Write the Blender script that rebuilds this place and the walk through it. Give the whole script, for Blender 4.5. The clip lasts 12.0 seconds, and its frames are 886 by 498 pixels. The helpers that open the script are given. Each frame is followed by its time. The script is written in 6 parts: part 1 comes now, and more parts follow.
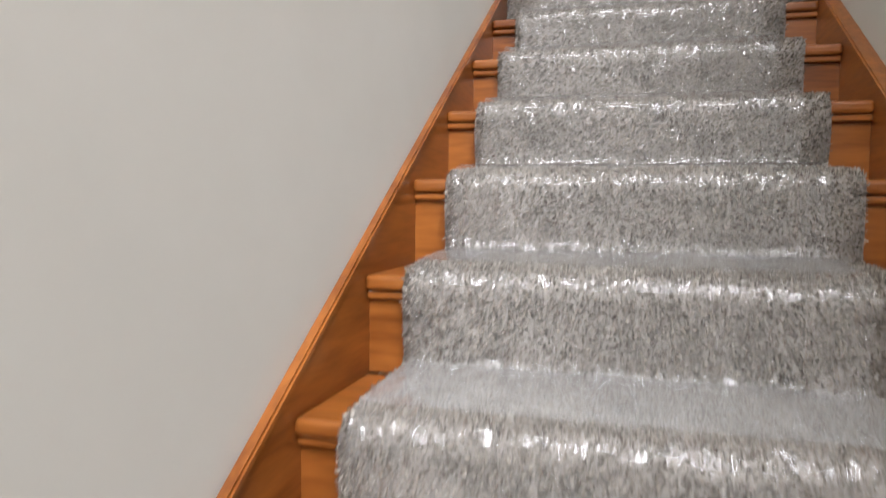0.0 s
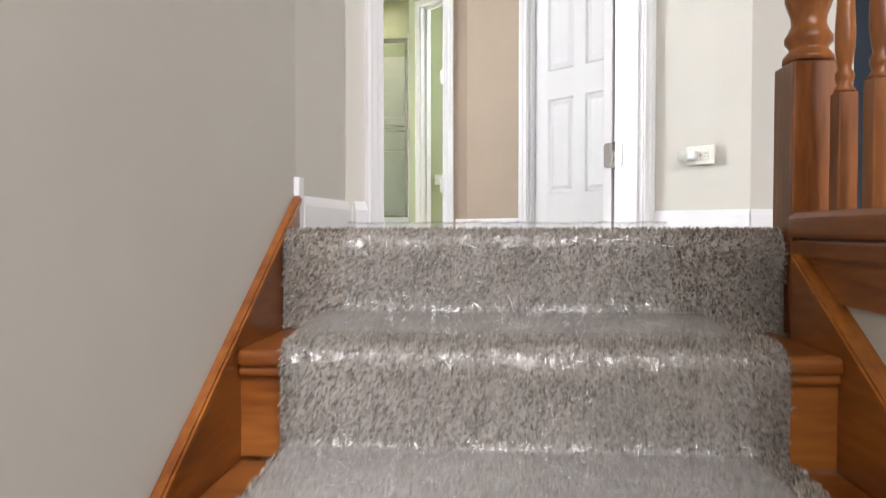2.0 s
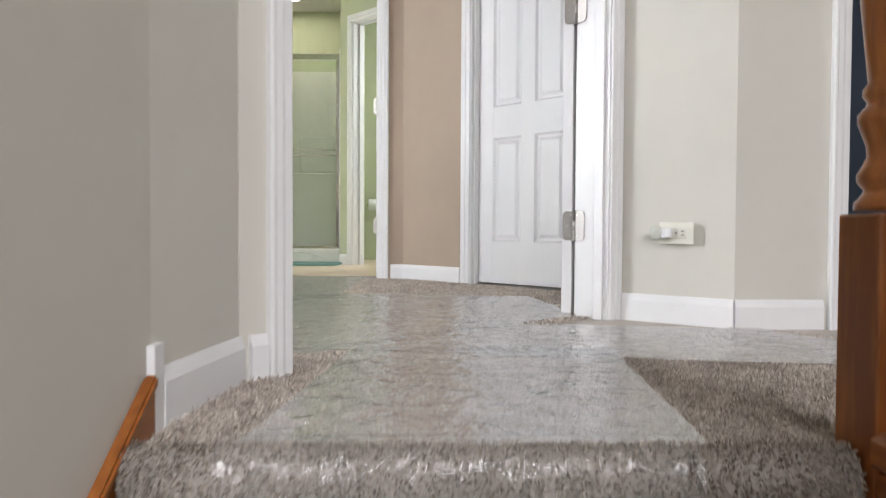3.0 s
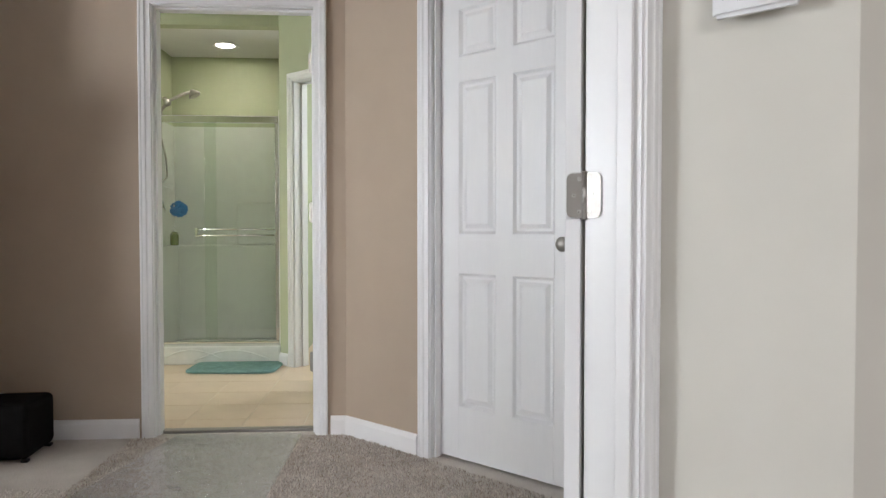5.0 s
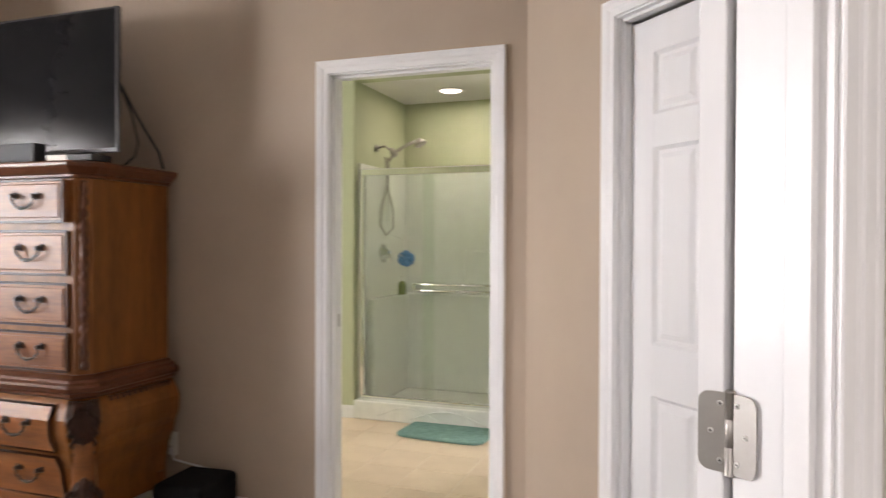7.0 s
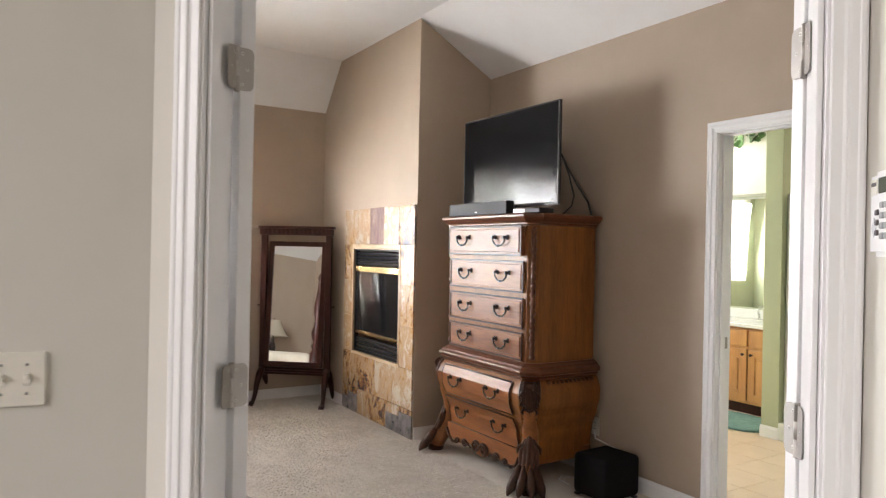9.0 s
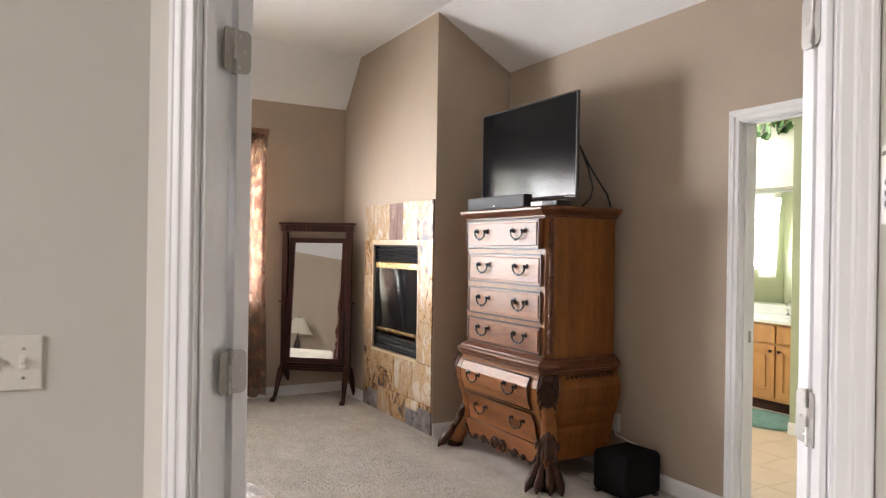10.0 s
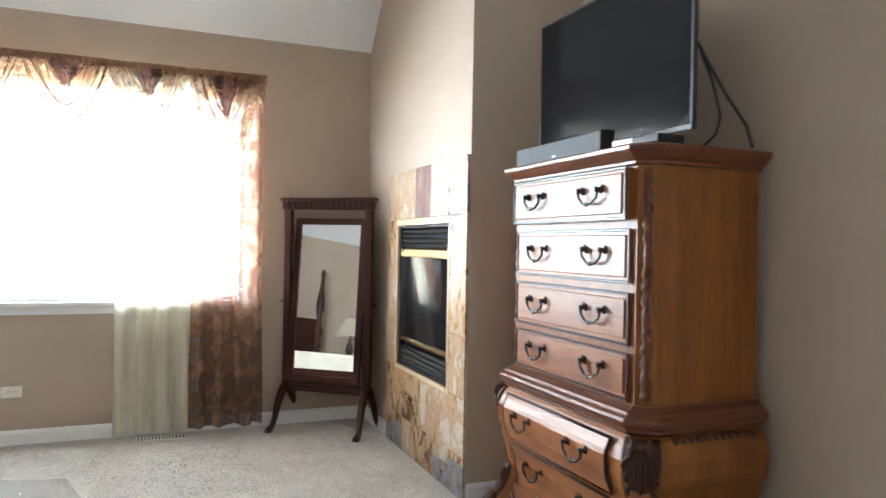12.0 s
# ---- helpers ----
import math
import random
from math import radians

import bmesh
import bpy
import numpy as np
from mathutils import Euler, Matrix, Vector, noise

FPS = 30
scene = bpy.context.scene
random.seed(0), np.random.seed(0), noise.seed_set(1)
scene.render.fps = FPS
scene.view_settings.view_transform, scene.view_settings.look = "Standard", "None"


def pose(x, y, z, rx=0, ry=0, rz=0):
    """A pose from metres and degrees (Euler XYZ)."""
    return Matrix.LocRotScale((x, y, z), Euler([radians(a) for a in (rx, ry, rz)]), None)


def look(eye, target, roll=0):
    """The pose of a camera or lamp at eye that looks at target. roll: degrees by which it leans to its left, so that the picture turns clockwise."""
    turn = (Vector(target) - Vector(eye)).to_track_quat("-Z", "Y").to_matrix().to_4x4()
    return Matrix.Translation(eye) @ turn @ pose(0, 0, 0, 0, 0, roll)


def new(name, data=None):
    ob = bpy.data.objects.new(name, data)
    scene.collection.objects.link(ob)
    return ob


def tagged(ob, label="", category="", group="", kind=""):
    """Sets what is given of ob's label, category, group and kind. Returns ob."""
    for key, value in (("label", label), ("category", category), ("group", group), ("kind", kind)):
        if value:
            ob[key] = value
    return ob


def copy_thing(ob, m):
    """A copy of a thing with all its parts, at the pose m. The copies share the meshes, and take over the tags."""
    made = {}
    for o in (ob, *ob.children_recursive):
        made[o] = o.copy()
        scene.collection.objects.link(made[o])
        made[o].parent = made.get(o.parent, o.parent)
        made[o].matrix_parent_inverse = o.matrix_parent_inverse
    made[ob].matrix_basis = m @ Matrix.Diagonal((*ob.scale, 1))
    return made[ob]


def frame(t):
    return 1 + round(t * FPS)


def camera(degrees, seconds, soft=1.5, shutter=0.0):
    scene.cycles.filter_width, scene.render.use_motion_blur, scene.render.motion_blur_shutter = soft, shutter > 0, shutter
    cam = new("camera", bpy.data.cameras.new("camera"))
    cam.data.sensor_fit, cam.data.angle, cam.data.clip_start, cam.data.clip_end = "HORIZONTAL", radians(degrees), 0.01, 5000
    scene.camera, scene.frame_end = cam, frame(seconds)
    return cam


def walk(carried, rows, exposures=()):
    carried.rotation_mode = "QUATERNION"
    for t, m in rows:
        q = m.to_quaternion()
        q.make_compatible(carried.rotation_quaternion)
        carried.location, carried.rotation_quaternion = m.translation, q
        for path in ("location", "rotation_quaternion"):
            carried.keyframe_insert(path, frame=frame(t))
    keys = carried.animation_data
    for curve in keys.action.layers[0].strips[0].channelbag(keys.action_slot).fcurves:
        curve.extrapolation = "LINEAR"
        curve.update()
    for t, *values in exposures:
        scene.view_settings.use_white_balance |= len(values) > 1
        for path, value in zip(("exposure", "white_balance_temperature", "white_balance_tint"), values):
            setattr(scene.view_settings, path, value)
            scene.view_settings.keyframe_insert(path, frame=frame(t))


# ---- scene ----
cam = camera(65.0, 12.0, soft=1.2, shutter=0.3)
PATH = [
    (0, (1.425, 0.016, -0.765), (0.891, 1.939, -0.893), 0.6),
    (0.5, (1.335, 0.306, -0.513), (1.0, 2.273, -0.644), 0.1),
    (1, (1.329, 0.589, -0.31), (1.042, 2.566, -0.406), 0.1),
    (1.5, (1.345, 0.895, -0.163), (1.117, 2.88, -0.221), 0.2),
    (2, (1.378, 1.145, 0.014), (1.231, 3.139, -0.04), -0.0),
    (2.5, (1.355, 1.42, 0.172), (1.311, 3.418, 0.117), 0.1),
    (3, (1.359, 1.6, 0.296), (1.396, 3.599, 0.243), 0.3),
    (3.2, (1.375, 1.691, 0.374), (1.445, 3.689, 0.316), 0.5),
    (4.8, (1.433, 2.389, 0.9), (1.578, 4.383, 0.848), 0.0),
    (5, (1.443, 2.472, 0.98), (1.572, 4.468, 0.927), 0.0),
    (5.5, (1.51, 2.663, 1.18), (1.578, 4.661, 1.132), -0.1),
    (6, (1.565, 2.859, 1.223), (1.454, 4.855, 1.183), -0.1),
    (6.5, (1.622, 2.994, 1.299), (1.362, 4.977, 1.26), -0.1),
    (7, (1.804, 3.063, 1.295), (1.142, 4.95, 1.273), 0.2),
    (7.5, (1.971, 3.173, 1.317), (0.718, 4.732, 1.306), 0.4),
    (7.7, (2.036, 3.167, 1.33), (0.663, 4.621, 1.319), 0.6),
    (9.3, (2.715, 2.639, 1.402), (0.988, 3.648, 1.407), 0.8),
    (9.5, (2.726, 2.650, 1.399), (0.989, 3.642, 1.405), 0.6),
    (10, (2.646, 2.757, 1.362), (0.905, 3.741, 1.361), 0.9),
    (10.5, (2.371, 2.937, 1.312), (0.63, 3.921, 1.301), 0.6),
    (11, (2.041, 3.215, 1.278), (0.301, 4.2, 1.26), 0.6),
    (11.5, (1.684, 3.506, 1.287), (-0.07, 4.468, 1.264), 0.6),
    (12, (1.348, 3.766, 1.267), (-0.503, 4.525, 1.257), 1.0),
]
EXPOSURES = [(0.0, 0.2, 6350, 12), (1.5, 0.04, 6650, 13), (2.5, -0.22, 6600, 14), (3.2, -0.48, 6550, 13), (5.0, -0.7, 6550, 13), (6.2, -0.66, 6800, 16), (7.5, -0.28, 7150, 21), (9.5, -0.24, 6900, 15), (10.5, -0.26, 6950, 19), (11.5, 0.02, 6050, 8), (12.0, 0.18, 5950, 7)]
walk(cam, [(t, look(eye, target, roll)) for t, eye, target, roll in PATH], EXPOSURES)

# ---- world and large lights ----
world = bpy.data.worlds.new("sky")
scene.world = world
world.use_nodes = True
sky = world.node_tree.nodes.new("ShaderNodeTexSky")
sky.sky_type = "NISHITA"
sky.sun_disc = False
sky.sun_elevation = radians(38)
sky.sun_rotation = radians(200)
world.node_tree.links.new(sky.outputs["Color"], world.node_tree.nodes["Background"].inputs["Color"])
world.node_tree.nodes["Background"].inputs["Strength"].default_value = 0.12


def area_lamp(name, m, w, h, power, colour, spread=180):
    data = bpy.data.lights.new(name, "AREA")
    data.shape, data.size, data.size_y, data.energy, data.color = "RECTANGLE", w, h, power, colour
    data.spread = radians(spread)
    ob = new(name, data)
    ob.matrix_world = m
    return ob


sun_data = bpy.data.lights.new("sun", "SUN")
sun_data.energy, sun_data.angle, sun_data.color = 2.0, radians(0.6), (1.0, 0.94, 0.86)
sun = new("sun", sun_data)
sun.matrix_world = look((-4, -9, 9), (0, 0, 0))
# daylight lamps; those of bedroom, foyer and bath stand in window openings
area_lamp("bedroom_window_light", look((-3.705, 3.44, 1.58), (0, 3.8, 1.45)), 1.75, 1.25, 600, (0.88, 0.94, 1.0))
# Lamp in an unseen foyer opening, added to light stairs and hall from above.
area_lamp("unseen_foyer_light", look((2.5, -2.72, 2.8), (1.15, 0.7, -0.8)), 2.6, 3.1, 200, (0.97, 0.975, 1.0), 115)
# Weak bluish fill added inside the dim room, which has no window.
area_lamp("study_fill_light", look((5.0, 4.9, 1.5), (3.0, 4.9, 1.2)), 1.0, 1.2, 5, (0.8, 0.9, 1.0))
area_lamp("bath_window_light", look((-3.36, 6.55, 1.65), (0, 7.3, 1.2)), 0.85, 0.9, 135, (0.95, 1.0, 1.0))
# Cool fill added inside the toilet room; no window is built there.
area_lamp("closet_room_fill_light", look((2.6, 8.05, 1.9), (1.2, 7.2, 1.1)), 0.6, 0.8, 62, (0.9, 0.96, 1.0))

# ---- materials ----


def mat_new(name):
    m = bpy.data.materials.new(name)
    m.use_nodes = True
    t = m.node_tree
    return m, t, t.nodes["Principled BSDF"]


def node(t, kind, **values):
    n = t.nodes.new(kind)
    for key, value in values.items():
        n.inputs[key.replace("_", " ")].default_value = value
    return n


def surface(name, c1, c2, scale=6.0, rough=0.6, bump=0.0, bump_scale=120.0, stretch=(1, 1, 1), metallic=0.0, detail=4.0, fine=0.35, per_object=0.0, spec=0.5, coat=0.0):
    """Two colours mixed by broad and fine noise, with fine relief."""
    m, t, b = mat_new(name)
    L = t.links.new
    co = t.nodes.new("ShaderNodeTexCoord")
    mp = t.nodes.new("ShaderNodeMapping")
    mp.inputs["Scale"].default_value = stretch
    L(co.outputs["Object"], mp.inputs["Vector"])
    n1 = node(t, "ShaderNodeTexNoise", Scale=scale, Detail=detail, Roughness=0.6)
    n2 = node(t, "ShaderNodeTexNoise", Scale=bump_scale, Detail=3.0)
    L(mp.outputs["Vector"], n1.inputs["Vector"])
    L(mp.outputs["Vector"], n2.inputs["Vector"])
    add = t.nodes.new("ShaderNodeMath")
    add.operation = "MULTIPLY_ADD"
    L(n2.outputs["Fac"], add.inputs[0])
    add.inputs[1].default_value = fine
    L(n1.outputs["Fac"], add.inputs[2])
    ramp = t.nodes.new("ShaderNodeMapRange")
    ramp.inputs["From Min"].default_value = 0.3 + fine * 0.5
    ramp.inputs["From Max"].default_value = 0.7 + fine * 0.5
    src = add.outputs[0]
    if per_object:
        info = t.nodes.new("ShaderNodeObjectInfo")
        pm = t.nodes.new("ShaderNodeMath")
        pm.operation = "MULTIPLY_ADD"
        L(info.outputs["Random"], pm.inputs[0])
        pm.inputs[1].default_value = per_object
        L(src, pm.inputs[2])
        sub = t.nodes.new("ShaderNodeMath")
        sub.operation = "SUBTRACT"
        L(pm.outputs[0], sub.inputs[0])
        sub.inputs[1].default_value = per_object * 0.5
        src = sub.outputs[0]
    L(src, ramp.inputs["Value"])
    mix = t.nodes.new("ShaderNodeMix")
    mix.data_type = "RGBA"
    L(ramp.outputs["Result"], mix.inputs["Factor"])
    mix.inputs["A"].default_value = (*c1, 1)
    mix.inputs["B"].default_value = (*c2, 1)
    L(mix.outputs["Result"], b.inputs["Base Color"])
    rr = t.nodes.new("ShaderNodeMapRange")
    rr.inputs["To Min"].default_value = max(0.0, rough - 0.08)
    rr.inputs["To Max"].default_value = min(1.0, rough + 0.08)
    L(n1.outputs["Fac"], rr.inputs["Value"])
    L(rr.outputs["Result"], b.inputs["Roughness"])
    b.inputs["Metallic"].default_value = metallic
    b.inputs["Specular IOR Level"].default_value = spec
    b.inputs["Coat Weight"].default_value = coat
    b.inputs["Coat Roughness"].default_value = 0.28
    if bump:
        bp = t.nodes.new("ShaderNodeBump")
        bp.inputs["Strength"].default_value = 1.0
        bp.inputs["Distance"].default_value = bump
        L(add.outputs[0], bp.inputs["Height"])
        L(bp.outputs["Normal"], b.inputs["Normal"])
    return m


def wood(name, c1, c2, along="Z", scale=7.0, rough=0.35, coat=0.25, bump=0.0006, per_object=0.25, spec=0.5):
    stretch = {"X": (0.12, 1, 1), "Y": (1, 0.12, 1), "Z": (1, 1, 0.12)}[along]
    return surface(name, c1, c2, scale * 2.2, rough, bump, 85.0, stretch, detail=8.0, fine=0.5, per_object=per_object, spec=spec, coat=coat)


def plain(name, c, rough=0.4, metallic=0.0, spec=0.5):
    d = tuple(v * 0.9 for v in c)
    return surface(name, d, c, 14.0, rough, 0.0, 160.0, metallic=metallic, fine=0.2, spec=spec)


def glowing(name, c, strength):
    m, t, b = mat_new(name)
    b.inputs["Base Color"].default_value = (0.8, 0.8, 0.8, 1)
    b.inputs["Emission Color"].default_value = (*c, 1)
    b.inputs["Emission Strength"].default_value = strength
    return m


def sheet_of_film(name, tint=(1, 1, 1), gloss=0.25, rough=0.08, scale=22.0, depth=0.006, stretch=(1, 1, 1), edge=0.8, haze=0.0):
    """Clear film: mostly see-through, slightly milky, glossy wrinkles."""
    m, t, b = mat_new(name)
    L = t.links.new
    t.nodes.remove(b)
    out = t.nodes["Material Output"]
    tr = t.nodes.new("ShaderNodeBsdfTransparent")
    tr.inputs["Color"].default_value = (*tint, 1)
    gl = t.nodes.new("ShaderNodeBsdfGlossy")
    gl.inputs["Roughness"].default_value = rough
    co = t.nodes.new("ShaderNodeTexCoord")
    mp = t.nodes.new("ShaderNodeMapping")
    mp.inputs["Scale"].default_value = stretch
    L(co.outputs["Object"], mp.inputs["Vector"])
    n = node(t, "ShaderNodeTexNoise", Scale=scale, Detail=3.0, Distortion=0.8)
    L(mp.outputs["Vector"], n.inputs["Vector"])
    bp = t.nodes.new("ShaderNodeBump")
    bp.inputs["Distance"].default_value = depth
    L(n.outputs["Fac"], bp.inputs["Height"])
    L(bp.outputs["Normal"], gl.inputs["Normal"])
    lw = node(t, "ShaderNodeLayerWeight", Blend=0.5)
    L(bp.outputs["Normal"], lw.inputs["Normal"])
    fr = t.nodes.new("ShaderNodeMath")
    fr.operation = "POWER"
    L(lw.outputs["Facing"], fr.inputs[0])
    fr.inputs[1].default_value = 3.5
    k = t.nodes.new("ShaderNodeMath")
    k.operation = "MULTIPLY_ADD"
    L(fr.outputs[0], k.inputs[0])
    k.inputs[1].default_value = edge
    k.inputs[2].default_value = gloss
    k.use_clamp = True
    mx = t.nodes.new("ShaderNodeMixShader")
    L(k.outputs[0], mx.inputs["Fac"])
    base = tr.outputs[0]
    if haze:
        di = t.nodes.new("ShaderNodeBsdfDiffuse")
        di.inputs["Color"].default_value = (0.82, 0.83, 0.84, 1)
        L(bp.outputs["Normal"], di.inputs["Normal"])
        hz = t.nodes.new("ShaderNodeMixShader")
        hz.inputs["Fac"].default_value = haze
        L(base, hz.inputs[1])
        L(di.outputs[0], hz.inputs[2])
        base = hz.outputs[0]
    L(base, mx.inputs[1])
    L(gl.outputs[0], mx.inputs[2])
    L(mx.outputs[0], out.inputs["Surface"])
    return m


def fabric_sheer(name, colour, see=0.5, pattern=None):
    """Thin cloth: part see-through, part lit from behind."""
    m, t, b = mat_new(name)
    L = t.links.new
    t.nodes.remove(b)
    out = t.nodes["Material Output"]
    tr = t.nodes.new("ShaderNodeBsdfTransparent")
    di = t.nodes.new("ShaderNodeBsdfDiffuse")
    tl = t.nodes.new("ShaderNodeBsdfTranslucent")
    co = t.nodes.new("ShaderNodeTexCoord")
    n = node(t, "ShaderNodeTexNoise", Scale=11.0, Detail=6.0, Roughness=0.7)
    L(co.outputs["Object"], n.inputs["Vector"])
    mix = t.nodes.new("ShaderNodeMix")
    mix.data_type = "RGBA"
    rg = t.nodes.new("ShaderNodeMapRange")
    rg.inputs["From Min"].default_value = 0.4
    rg.inputs["From Max"].default_value = 0.62
    L(n.outputs["Fac"], rg.inputs["Value"])
    L(rg.outputs["Result"], mix.inputs["Factor"])
    mix.inputs["A"].default_value = (*colour, 1)
    mix.inputs["B"].default_value = (*(pattern or colour), 1)
    L(mix.outputs["Result"], di.inputs["Color"])
    L(mix.outputs["Result"], tl.inputs["Color"])
    m1 = t.nodes.new("ShaderNodeMixShader")
    m1.inputs["Fac"].default_value = 0.5
    L(di.outputs[0], m1.inputs[1])
    L(tl.outputs[0], m1.inputs[2])
    m2 = t.nodes.new("ShaderNodeMixShader")
    m2.inputs["Fac"].default_value = 1 - see
    L(tr.outputs[0], m2.inputs[1])
    L(m1.outputs[0], m2.inputs[2])
    L(m2.outputs[0], out.inputs["Surface"])
    return m


HALL_PAINT = surface("hall_paint", (0.590, 0.570, 0.512), (0.625, 0.605, 0.547), 3.0, 0.75, 0.0004, 240.0, fine=0.15)
TAN_PAINT = surface("tan_paint", (0.405, 0.322, 0.248), (0.435, 0.348, 0.268), 3.0, 0.75, 0.0004, 240.0, fine=0.15)
GREEN_PAINT = surface("sage_paint", (0.42, 0.455, 0.305), (0.455, 0.49, 0.335), 3.0, 0.7, 0.0004, 240.0, fine=0.15)
BLUE_PAINT = surface("slate_blue_paint", (0.16, 0.19, 0.25), (0.18, 0.21, 0.275), 3.0, 0.75, 0.0004, 240.0, fine=0.15)
WHITE_PAINT = surface("white_paint", (0.76, 0.76, 0.765), (0.80, 0.80, 0.80), 4.0, 0.36, 0.0001, 90.0, fine=0.2)
DOOR_PAINT = surface("door_paint", (0.74, 0.74, 0.75), (0.79, 0.79, 0.79), 5.0, 0.4, 0.0004, 90.0, (1, 1, 0.15), fine=0.25)
CEILING_PAINT = surface("ceiling_paint", (0.76, 0.75, 0.74), (0.80, 0.79, 0.78), 3.0, 0.85, 0.001, 150.0, fine=0.3)
STAIR_WOOD = wood("stair_oak_z", (0.175, 0.048, 0.008), (0.40, 0.135, 0.025), "Z", rough=0.32, coat=0.2)
STAIR_WOOD_X = wood("stair_oak_x", (0.175, 0.048, 0.008), (0.40, 0.135, 0.025), "X", rough=0.32, coat=0.2)
STAIR_WOOD_Y = wood("stair_oak_y", (0.175, 0.048, 0.008), (0.40, 0.135, 0.025), "Y", rough=0.32, coat=0.2)
CHEST_WOOD = wood("chest_wood_z", (0.14, 0.047, 0.010), (0.26, 0.094, 0.021), "Z", scale=4.0, rough=0.42, coat=0.03, spec=0.28)
CHEST_WOOD_X = wood("chest_wood_x", (0.165, 0.054, 0.016), (0.28, 0.100, 0.028), "X", rough=0.42, coat=0.04, spec=0.36)
CHEST_DARK = wood("chest_carving_wood", (0.030, 0.011, 0.006), (0.070, 0.025, 0.011), "X", rough=0.36, coat=0.0, spec=0.25)
MIRROR_WOOD = wood("mirror_frame_wood", (0.024, 0.0055, 0.003), (0.050, 0.011, 0.006), "Z", rough=0.38, coat=0.0, spec=0.25)
CHEST_MOULD = wood("chest_moulding_wood", (0.085, 0.026, 0.011), (0.15, 0.050, 0.019), "X", rough=0.38, coat=0.03, spec=0.35)
VANITY_WOOD = wood("vanity_oak", (0.42, 0.19, 0.06), (0.55, 0.27, 0.09), "Z", rough=0.4)
CARPET = surface("carpet", (0.50, 0.46, 0.415), (0.64, 0.595, 0.545), 3.5, 0.95, 0.006, 170.0, fine=0.9, spec=0.1)
NICKEL = plain("satin_nickel", (0.40, 0.38, 0.355), 0.46, 1.0)
SCREW = plain("bright_screw", (0.66, 0.65, 0.62), 0.4, 1.0)
CHROME = plain("chrome", (0.8, 0.8, 0.8), 0.12, 1.0)
BRASS = plain("polished_brass", (0.58, 0.42, 0.20), 0.25, 1.0)
BRONZE = plain("dark_bronze", (0.055, 0.042, 0.035), 0.35, 0.8)
BLACK = plain("black_plastic", (0.014, 0.014, 0.015), 0.45)
BLACK_GLOSS = plain("black_screen", (0.007, 0.007, 0.008), 0.15, 0.0, 0.14)
DARK_METAL = plain("dark_louver_metal", (0.03, 0.032, 0.038), 0.35, 0.6)
IVORY = plain("ivory_plastic", (0.74, 0.72, 0.64), 0.35)
WHITE_PLASTIC = plain("white_plastic", (0.80, 0.80, 0.81), 0.35)


def mirror_glass():
    m, t, b = mat_new("mirror_silver")
    b.inputs["Base Color"].default_value = (0.86, 0.88, 0.88, 1)
    b.inputs["Metallic"].default_value = 1.0
    b.inputs["Roughness"].default_value = 0.015
    return m


def dark_glass():
    m, t, b = mat_new("smoked_glass")
    b.inputs["Base Color"].default_value = (0.012, 0.012, 0.013, 1)
    b.inputs["Roughness"].default_value = 0.06
    b.inputs["Specular IOR Level"].default_value = 0.2
    return m


MIRROR = mirror_glass()
SMOKED = dark_glass()
CLEAR_GLASS = sheet_of_film("clear_glass", (0.955, 0.985, 0.96), 0.05, 0.02, 2.0, 0.0)
FILM = sheet_of_film("plastic_film", (1.0, 1.0, 1.0), 0.07, 0.10, 24.0, 0.016, (1.6, 0.5, 0.5), 0.7, 0.06)
# Same film with extra white haze, for the light that flat treads reflect.
TREAD_SHEEN_FILM = sheet_of_film("flat_plastic_film", (1.0, 1.0, 1.0), 0.10, 0.24, 14.0, 0.003, (1, 1, 1), 0.9, 0.30)
FLOOR_FILM = sheet_of_film("floor_plastic_film", (1.0, 1.0, 1.0), 0.10, 0.11, 17.0, 0.011, (1, 1, 1), 0.95, 0.32)

# ---- mesh helpers ----


def bm_new():
    return bmesh.new()


def add_box(bm, x0, x1, y0, y1, z0, z1, bevel=0.0, segments=2, m=None):
    made = bmesh.ops.create_cube(bm, size=1.0)["verts"]
    for v in made:
        v.co = Vector(((x0 + x1) / 2 + v.co.x * (x1 - x0), (y0 + y1) / 2 + v.co.y * (y1 - y0), (z0 + z1) / 2 + v.co.z * (z1 - z0)))
    if bevel:
        edges = list({e for v in made for e in v.link_edges})
        made = bmesh.ops.bevel(bm, geom=edges, offset=bevel, segments=segments, profile=0.5, affect="EDGES")["verts"]
    if m:
        bmesh.ops.transform(bm, matrix=m, verts=list(set(made)))
    return bm


def box(*a, **k):
    return add_box(bm_new(), *a, **k)


def add_prism(bm, pts, depth0, depth1, m):
    """A closed outline (u, v) drawn out along w; m lays (u, v, w) into place."""
    a = [bm.verts.new(m @ Vector((u, v, depth0))) for u, v in pts]
    b = [bm.verts.new(m @ Vector((u, v, depth1))) for u, v in pts]
    n = len(pts)
    bm.faces.new(a[::-1])
    bm.faces.new(b)
    for i in range(n):
        bm.faces.new((a[i], a[(i + 1) % n], b[(i + 1) % n], b[i]))
    return bm


UV_XZ = Matrix(((1, 0, 0, 0), (0, 0, 1, 0), (0, 1, 0, 0), (0, 0, 0, 1)))   # u=x v=z w=y
UV_YZ = Matrix(((0, 0, 1, 0), (1, 0, 0, 0), (0, 1, 0, 0), (0, 0, 0, 1)))   # u=y v=z w=x
UV_XY = Matrix.Identity(4)


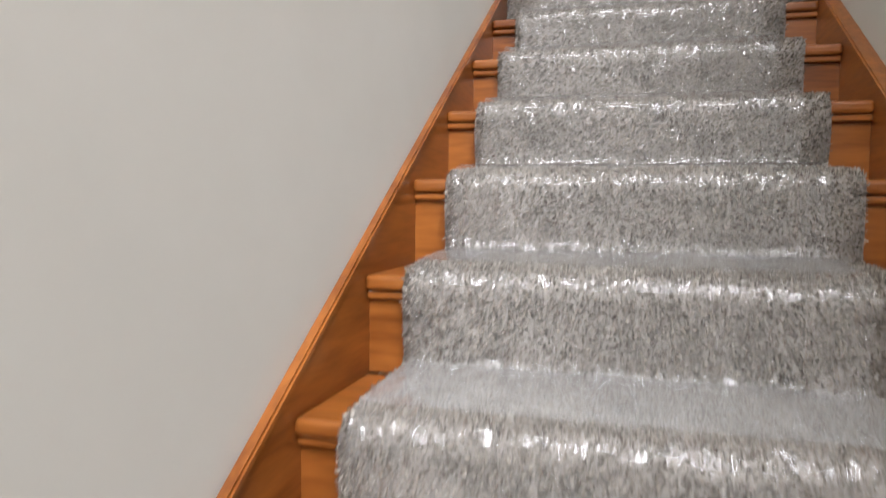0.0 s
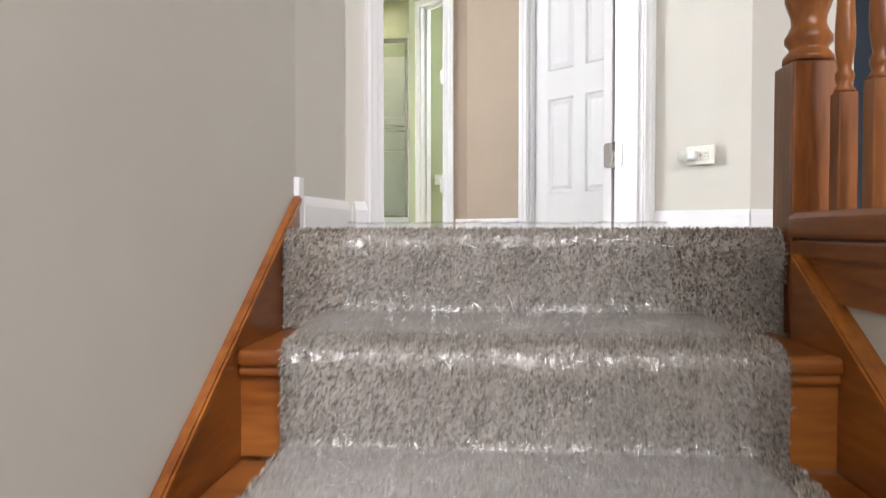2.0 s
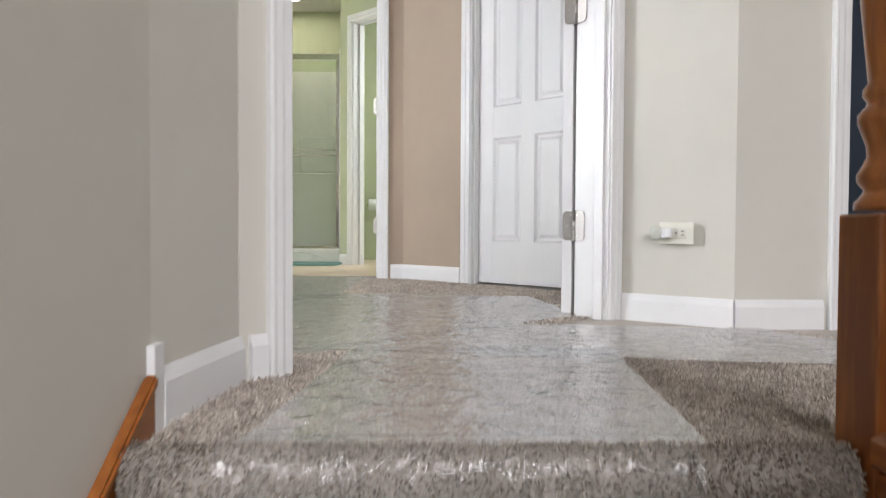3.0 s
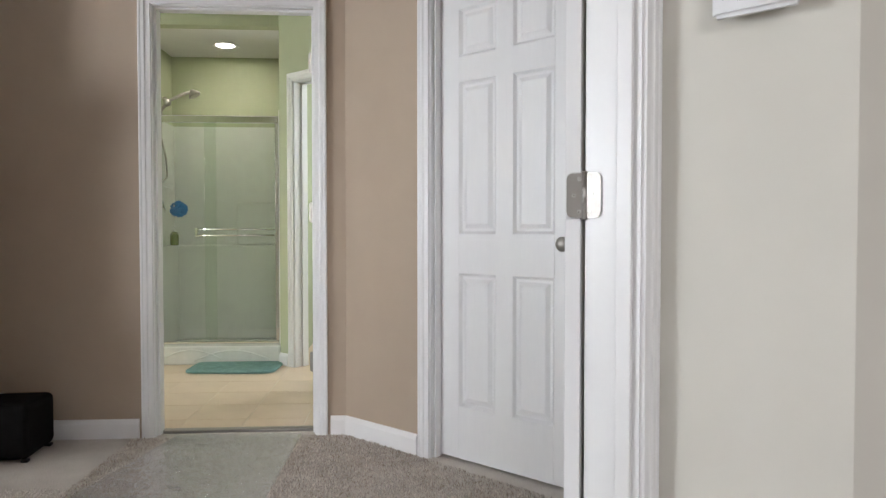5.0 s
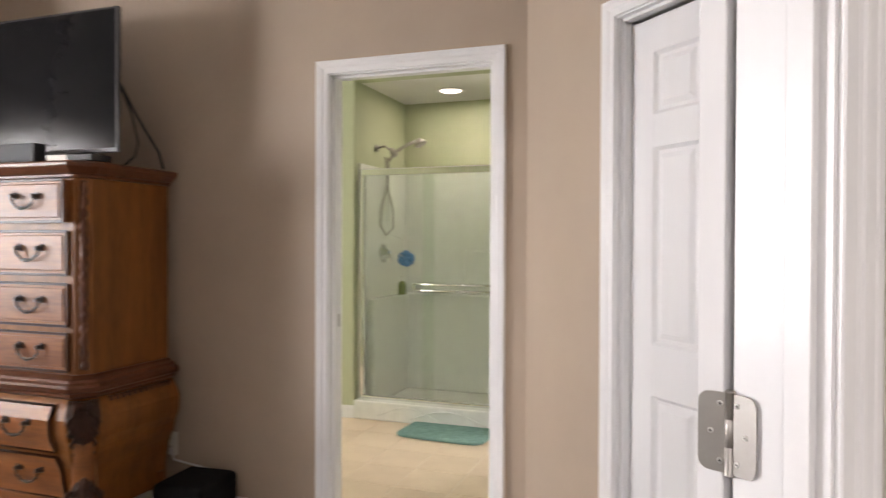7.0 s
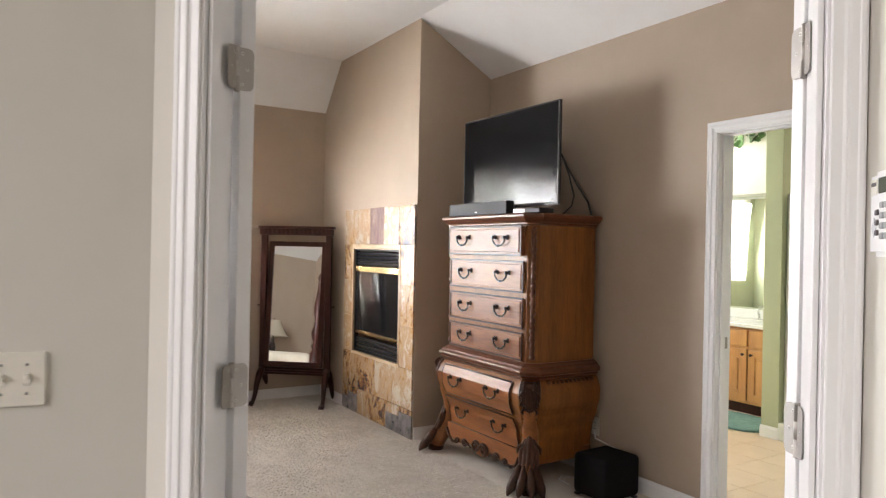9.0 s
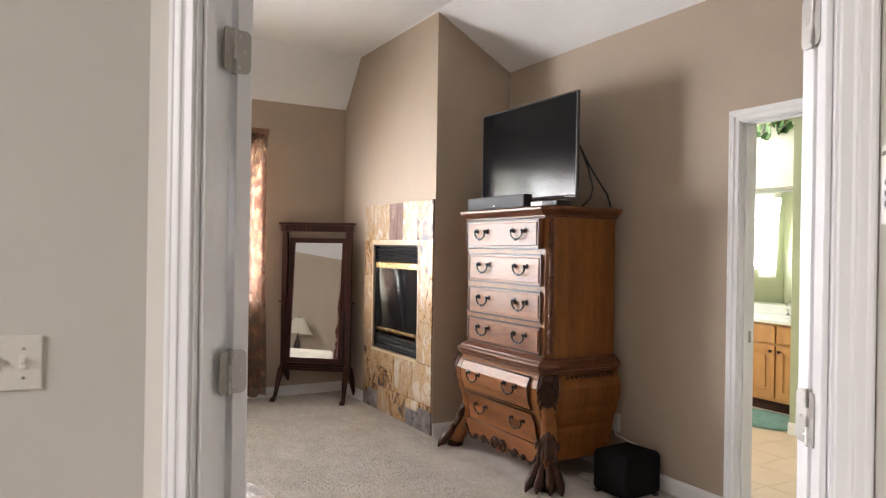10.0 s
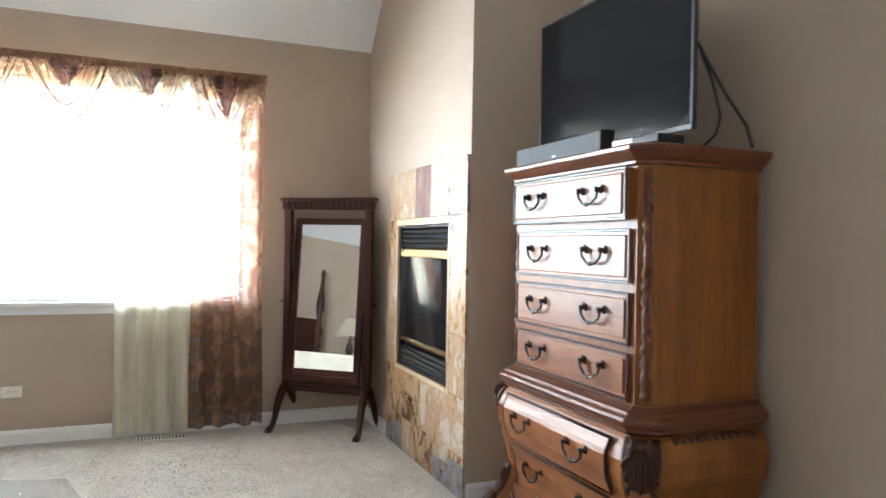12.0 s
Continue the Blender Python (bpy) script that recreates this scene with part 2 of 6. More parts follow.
def add_lathe(bm, profile, seg=20, m=None):
    """Turned round z: profile of (radius, z) from the bottom up."""
    rings = []
    for r, z in profile:
        ring = []
        for i in range(seg):
            a = 2 * math.pi * i / seg
            co = Vector((max(r, 1e-4) * math.cos(a), max(r, 1e-4) * math.sin(a), z))
            ring.append(bm.verts.new(m @ co if m else co))
        rings.append(ring)
    for a, b in zip(rings, rings[1:]):
        for i in range(seg):
            bm.faces.new((a[i], a[(i + 1) % seg], b[(i + 1) % seg], b[i])).smooth = True
    bm.faces.new(rings[0][::-1])
    bm.faces.new(rings[-1])
    return bm


def lathe(profile, seg=20, m=None):
    return add_lathe(bm_new(), profile, seg, m)


def add_tube(bm, pts, r, seg=8, taper=None):
    """A round bar along points."""
    pts = [Vector(p) for p in pts]
    rings = []
    side = None
    for i, p in enumerate(pts):
        d = (pts[min(i + 1, len(pts) - 1)] - pts[max(i - 1, 0)]).normalized()
        if side is None:
            side = d.orthogonal().normalized()
        side = (side - d * side.dot(d)).normalized()
        up = d.cross(side)
        rad = r if taper is None else r * taper[i]
        rings.append([bm.verts.new(p + (side * math.cos(2 * math.pi * k / seg) + up * math.sin(2 * math.pi * k / seg)) * rad) for k in range(seg)])
    for a, b in zip(rings, rings[1:]):
        for k in range(seg):
            bm.faces.new((a[k], a[(k + 1) % seg], b[(k + 1) % seg], b[k])).smooth = True
    bm.faces.new(rings[0][::-1])
    bm.faces.new(rings[-1])
    return bm


def tube(pts, r, seg=8, taper=None):
    return add_tube(bm_new(), pts, r, seg, taper)


def curve_points(f, n):
    return [f(i / n) for i in range(n + 1)]


def finish(bm, name, material):
    me = bpy.data.meshes.new(name)
    if material not in (FILM, TREAD_SHEEN_FILM, FLOOR_FILM):
        bmesh.ops.recalc_face_normals(bm, faces=bm.faces)
    bm.to_mesh(me)
    bm.free()
    me.materials.append(material)
    return me


def part(name, bm, material, parent, label=""):
    ob = new(name, finish(bm, name, material))
    ob.parent = parent
    return tagged(ob, label)


def thing(name, label, category, m=None, group="", kind=""):
    ob = tagged(new(name), label, category, group, kind)
    ob.empty_display_size = 0.1
    if m:
        ob.matrix_world = m
    return ob


def solid(name, bm, material, label, category, m=None, group="", kind=""):
    ob = tagged(new(name, finish(bm, name, material)), label, category, group, kind)
    if m:
        ob.matrix_world = m
    return ob


def structure(name, bm, material, label, category="wall", m=None):
    return solid(name, bm, material, label, category, m, "", "structure")


# ---- plan ----
# The upper floor is z = 0. A slanting wall with double doors joins hall and bedroom.
H = 2.72
# Unseen hall ceiling, raised to let the added foyer light in from high up.
H_HALL = 4.8
FLOOR_LOW = -2.492
STAIR_WALL_X = 0.951
HALL_WALL_X = 0.99
U = Vector((0.70711, 0.70711))          # along the slanting wall
N = Vector((0.70711, -0.70711))         # from it into the hall
K = Vector((1.841, 3.982))          # hinge line of the right-hand leaf
ANGLE = math.degrees(math.atan2(U.y, U.x))
BATH_Y = 5.825
BREAST_Y, BREAST_X = 5.19, -1.776
WINDOW_X = -3.577
WC_P = Vector((0.585, 7.60))


def at_kn(u, n):
    p = K + U * u + N * n
    return p.x, p.y


def slant(u, n, z=0.0):
    """Local x runs along the slanting wall, local y away from the hall, z up."""
    x, y = at_kn(u, n)
    return pose(x, y, z, 0, 0, ANGLE)


def wall_bm(length, thick, z0, z1, openings=()):
    """A wall along local x, from y = 0 to thick, with openings (x0, x1, z0, z1)."""
    bm = bm_new()
    x = 0.0
    for a, b, c, d in sorted(openings):
        if a > x:
            add_box(bm, x, a, 0, thick, z0, z1)
        if c > z0:
            add_box(bm, a, b, 0, thick, z0, c)
        if d < z1:
            add_box(bm, a, b, 0, thick, d, z1)
        x = b
    if x < length:
        add_box(bm, x, length, 0, thick, z0, z1)
    return bm


CASING = ((-0.007, 0.0), (-0.007, 0.007), (-0.005, 0.0095), (0.012, 0.0105), (0.017, 0.0125), (0.019, 0.0155), (0.023, 0.0165), (0.035, 0.0165), (0.038, 0.0185), (0.044, 0.0195), (0.048, 0.018), (0.0495, 0.014), (0.0495, 0.0))


def casing_bm(w, h, side=1):
    """Moulded door casing with mitred corners round an opening w by h at y = 0, standing out towards -y (side=1)."""
    bm = bm_new()
    rows = []
    for corner in range(4):
        row = []
        for o, d in CASING:
            x = -o if corner < 2 else w + o
            z = 0.0 if corner in (0, 3) else h + o
            row.append(bm.verts.new((x, -d * side, z)))
        rows.append(row)
    for a, b in zip(rows, rows[1:]):
        for i in range(len(CASING) - 1):
            bm.faces.new((a[i], a[i + 1], b[i + 1], b[i]))
    bm.faces.new(rows[0])
    bm.faces.new(rows[-1])
    return bm


def jamb_bm(w, h, depth, stop_at=0.05):
    """Lining of an opening with its stop."""
    bm = bm_new()
    t = 0.013
    add_box(bm, -0.001, t - 0.001, 0, depth, 0, h)
    add_box(bm, w - t + 0.001, w + 0.001, 0, depth, 0, h)
    add_box(bm, t, w - t, 0, depth, h - t, h)
    add_box(bm, t, t + 0.011, stop_at, stop_at + 0.035, 0, h - t, 0.002)
    add_box(bm, w - t - 0.011, w - t, stop_at, stop_at + 0.035, 0, h - t, 0.002)
    add_box(bm, t, w - t, stop_at, stop_at + 0.035, h - t - 0.011, h - t, 0.002)
    return bm


def base_bm(length, h=0.09, t=0.013):
    """Baseboard along local x, standing out towards -y."""
    bm = bm_new()
    pts = [(0, 0), (-t, 0), (-t, h - 0.022), (-t * 0.75, h - 0.012), (-t * 0.35, h), (0, h)]
    add_prism(bm, pts, 0, length, Matrix(((0, 0, 1, 0), (1, 0, 0, 0), (0, 1, 0, 0), (0, 0, 0, 1))))
    return bm


def run(p, q):
    """The pose that lays local x from p towards q."""
    p, q = Vector(p), Vector(q)
    return pose(p.x, p.y, 0, 0, 0, math.degrees(math.atan2(q.y - p.y, q.x - p.x))), (q - p).length


def baseboard(p, q):
    m, n = run(p, q)
    return structure("baseboard", base_bm(n), WHITE_PAINT, "white painted wooden baseboard with a rounded top", "baseboard", m)


def wall(name, p, q, thick, material, label, z0=0.0, z1=H, openings=()):
    m, n = run(p, q)
    return structure(name, wall_bm(n, thick, z0, z1, openings), material, label, "wall", m)


def door_set(name, p, q, w, h, depth, label, both=True, stop=0.05):
    """Casing on the near face, lining, and casing on the far face. p, q: the ends of the opening on the near face."""
    m, _ = run(p, q)
    top = tagged(new(name), label, "door frame", "", "structure")
    top.matrix_world = m
    part("casing", casing_bm(w, h), WHITE_PAINT, top)
    part("jamb", jamb_bm(w, h, depth, stop), WHITE_PAINT, top)
    if both:
        bm = casing_bm(w, h, -1)
        bmesh.ops.translate(bm, vec=(0, depth, 0), verts=bm.verts)
        part("casing", bm, WHITE_PAINT, top)
    return top


PANEL_ROWS = ((0.235, 0.80), (0.965, 1.60), (1.705, 1.905))


def hinge_on(door, x, y, z, turn=0.0, leaf_turn=0.0):
    """Butt hinge: barrel and two leaves with screws; turn is the jamb leaf's direction, leaf_turn the door leaf's."""
    h = part("hinge", lathe([(0.004, -0.054), (0.0075, -0.052), (0.0075, -0.0515), (0.0062, -0.050), (0.0062, -0.018), (0.0056, -0.0175), (0.0062, -0.017), (0.0062, 0.017), (0.0056, 0.0175), (0.0062, 0.018), (0.0062, 0.050), (0.0075, 0.0515), (0.0075, 0.052), (0.004, 0.054)], 12), NICKEL, door, "satin nickel butt hinge")
    h.matrix_basis = Matrix.Translation((x, y, z))
    for a, name in ((turn, "hinge_leaf"), (leaf_turn, "hinge_leaf")):
        screws = []
        bm = box(0.004, 0.040, -0.0012, 0.0012, -0.05, 0.05)
        corner = [e for e in bm.edges if all(v.co.x > 0.03 for v in e.verts) and abs(e.verts[0].co.z - e.verts[1].co.z) < 1e-5]
        bmesh.ops.bevel(bm, geom=corner, offset=0.014, segments=4, profile=0.5, affect="EDGES")
        for sx, sz in ((0.012, 0.036), (0.024, 0.0), (0.012, -0.036), (0.028, 0.036), (0.028, -0.036)):
            if (sx > 0.02) == (sz == 0) or sx < 0.02:
                for s in (-1, 1):
                    screws.append((sx, s * 0.0012, sz, -90 * s))
        leaf = part(name, bm, NICKEL, h)
        leaf.matrix_basis = Matrix.Rotation(radians(a), 4, "Z")
        bm = bm_new()
        for sx, sy, sz, turned in screws:
            m = pose(sx, sy, sz, turned, 0, 0)
            add_lathe(bm, [(0.0040, -0.0002), (0.0038, 0.0004), (0.0022, 0.0006)], 10, m)
        part("screw", bm, SCREW, h).matrix_basis = Matrix.Rotation(radians(a), 4, "Z")
        bm = bm_new()
        for sx, sy, sz, turned in screws:
            m = pose(sx, sy, sz, turned, 0, 0)
            add_box(bm, -0.0022, 0.0022, -0.0006, 0.0006, 0.0003, 0.0008, m=m)
            add_box(bm, -0.0006, 0.0006, -0.0022, 0.0022, 0.0003, 0.0008, m=m)
        part("screw_slot", bm, BLACK, h).matrix_basis = Matrix.Rotation(radians(a), 4, "Z")
    return h


def panel_door(name, w, label, m, h=2.015, t=0.035, group=""):
    """Six-panel door. Local x from the hinge edge, y through the thickness, z up."""
    top = thing(name, label, "door", m, group)
    stile, mull = 0.105, 0.085
    cols = ((stile, (w - mull) / 2), ((w + mull) / 2, w - stile))
    bm = bm_new()
    z0 = 0.012
    add_box(bm, 0, stile, 0, t, z0, h, 0.0015, 1)
    add_box(bm, w - stile, w, 0, t, z0, h, 0.0015, 1)
    zs = [z0] + [z for r in PANEL_ROWS for z in r] + [h]
    for a, b in zip(zs[::2], zs[1::2]):
        add_box(bm, stile, w - stile, 0, t, a, b)
    for a, b in PANEL_ROWS:
        add_box(bm, cols[0][1], cols[1][0], 0, t, a, b)
    part("slab", bm, DOOR_PAINT, top)
    for a, b in PANEL_ROWS:
        for c, d in cols:
            bm = bm_new()
            add_box(bm, c, d, 0.010, t - 0.010, a, b)
            for f0, f1 in ((0.002, 0.010), (t - 0.010, t - 0.002)):
                s = -1 if f0 < t / 2 else 1
                out, inn = (f1, f0) if s < 0 else (f0, f1)
                o = [(c + 0.022, a + 0.022), (d - 0.022, a + 0.022), (d - 0.022, b - 0.022), (c + 0.022, b - 0.022)]
                i = [(c + 0.04, a + 0.04), (d - 0.04, a + 0.04), (d - 0.04, b - 0.04), (c + 0.04, b - 0.04)]
                vo = [bm.verts.new((x, out, z)) for x, z in o]
                vi = [bm.verts.new((x, inn, z)) for x, z in i]
                for q in range(4):
                    bm.faces.new((vo[q], vo[(q + 1) % 4], vi[(q + 1) % 4], vi[q]))
                bm.faces.new(vi)
            # sloped sticking round the panel
            for yy, yo in ((0.0, 0.010), (t, t - 0.010)):
                o = [(c, a), (d, a), (d, b), (c, b)]
                i = [(c + 0.012, a + 0.012), (d - 0.012, a + 0.012), (d - 0.012, b - 0.012), (c + 0.012, b - 0.012)]
                vo = [bm.verts.new((x, yy, z)) for x, z in o]
                vi = [bm.verts.new((x, yo, z)) for x, z in i]
                for q in range(4):
                    bm.faces.new((vo[q], vo[(q + 1) % 4], vi[(q + 1) % 4], vi[q]))
            part("panel", bm, DOOR_PAINT, top)
    return top


# ---- large structure ----
T = 0.115
T_SLANT = 0.126
GAP0, GAP1 = -1.226, 0.034            # the double-door opening along U
ROOM_N, HALL_N = 0.008, 0.134       # the slanting wall's faces along N

# slanting wall: local x along U, from the stair wall to beyond the closet wall; near face towards the hall
u_left = -1.335
m_slant = slant(u_left, HALL_N)
L_SLANT = 0.85 - u_left
structure("wall_slant", wall_bm(L_SLANT, T_SLANT, 0, H_HALL + 0.05, [(GAP0 - u_left, GAP1 - u_left, 0, 2.05)]), HALL_PAINT, "greige painted slanting wall with a double-door opening", "wall", m_slant)
# tan skin on its bedroom face
structure("wall_slant_inner", wall_bm(L_SLANT, 0.004, 0, 3.1, [(GAP0 - u_left, GAP1 - u_left, 0, 2.05)]), TAN_PAINT, "tan painted bedroom face of the slanting wall", "wall", slant(u_left, ROOM_N - 0.001))
door_set("door_frame_1", at_kn(GAP0, HALL_N), at_kn(GAP1, HALL_N), GAP1 - GAP0, 2.05, T_SLANT, "white double-door frame with moulded casing", True, 0.016)
# short wall with the alarm keypad, at right angles
C = Vector((2.289, 3.704))
wall("wall_keypad", at_kn(0.0845, HALL_N), (C.x, C.y), 0.10, HALL_PAINT, "light greige painted short wall with an alarm keypad", 0, H_HALL)
wall("wall_hall_north", (C.x, C.y), (4.7, C.y), T, HALL_PAINT, "greige painted hall wall with a doorway to a dark room", 0, H_HALL, [(0.335, 1.095, 0, 2.05)])
door_set("door_frame_2", (C.x + 0.335, C.y), (C.x + 1.095, C.y), 0.76, 2.05, T, "white door frame of a dark blue room", False)
wall("wall_hall_west", (STAIR_WALL_X, 2.622), (STAIR_WALL_X + (HALL_WALL_X - STAIR_WALL_X) * 1.22, 2.622 + 0.335 * 1.22), T, HALL_PAINT, "greige painted end of the hall wall with a light switch", 0, H_HALL)
wall("wall_stairs", (STAIR_WALL_X, -2.7), (STAIR_WALL_X, 2.622), T, HALL_PAINT, "long plain off-white greige stairwell wall", FLOOR_LOW, H_HALL)
structure("wall_bedroom_east", box(0.818, 0.8285, -1.2, 2.92, 0, 3.1), TAN_PAINT, "tan painted bedroom wall backing the stairwell")
# bathroom wall of the bedroom
wall("wall_bath", (WINDOW_X, BATH_Y), (1.6, BATH_Y), T, TAN_PAINT, "tan painted bedroom wall with the bathroom doorway", 0, 3.1, [(0.285 - WINDOW_X, 1.055 - WINDOW_X, 0, 2.045)])
door_frame_bath = door_set("door_frame_3", (0.285, BATH_Y), (1.055, BATH_Y), 0.77, 2.045, T + 0.006, "white bathroom door frame with moulded casing", True, 0.03)
structure("wall_bath_inner", wall_bm(5.4, 0.005, 0, 2.9, [(0.285 + 3.5, 1.055 + 3.5, 0, 2.045)]), GREEN_PAINT, "sage green bathroom face of the doorway wall", "wall", pose(-3.5, BATH_Y + T, 0))
# closet wall
CL0, CL1 = -1.80, -0.02
wall("wall_closet", at_kn(0.845, CL0), at_kn(0.845, CL1), T, TAN_PAINT, "tan painted slanting closet wall", 0, 3.1, [(0.575, 1.295, 0, 2.05)])
door_set("door_frame_4", at_kn(0.845, CL0 + 0.575), at_kn(0.845, CL0 + 1.295), 0.72, 2.05, T, "white closet door frame", False, 0.02)
# chimney breast
structure("wall_chimney_breast", wall_bm(BREAST_X - WINDOW_X, BATH_Y - BREAST_Y, 0, 3.12, [(0.70, 1.62, 0.50, 1.40)]), TAN_PAINT, "tan painted chimney breast", "wall", pose(WINDOW_X, BREAST_Y, 0))
structure("firebox_shell", box(-2.90, -1.93, BREAST_Y + 0.42, BREAST_Y + 0.44, 0.48, 1.42), BLACK, "black sheet metal back of the firebox", "fireplace")
# window wall: window opening y 2.05..4.33
WY0, WY1, WZ0, WZ1 = 2.55, 4.33, 0.87, 2.27
wall("wall_window", (WINDOW_X, -1.2), (WINDOW_X, BATH_Y + T), 0.15, TAN_PAINT, "tan painted bedroom wall with a wide window", 0, 2.75, [(WY0 + 1.2, WY1 + 1.2, WZ0, WZ1)])
wall("wall_bedroom_south", (0.83, -1.2), (WINDOW_X, -1.2), 0.12, TAN_PAINT, "tan painted bedroom end wall", 0, 3.1)


def tray_ceiling():
    """Flat middle with sloping sides along the window wall, the bathroom wall and the far end wall."""
    bm = bm_new()
    z_hi, xk, yk, y0, x1 = 3.09, -3.215, 5.175, -1.3, 2.9
    ys = -0.5
    add_box(bm, xk, 0.89, ys, yk, z_hi, z_hi + 0.08)
    add_prism(bm, [(0.89, 2.92), at_kn(0.9, ROOM_N - 0.01), (x1, yk), (0.89, yk)], z_hi, z_hi + 0.08, UV_XY)
    add_prism(bm, [(y0, 2.39), (ys, z_hi), (ys, z_hi + 0.08), (y0, 2.47)], xk - 0.1, 0.89, UV_YZ)
    sw, sb = (z_hi - 2.665) / (xk - WINDOW_X), (z_hi - 2.725) / (BATH_Y - yk)
    xa, ya = WINDOW_X - 0.12, BATH_Y + 0.1
    za, zb = 2.665 - 0.12 * sw, 2.725 - 0.1 * sb
    add_prism(bm, [(xa, za), (xk, z_hi), (xk, z_hi + 0.08), (xa, za + 0.08)], y0, ya, UV_XZ)
    add_prism(bm, [(yk, z_hi), (ya, zb), (ya, zb + 0.08), (yk, z_hi + 0.08)], xa, x1, UV_YZ)
    return bm


structure("ceiling", tray_ceiling(), CEILING_PAINT, "white painted tray ceiling with sloping sides", "ceiling")
# hall ceiling follows the slanting wall
bm = bm_new()
add_prism(bm, [(STAIR_WALL_X - 0.05, -2.8), (4.8, -2.8), (4.8, 3.75), (2.3, 3.75), at_kn(0.15, ROOM_N + 0.02), at_kn(u_left, ROOM_N + 0.02)], H_HALL, H_HALL + 0.1, UV_XY)
structure("ceiling_hall", bm, CEILING_PAINT, "white painted hall ceiling", "ceiling")

# floors: the upper floor leaves the stairwell open
STAIR_X1 = 1.925
TOP_Y = 2.492
bm = bm_new()
add_prism(bm, [(STAIR_WALL_X - 0.3, TOP_Y), (STAIR_X1 + 0.02, TOP_Y), (STAIR_X1 + 0.02, -0.6), (4.75, -0.6), (4.75, 3.75), (2.9, 5.6), (1.6, 5.88), (WINDOW_X - 0.05, 5.88), (WINDOW_X - 0.05, -1.25), (STAIR_WALL_X - 0.3, -1.25)][::-1], -0.25, 0.0, UV_XY)
structure("floor", bm, CARPET, "greige cut-pile carpeted upper floor", "floor")
structure("floor_lower", box(STAIR_WALL_X - 0.1, 4.8, -2.8, 3.0, FLOOR_LOW - 0.1, FLOOR_LOW), STAIR_WOOD_Y, "oak floor at the foot of the stairs", "floor")
# stairwell enclosure
wall("wall_hall_east", (4.7, C.y + 0.1), (4.7, -2.7), 0.12, HALL_PAINT, "greige painted hall wall", FLOOR_LOW, H_HALL)
# The tall opening is out of view, assumed as the source of hall daylight.
wall("wall_hall_south", (4.75, -2.65), (0.83, -2.65), 0.12, HALL_PAINT, "greige painted wall with an unseen tall opening added for daylight", FLOOR_LOW, H_HALL, [(0.95, 3.55, 1.2, 4.4)])
wall("wall_under_hall", (STAIR_X1 + 0.012, 2.6), (STAIR_X1 + 0.012, -2.0), 0.10, HALL_PAINT, "off-white wall below the hall guard", FLOOR_LOW, -0.10)

# ---- stairs ----
RISE, GO = 0.178, 0.267
SX0, SX1 = 0.965, 1.905


def build_stairs():
    top = thing("staircase", "orange-stained oak staircase with closed skirt boards", "stairs", None, "", "structure")
    for i in range(1, 14):
        yn, z = TOP_Y - GO * i, -RISE * i
        bm = bm_new()
        add_box(bm, SX0, SX1, yn, yn + GO + 0.012, z - 0.028, z, 0.009, 3)
        part("tread", bm, STAIR_WOOD_X, top)
        bm = bm_new()
        add_box(bm, SX0, SX1, yn + 0.024, yn + 0.042, z - RISE, z - 0.028)
        add_box(bm, SX0, SX1, yn + 0.010, yn + 0.024, z - 0.044, z - 0.028, 0.005, 2)
        part("riser", bm, STAIR_WOOD_X, top)
    part("riser", box(SX0, SX1, TOP_Y + 0.024, TOP_Y + 0.042, -RISE, -0.002), STAIR_WOOD_X, top)
    for x0, x1, yend in ((STAIR_WALL_X, SX0, 2.60), (SX1, STAIR_X1 + 0.024, 2.42)):
        bm = bm_new()
        line = lambda y: (y - TOP_Y) * 0.64 - 0.024
        y0 = TOP_Y - 13.6 * GO
        pts = [(y0, line(y0) - 0.2), (yend, line(yend) - 0.28), (yend, line(yend) + 0.026), (y0, line(y0) + 0.026)]
        add_prism(bm, pts, x0, x1, UV_YZ)
        part("skirt_board", bm, STAIR_WOOD_Y, top)
        bm = bm_new()
        pts = [(y0, line(y0) + 0.026), (yend, line(yend) + 0.026), (yend, line(yend) + 0.044), (y0, line(y0) + 0.044)]
        add_prism(bm, pts, x0 - 0.003 if x0 > 1 else x0, x1 if x0 > 1 else x1 + 0.006, UV_YZ)
        bmesh.ops.bevel(bm, geom=bm.edges[:], offset=0.004, segments=2, affect="EDGES")
        part("skirt_cap", bm, STAIR_WOOD_Y, top)
    return top


build_stairs()
solid("corner_block", box(STAIR_WALL_X, 0.964, 2.603, 2.64, 0, 0.128, 0.002), WHITE_PAINT, "small white painted end block of the baseboard", "trim", None, "", "structure")

RUN_X0, RUN_X1 = 1.045, 1.815


def stair_line(off):
    """The runner's line over nosing and riser, from the hall down, as (y, z)."""
    pts = []
    for i in range(0, 13):
        yn, z = TOP_Y - GO * i, -RISE * i
        r = 0.026 + off
        if i == 0:
            pts.append((yn + 0.02, z + off))
        for k in range(0, 7):
            a = math.pi / 2 + k / 6 * (math.pi * 0.5)
            pts.append((yn + 0.012 + r * math.cos(a), z - 0.014 + r * math.sin(a) - 0.012 + off * 0.2))
        pts.append((yn - 0.012 - off, z - 0.06))
        pts.append((yn - 0.009 - off, z - 0.11))
        pts.append((yn - 0.006 - off, z - RISE + 0.03 + off))
        pts.append((yn - 0.016 - off, z - RISE + 0.013 + off))
        pts.append((yn - 0.12, z - RISE + 0.012 + off))
    return pts


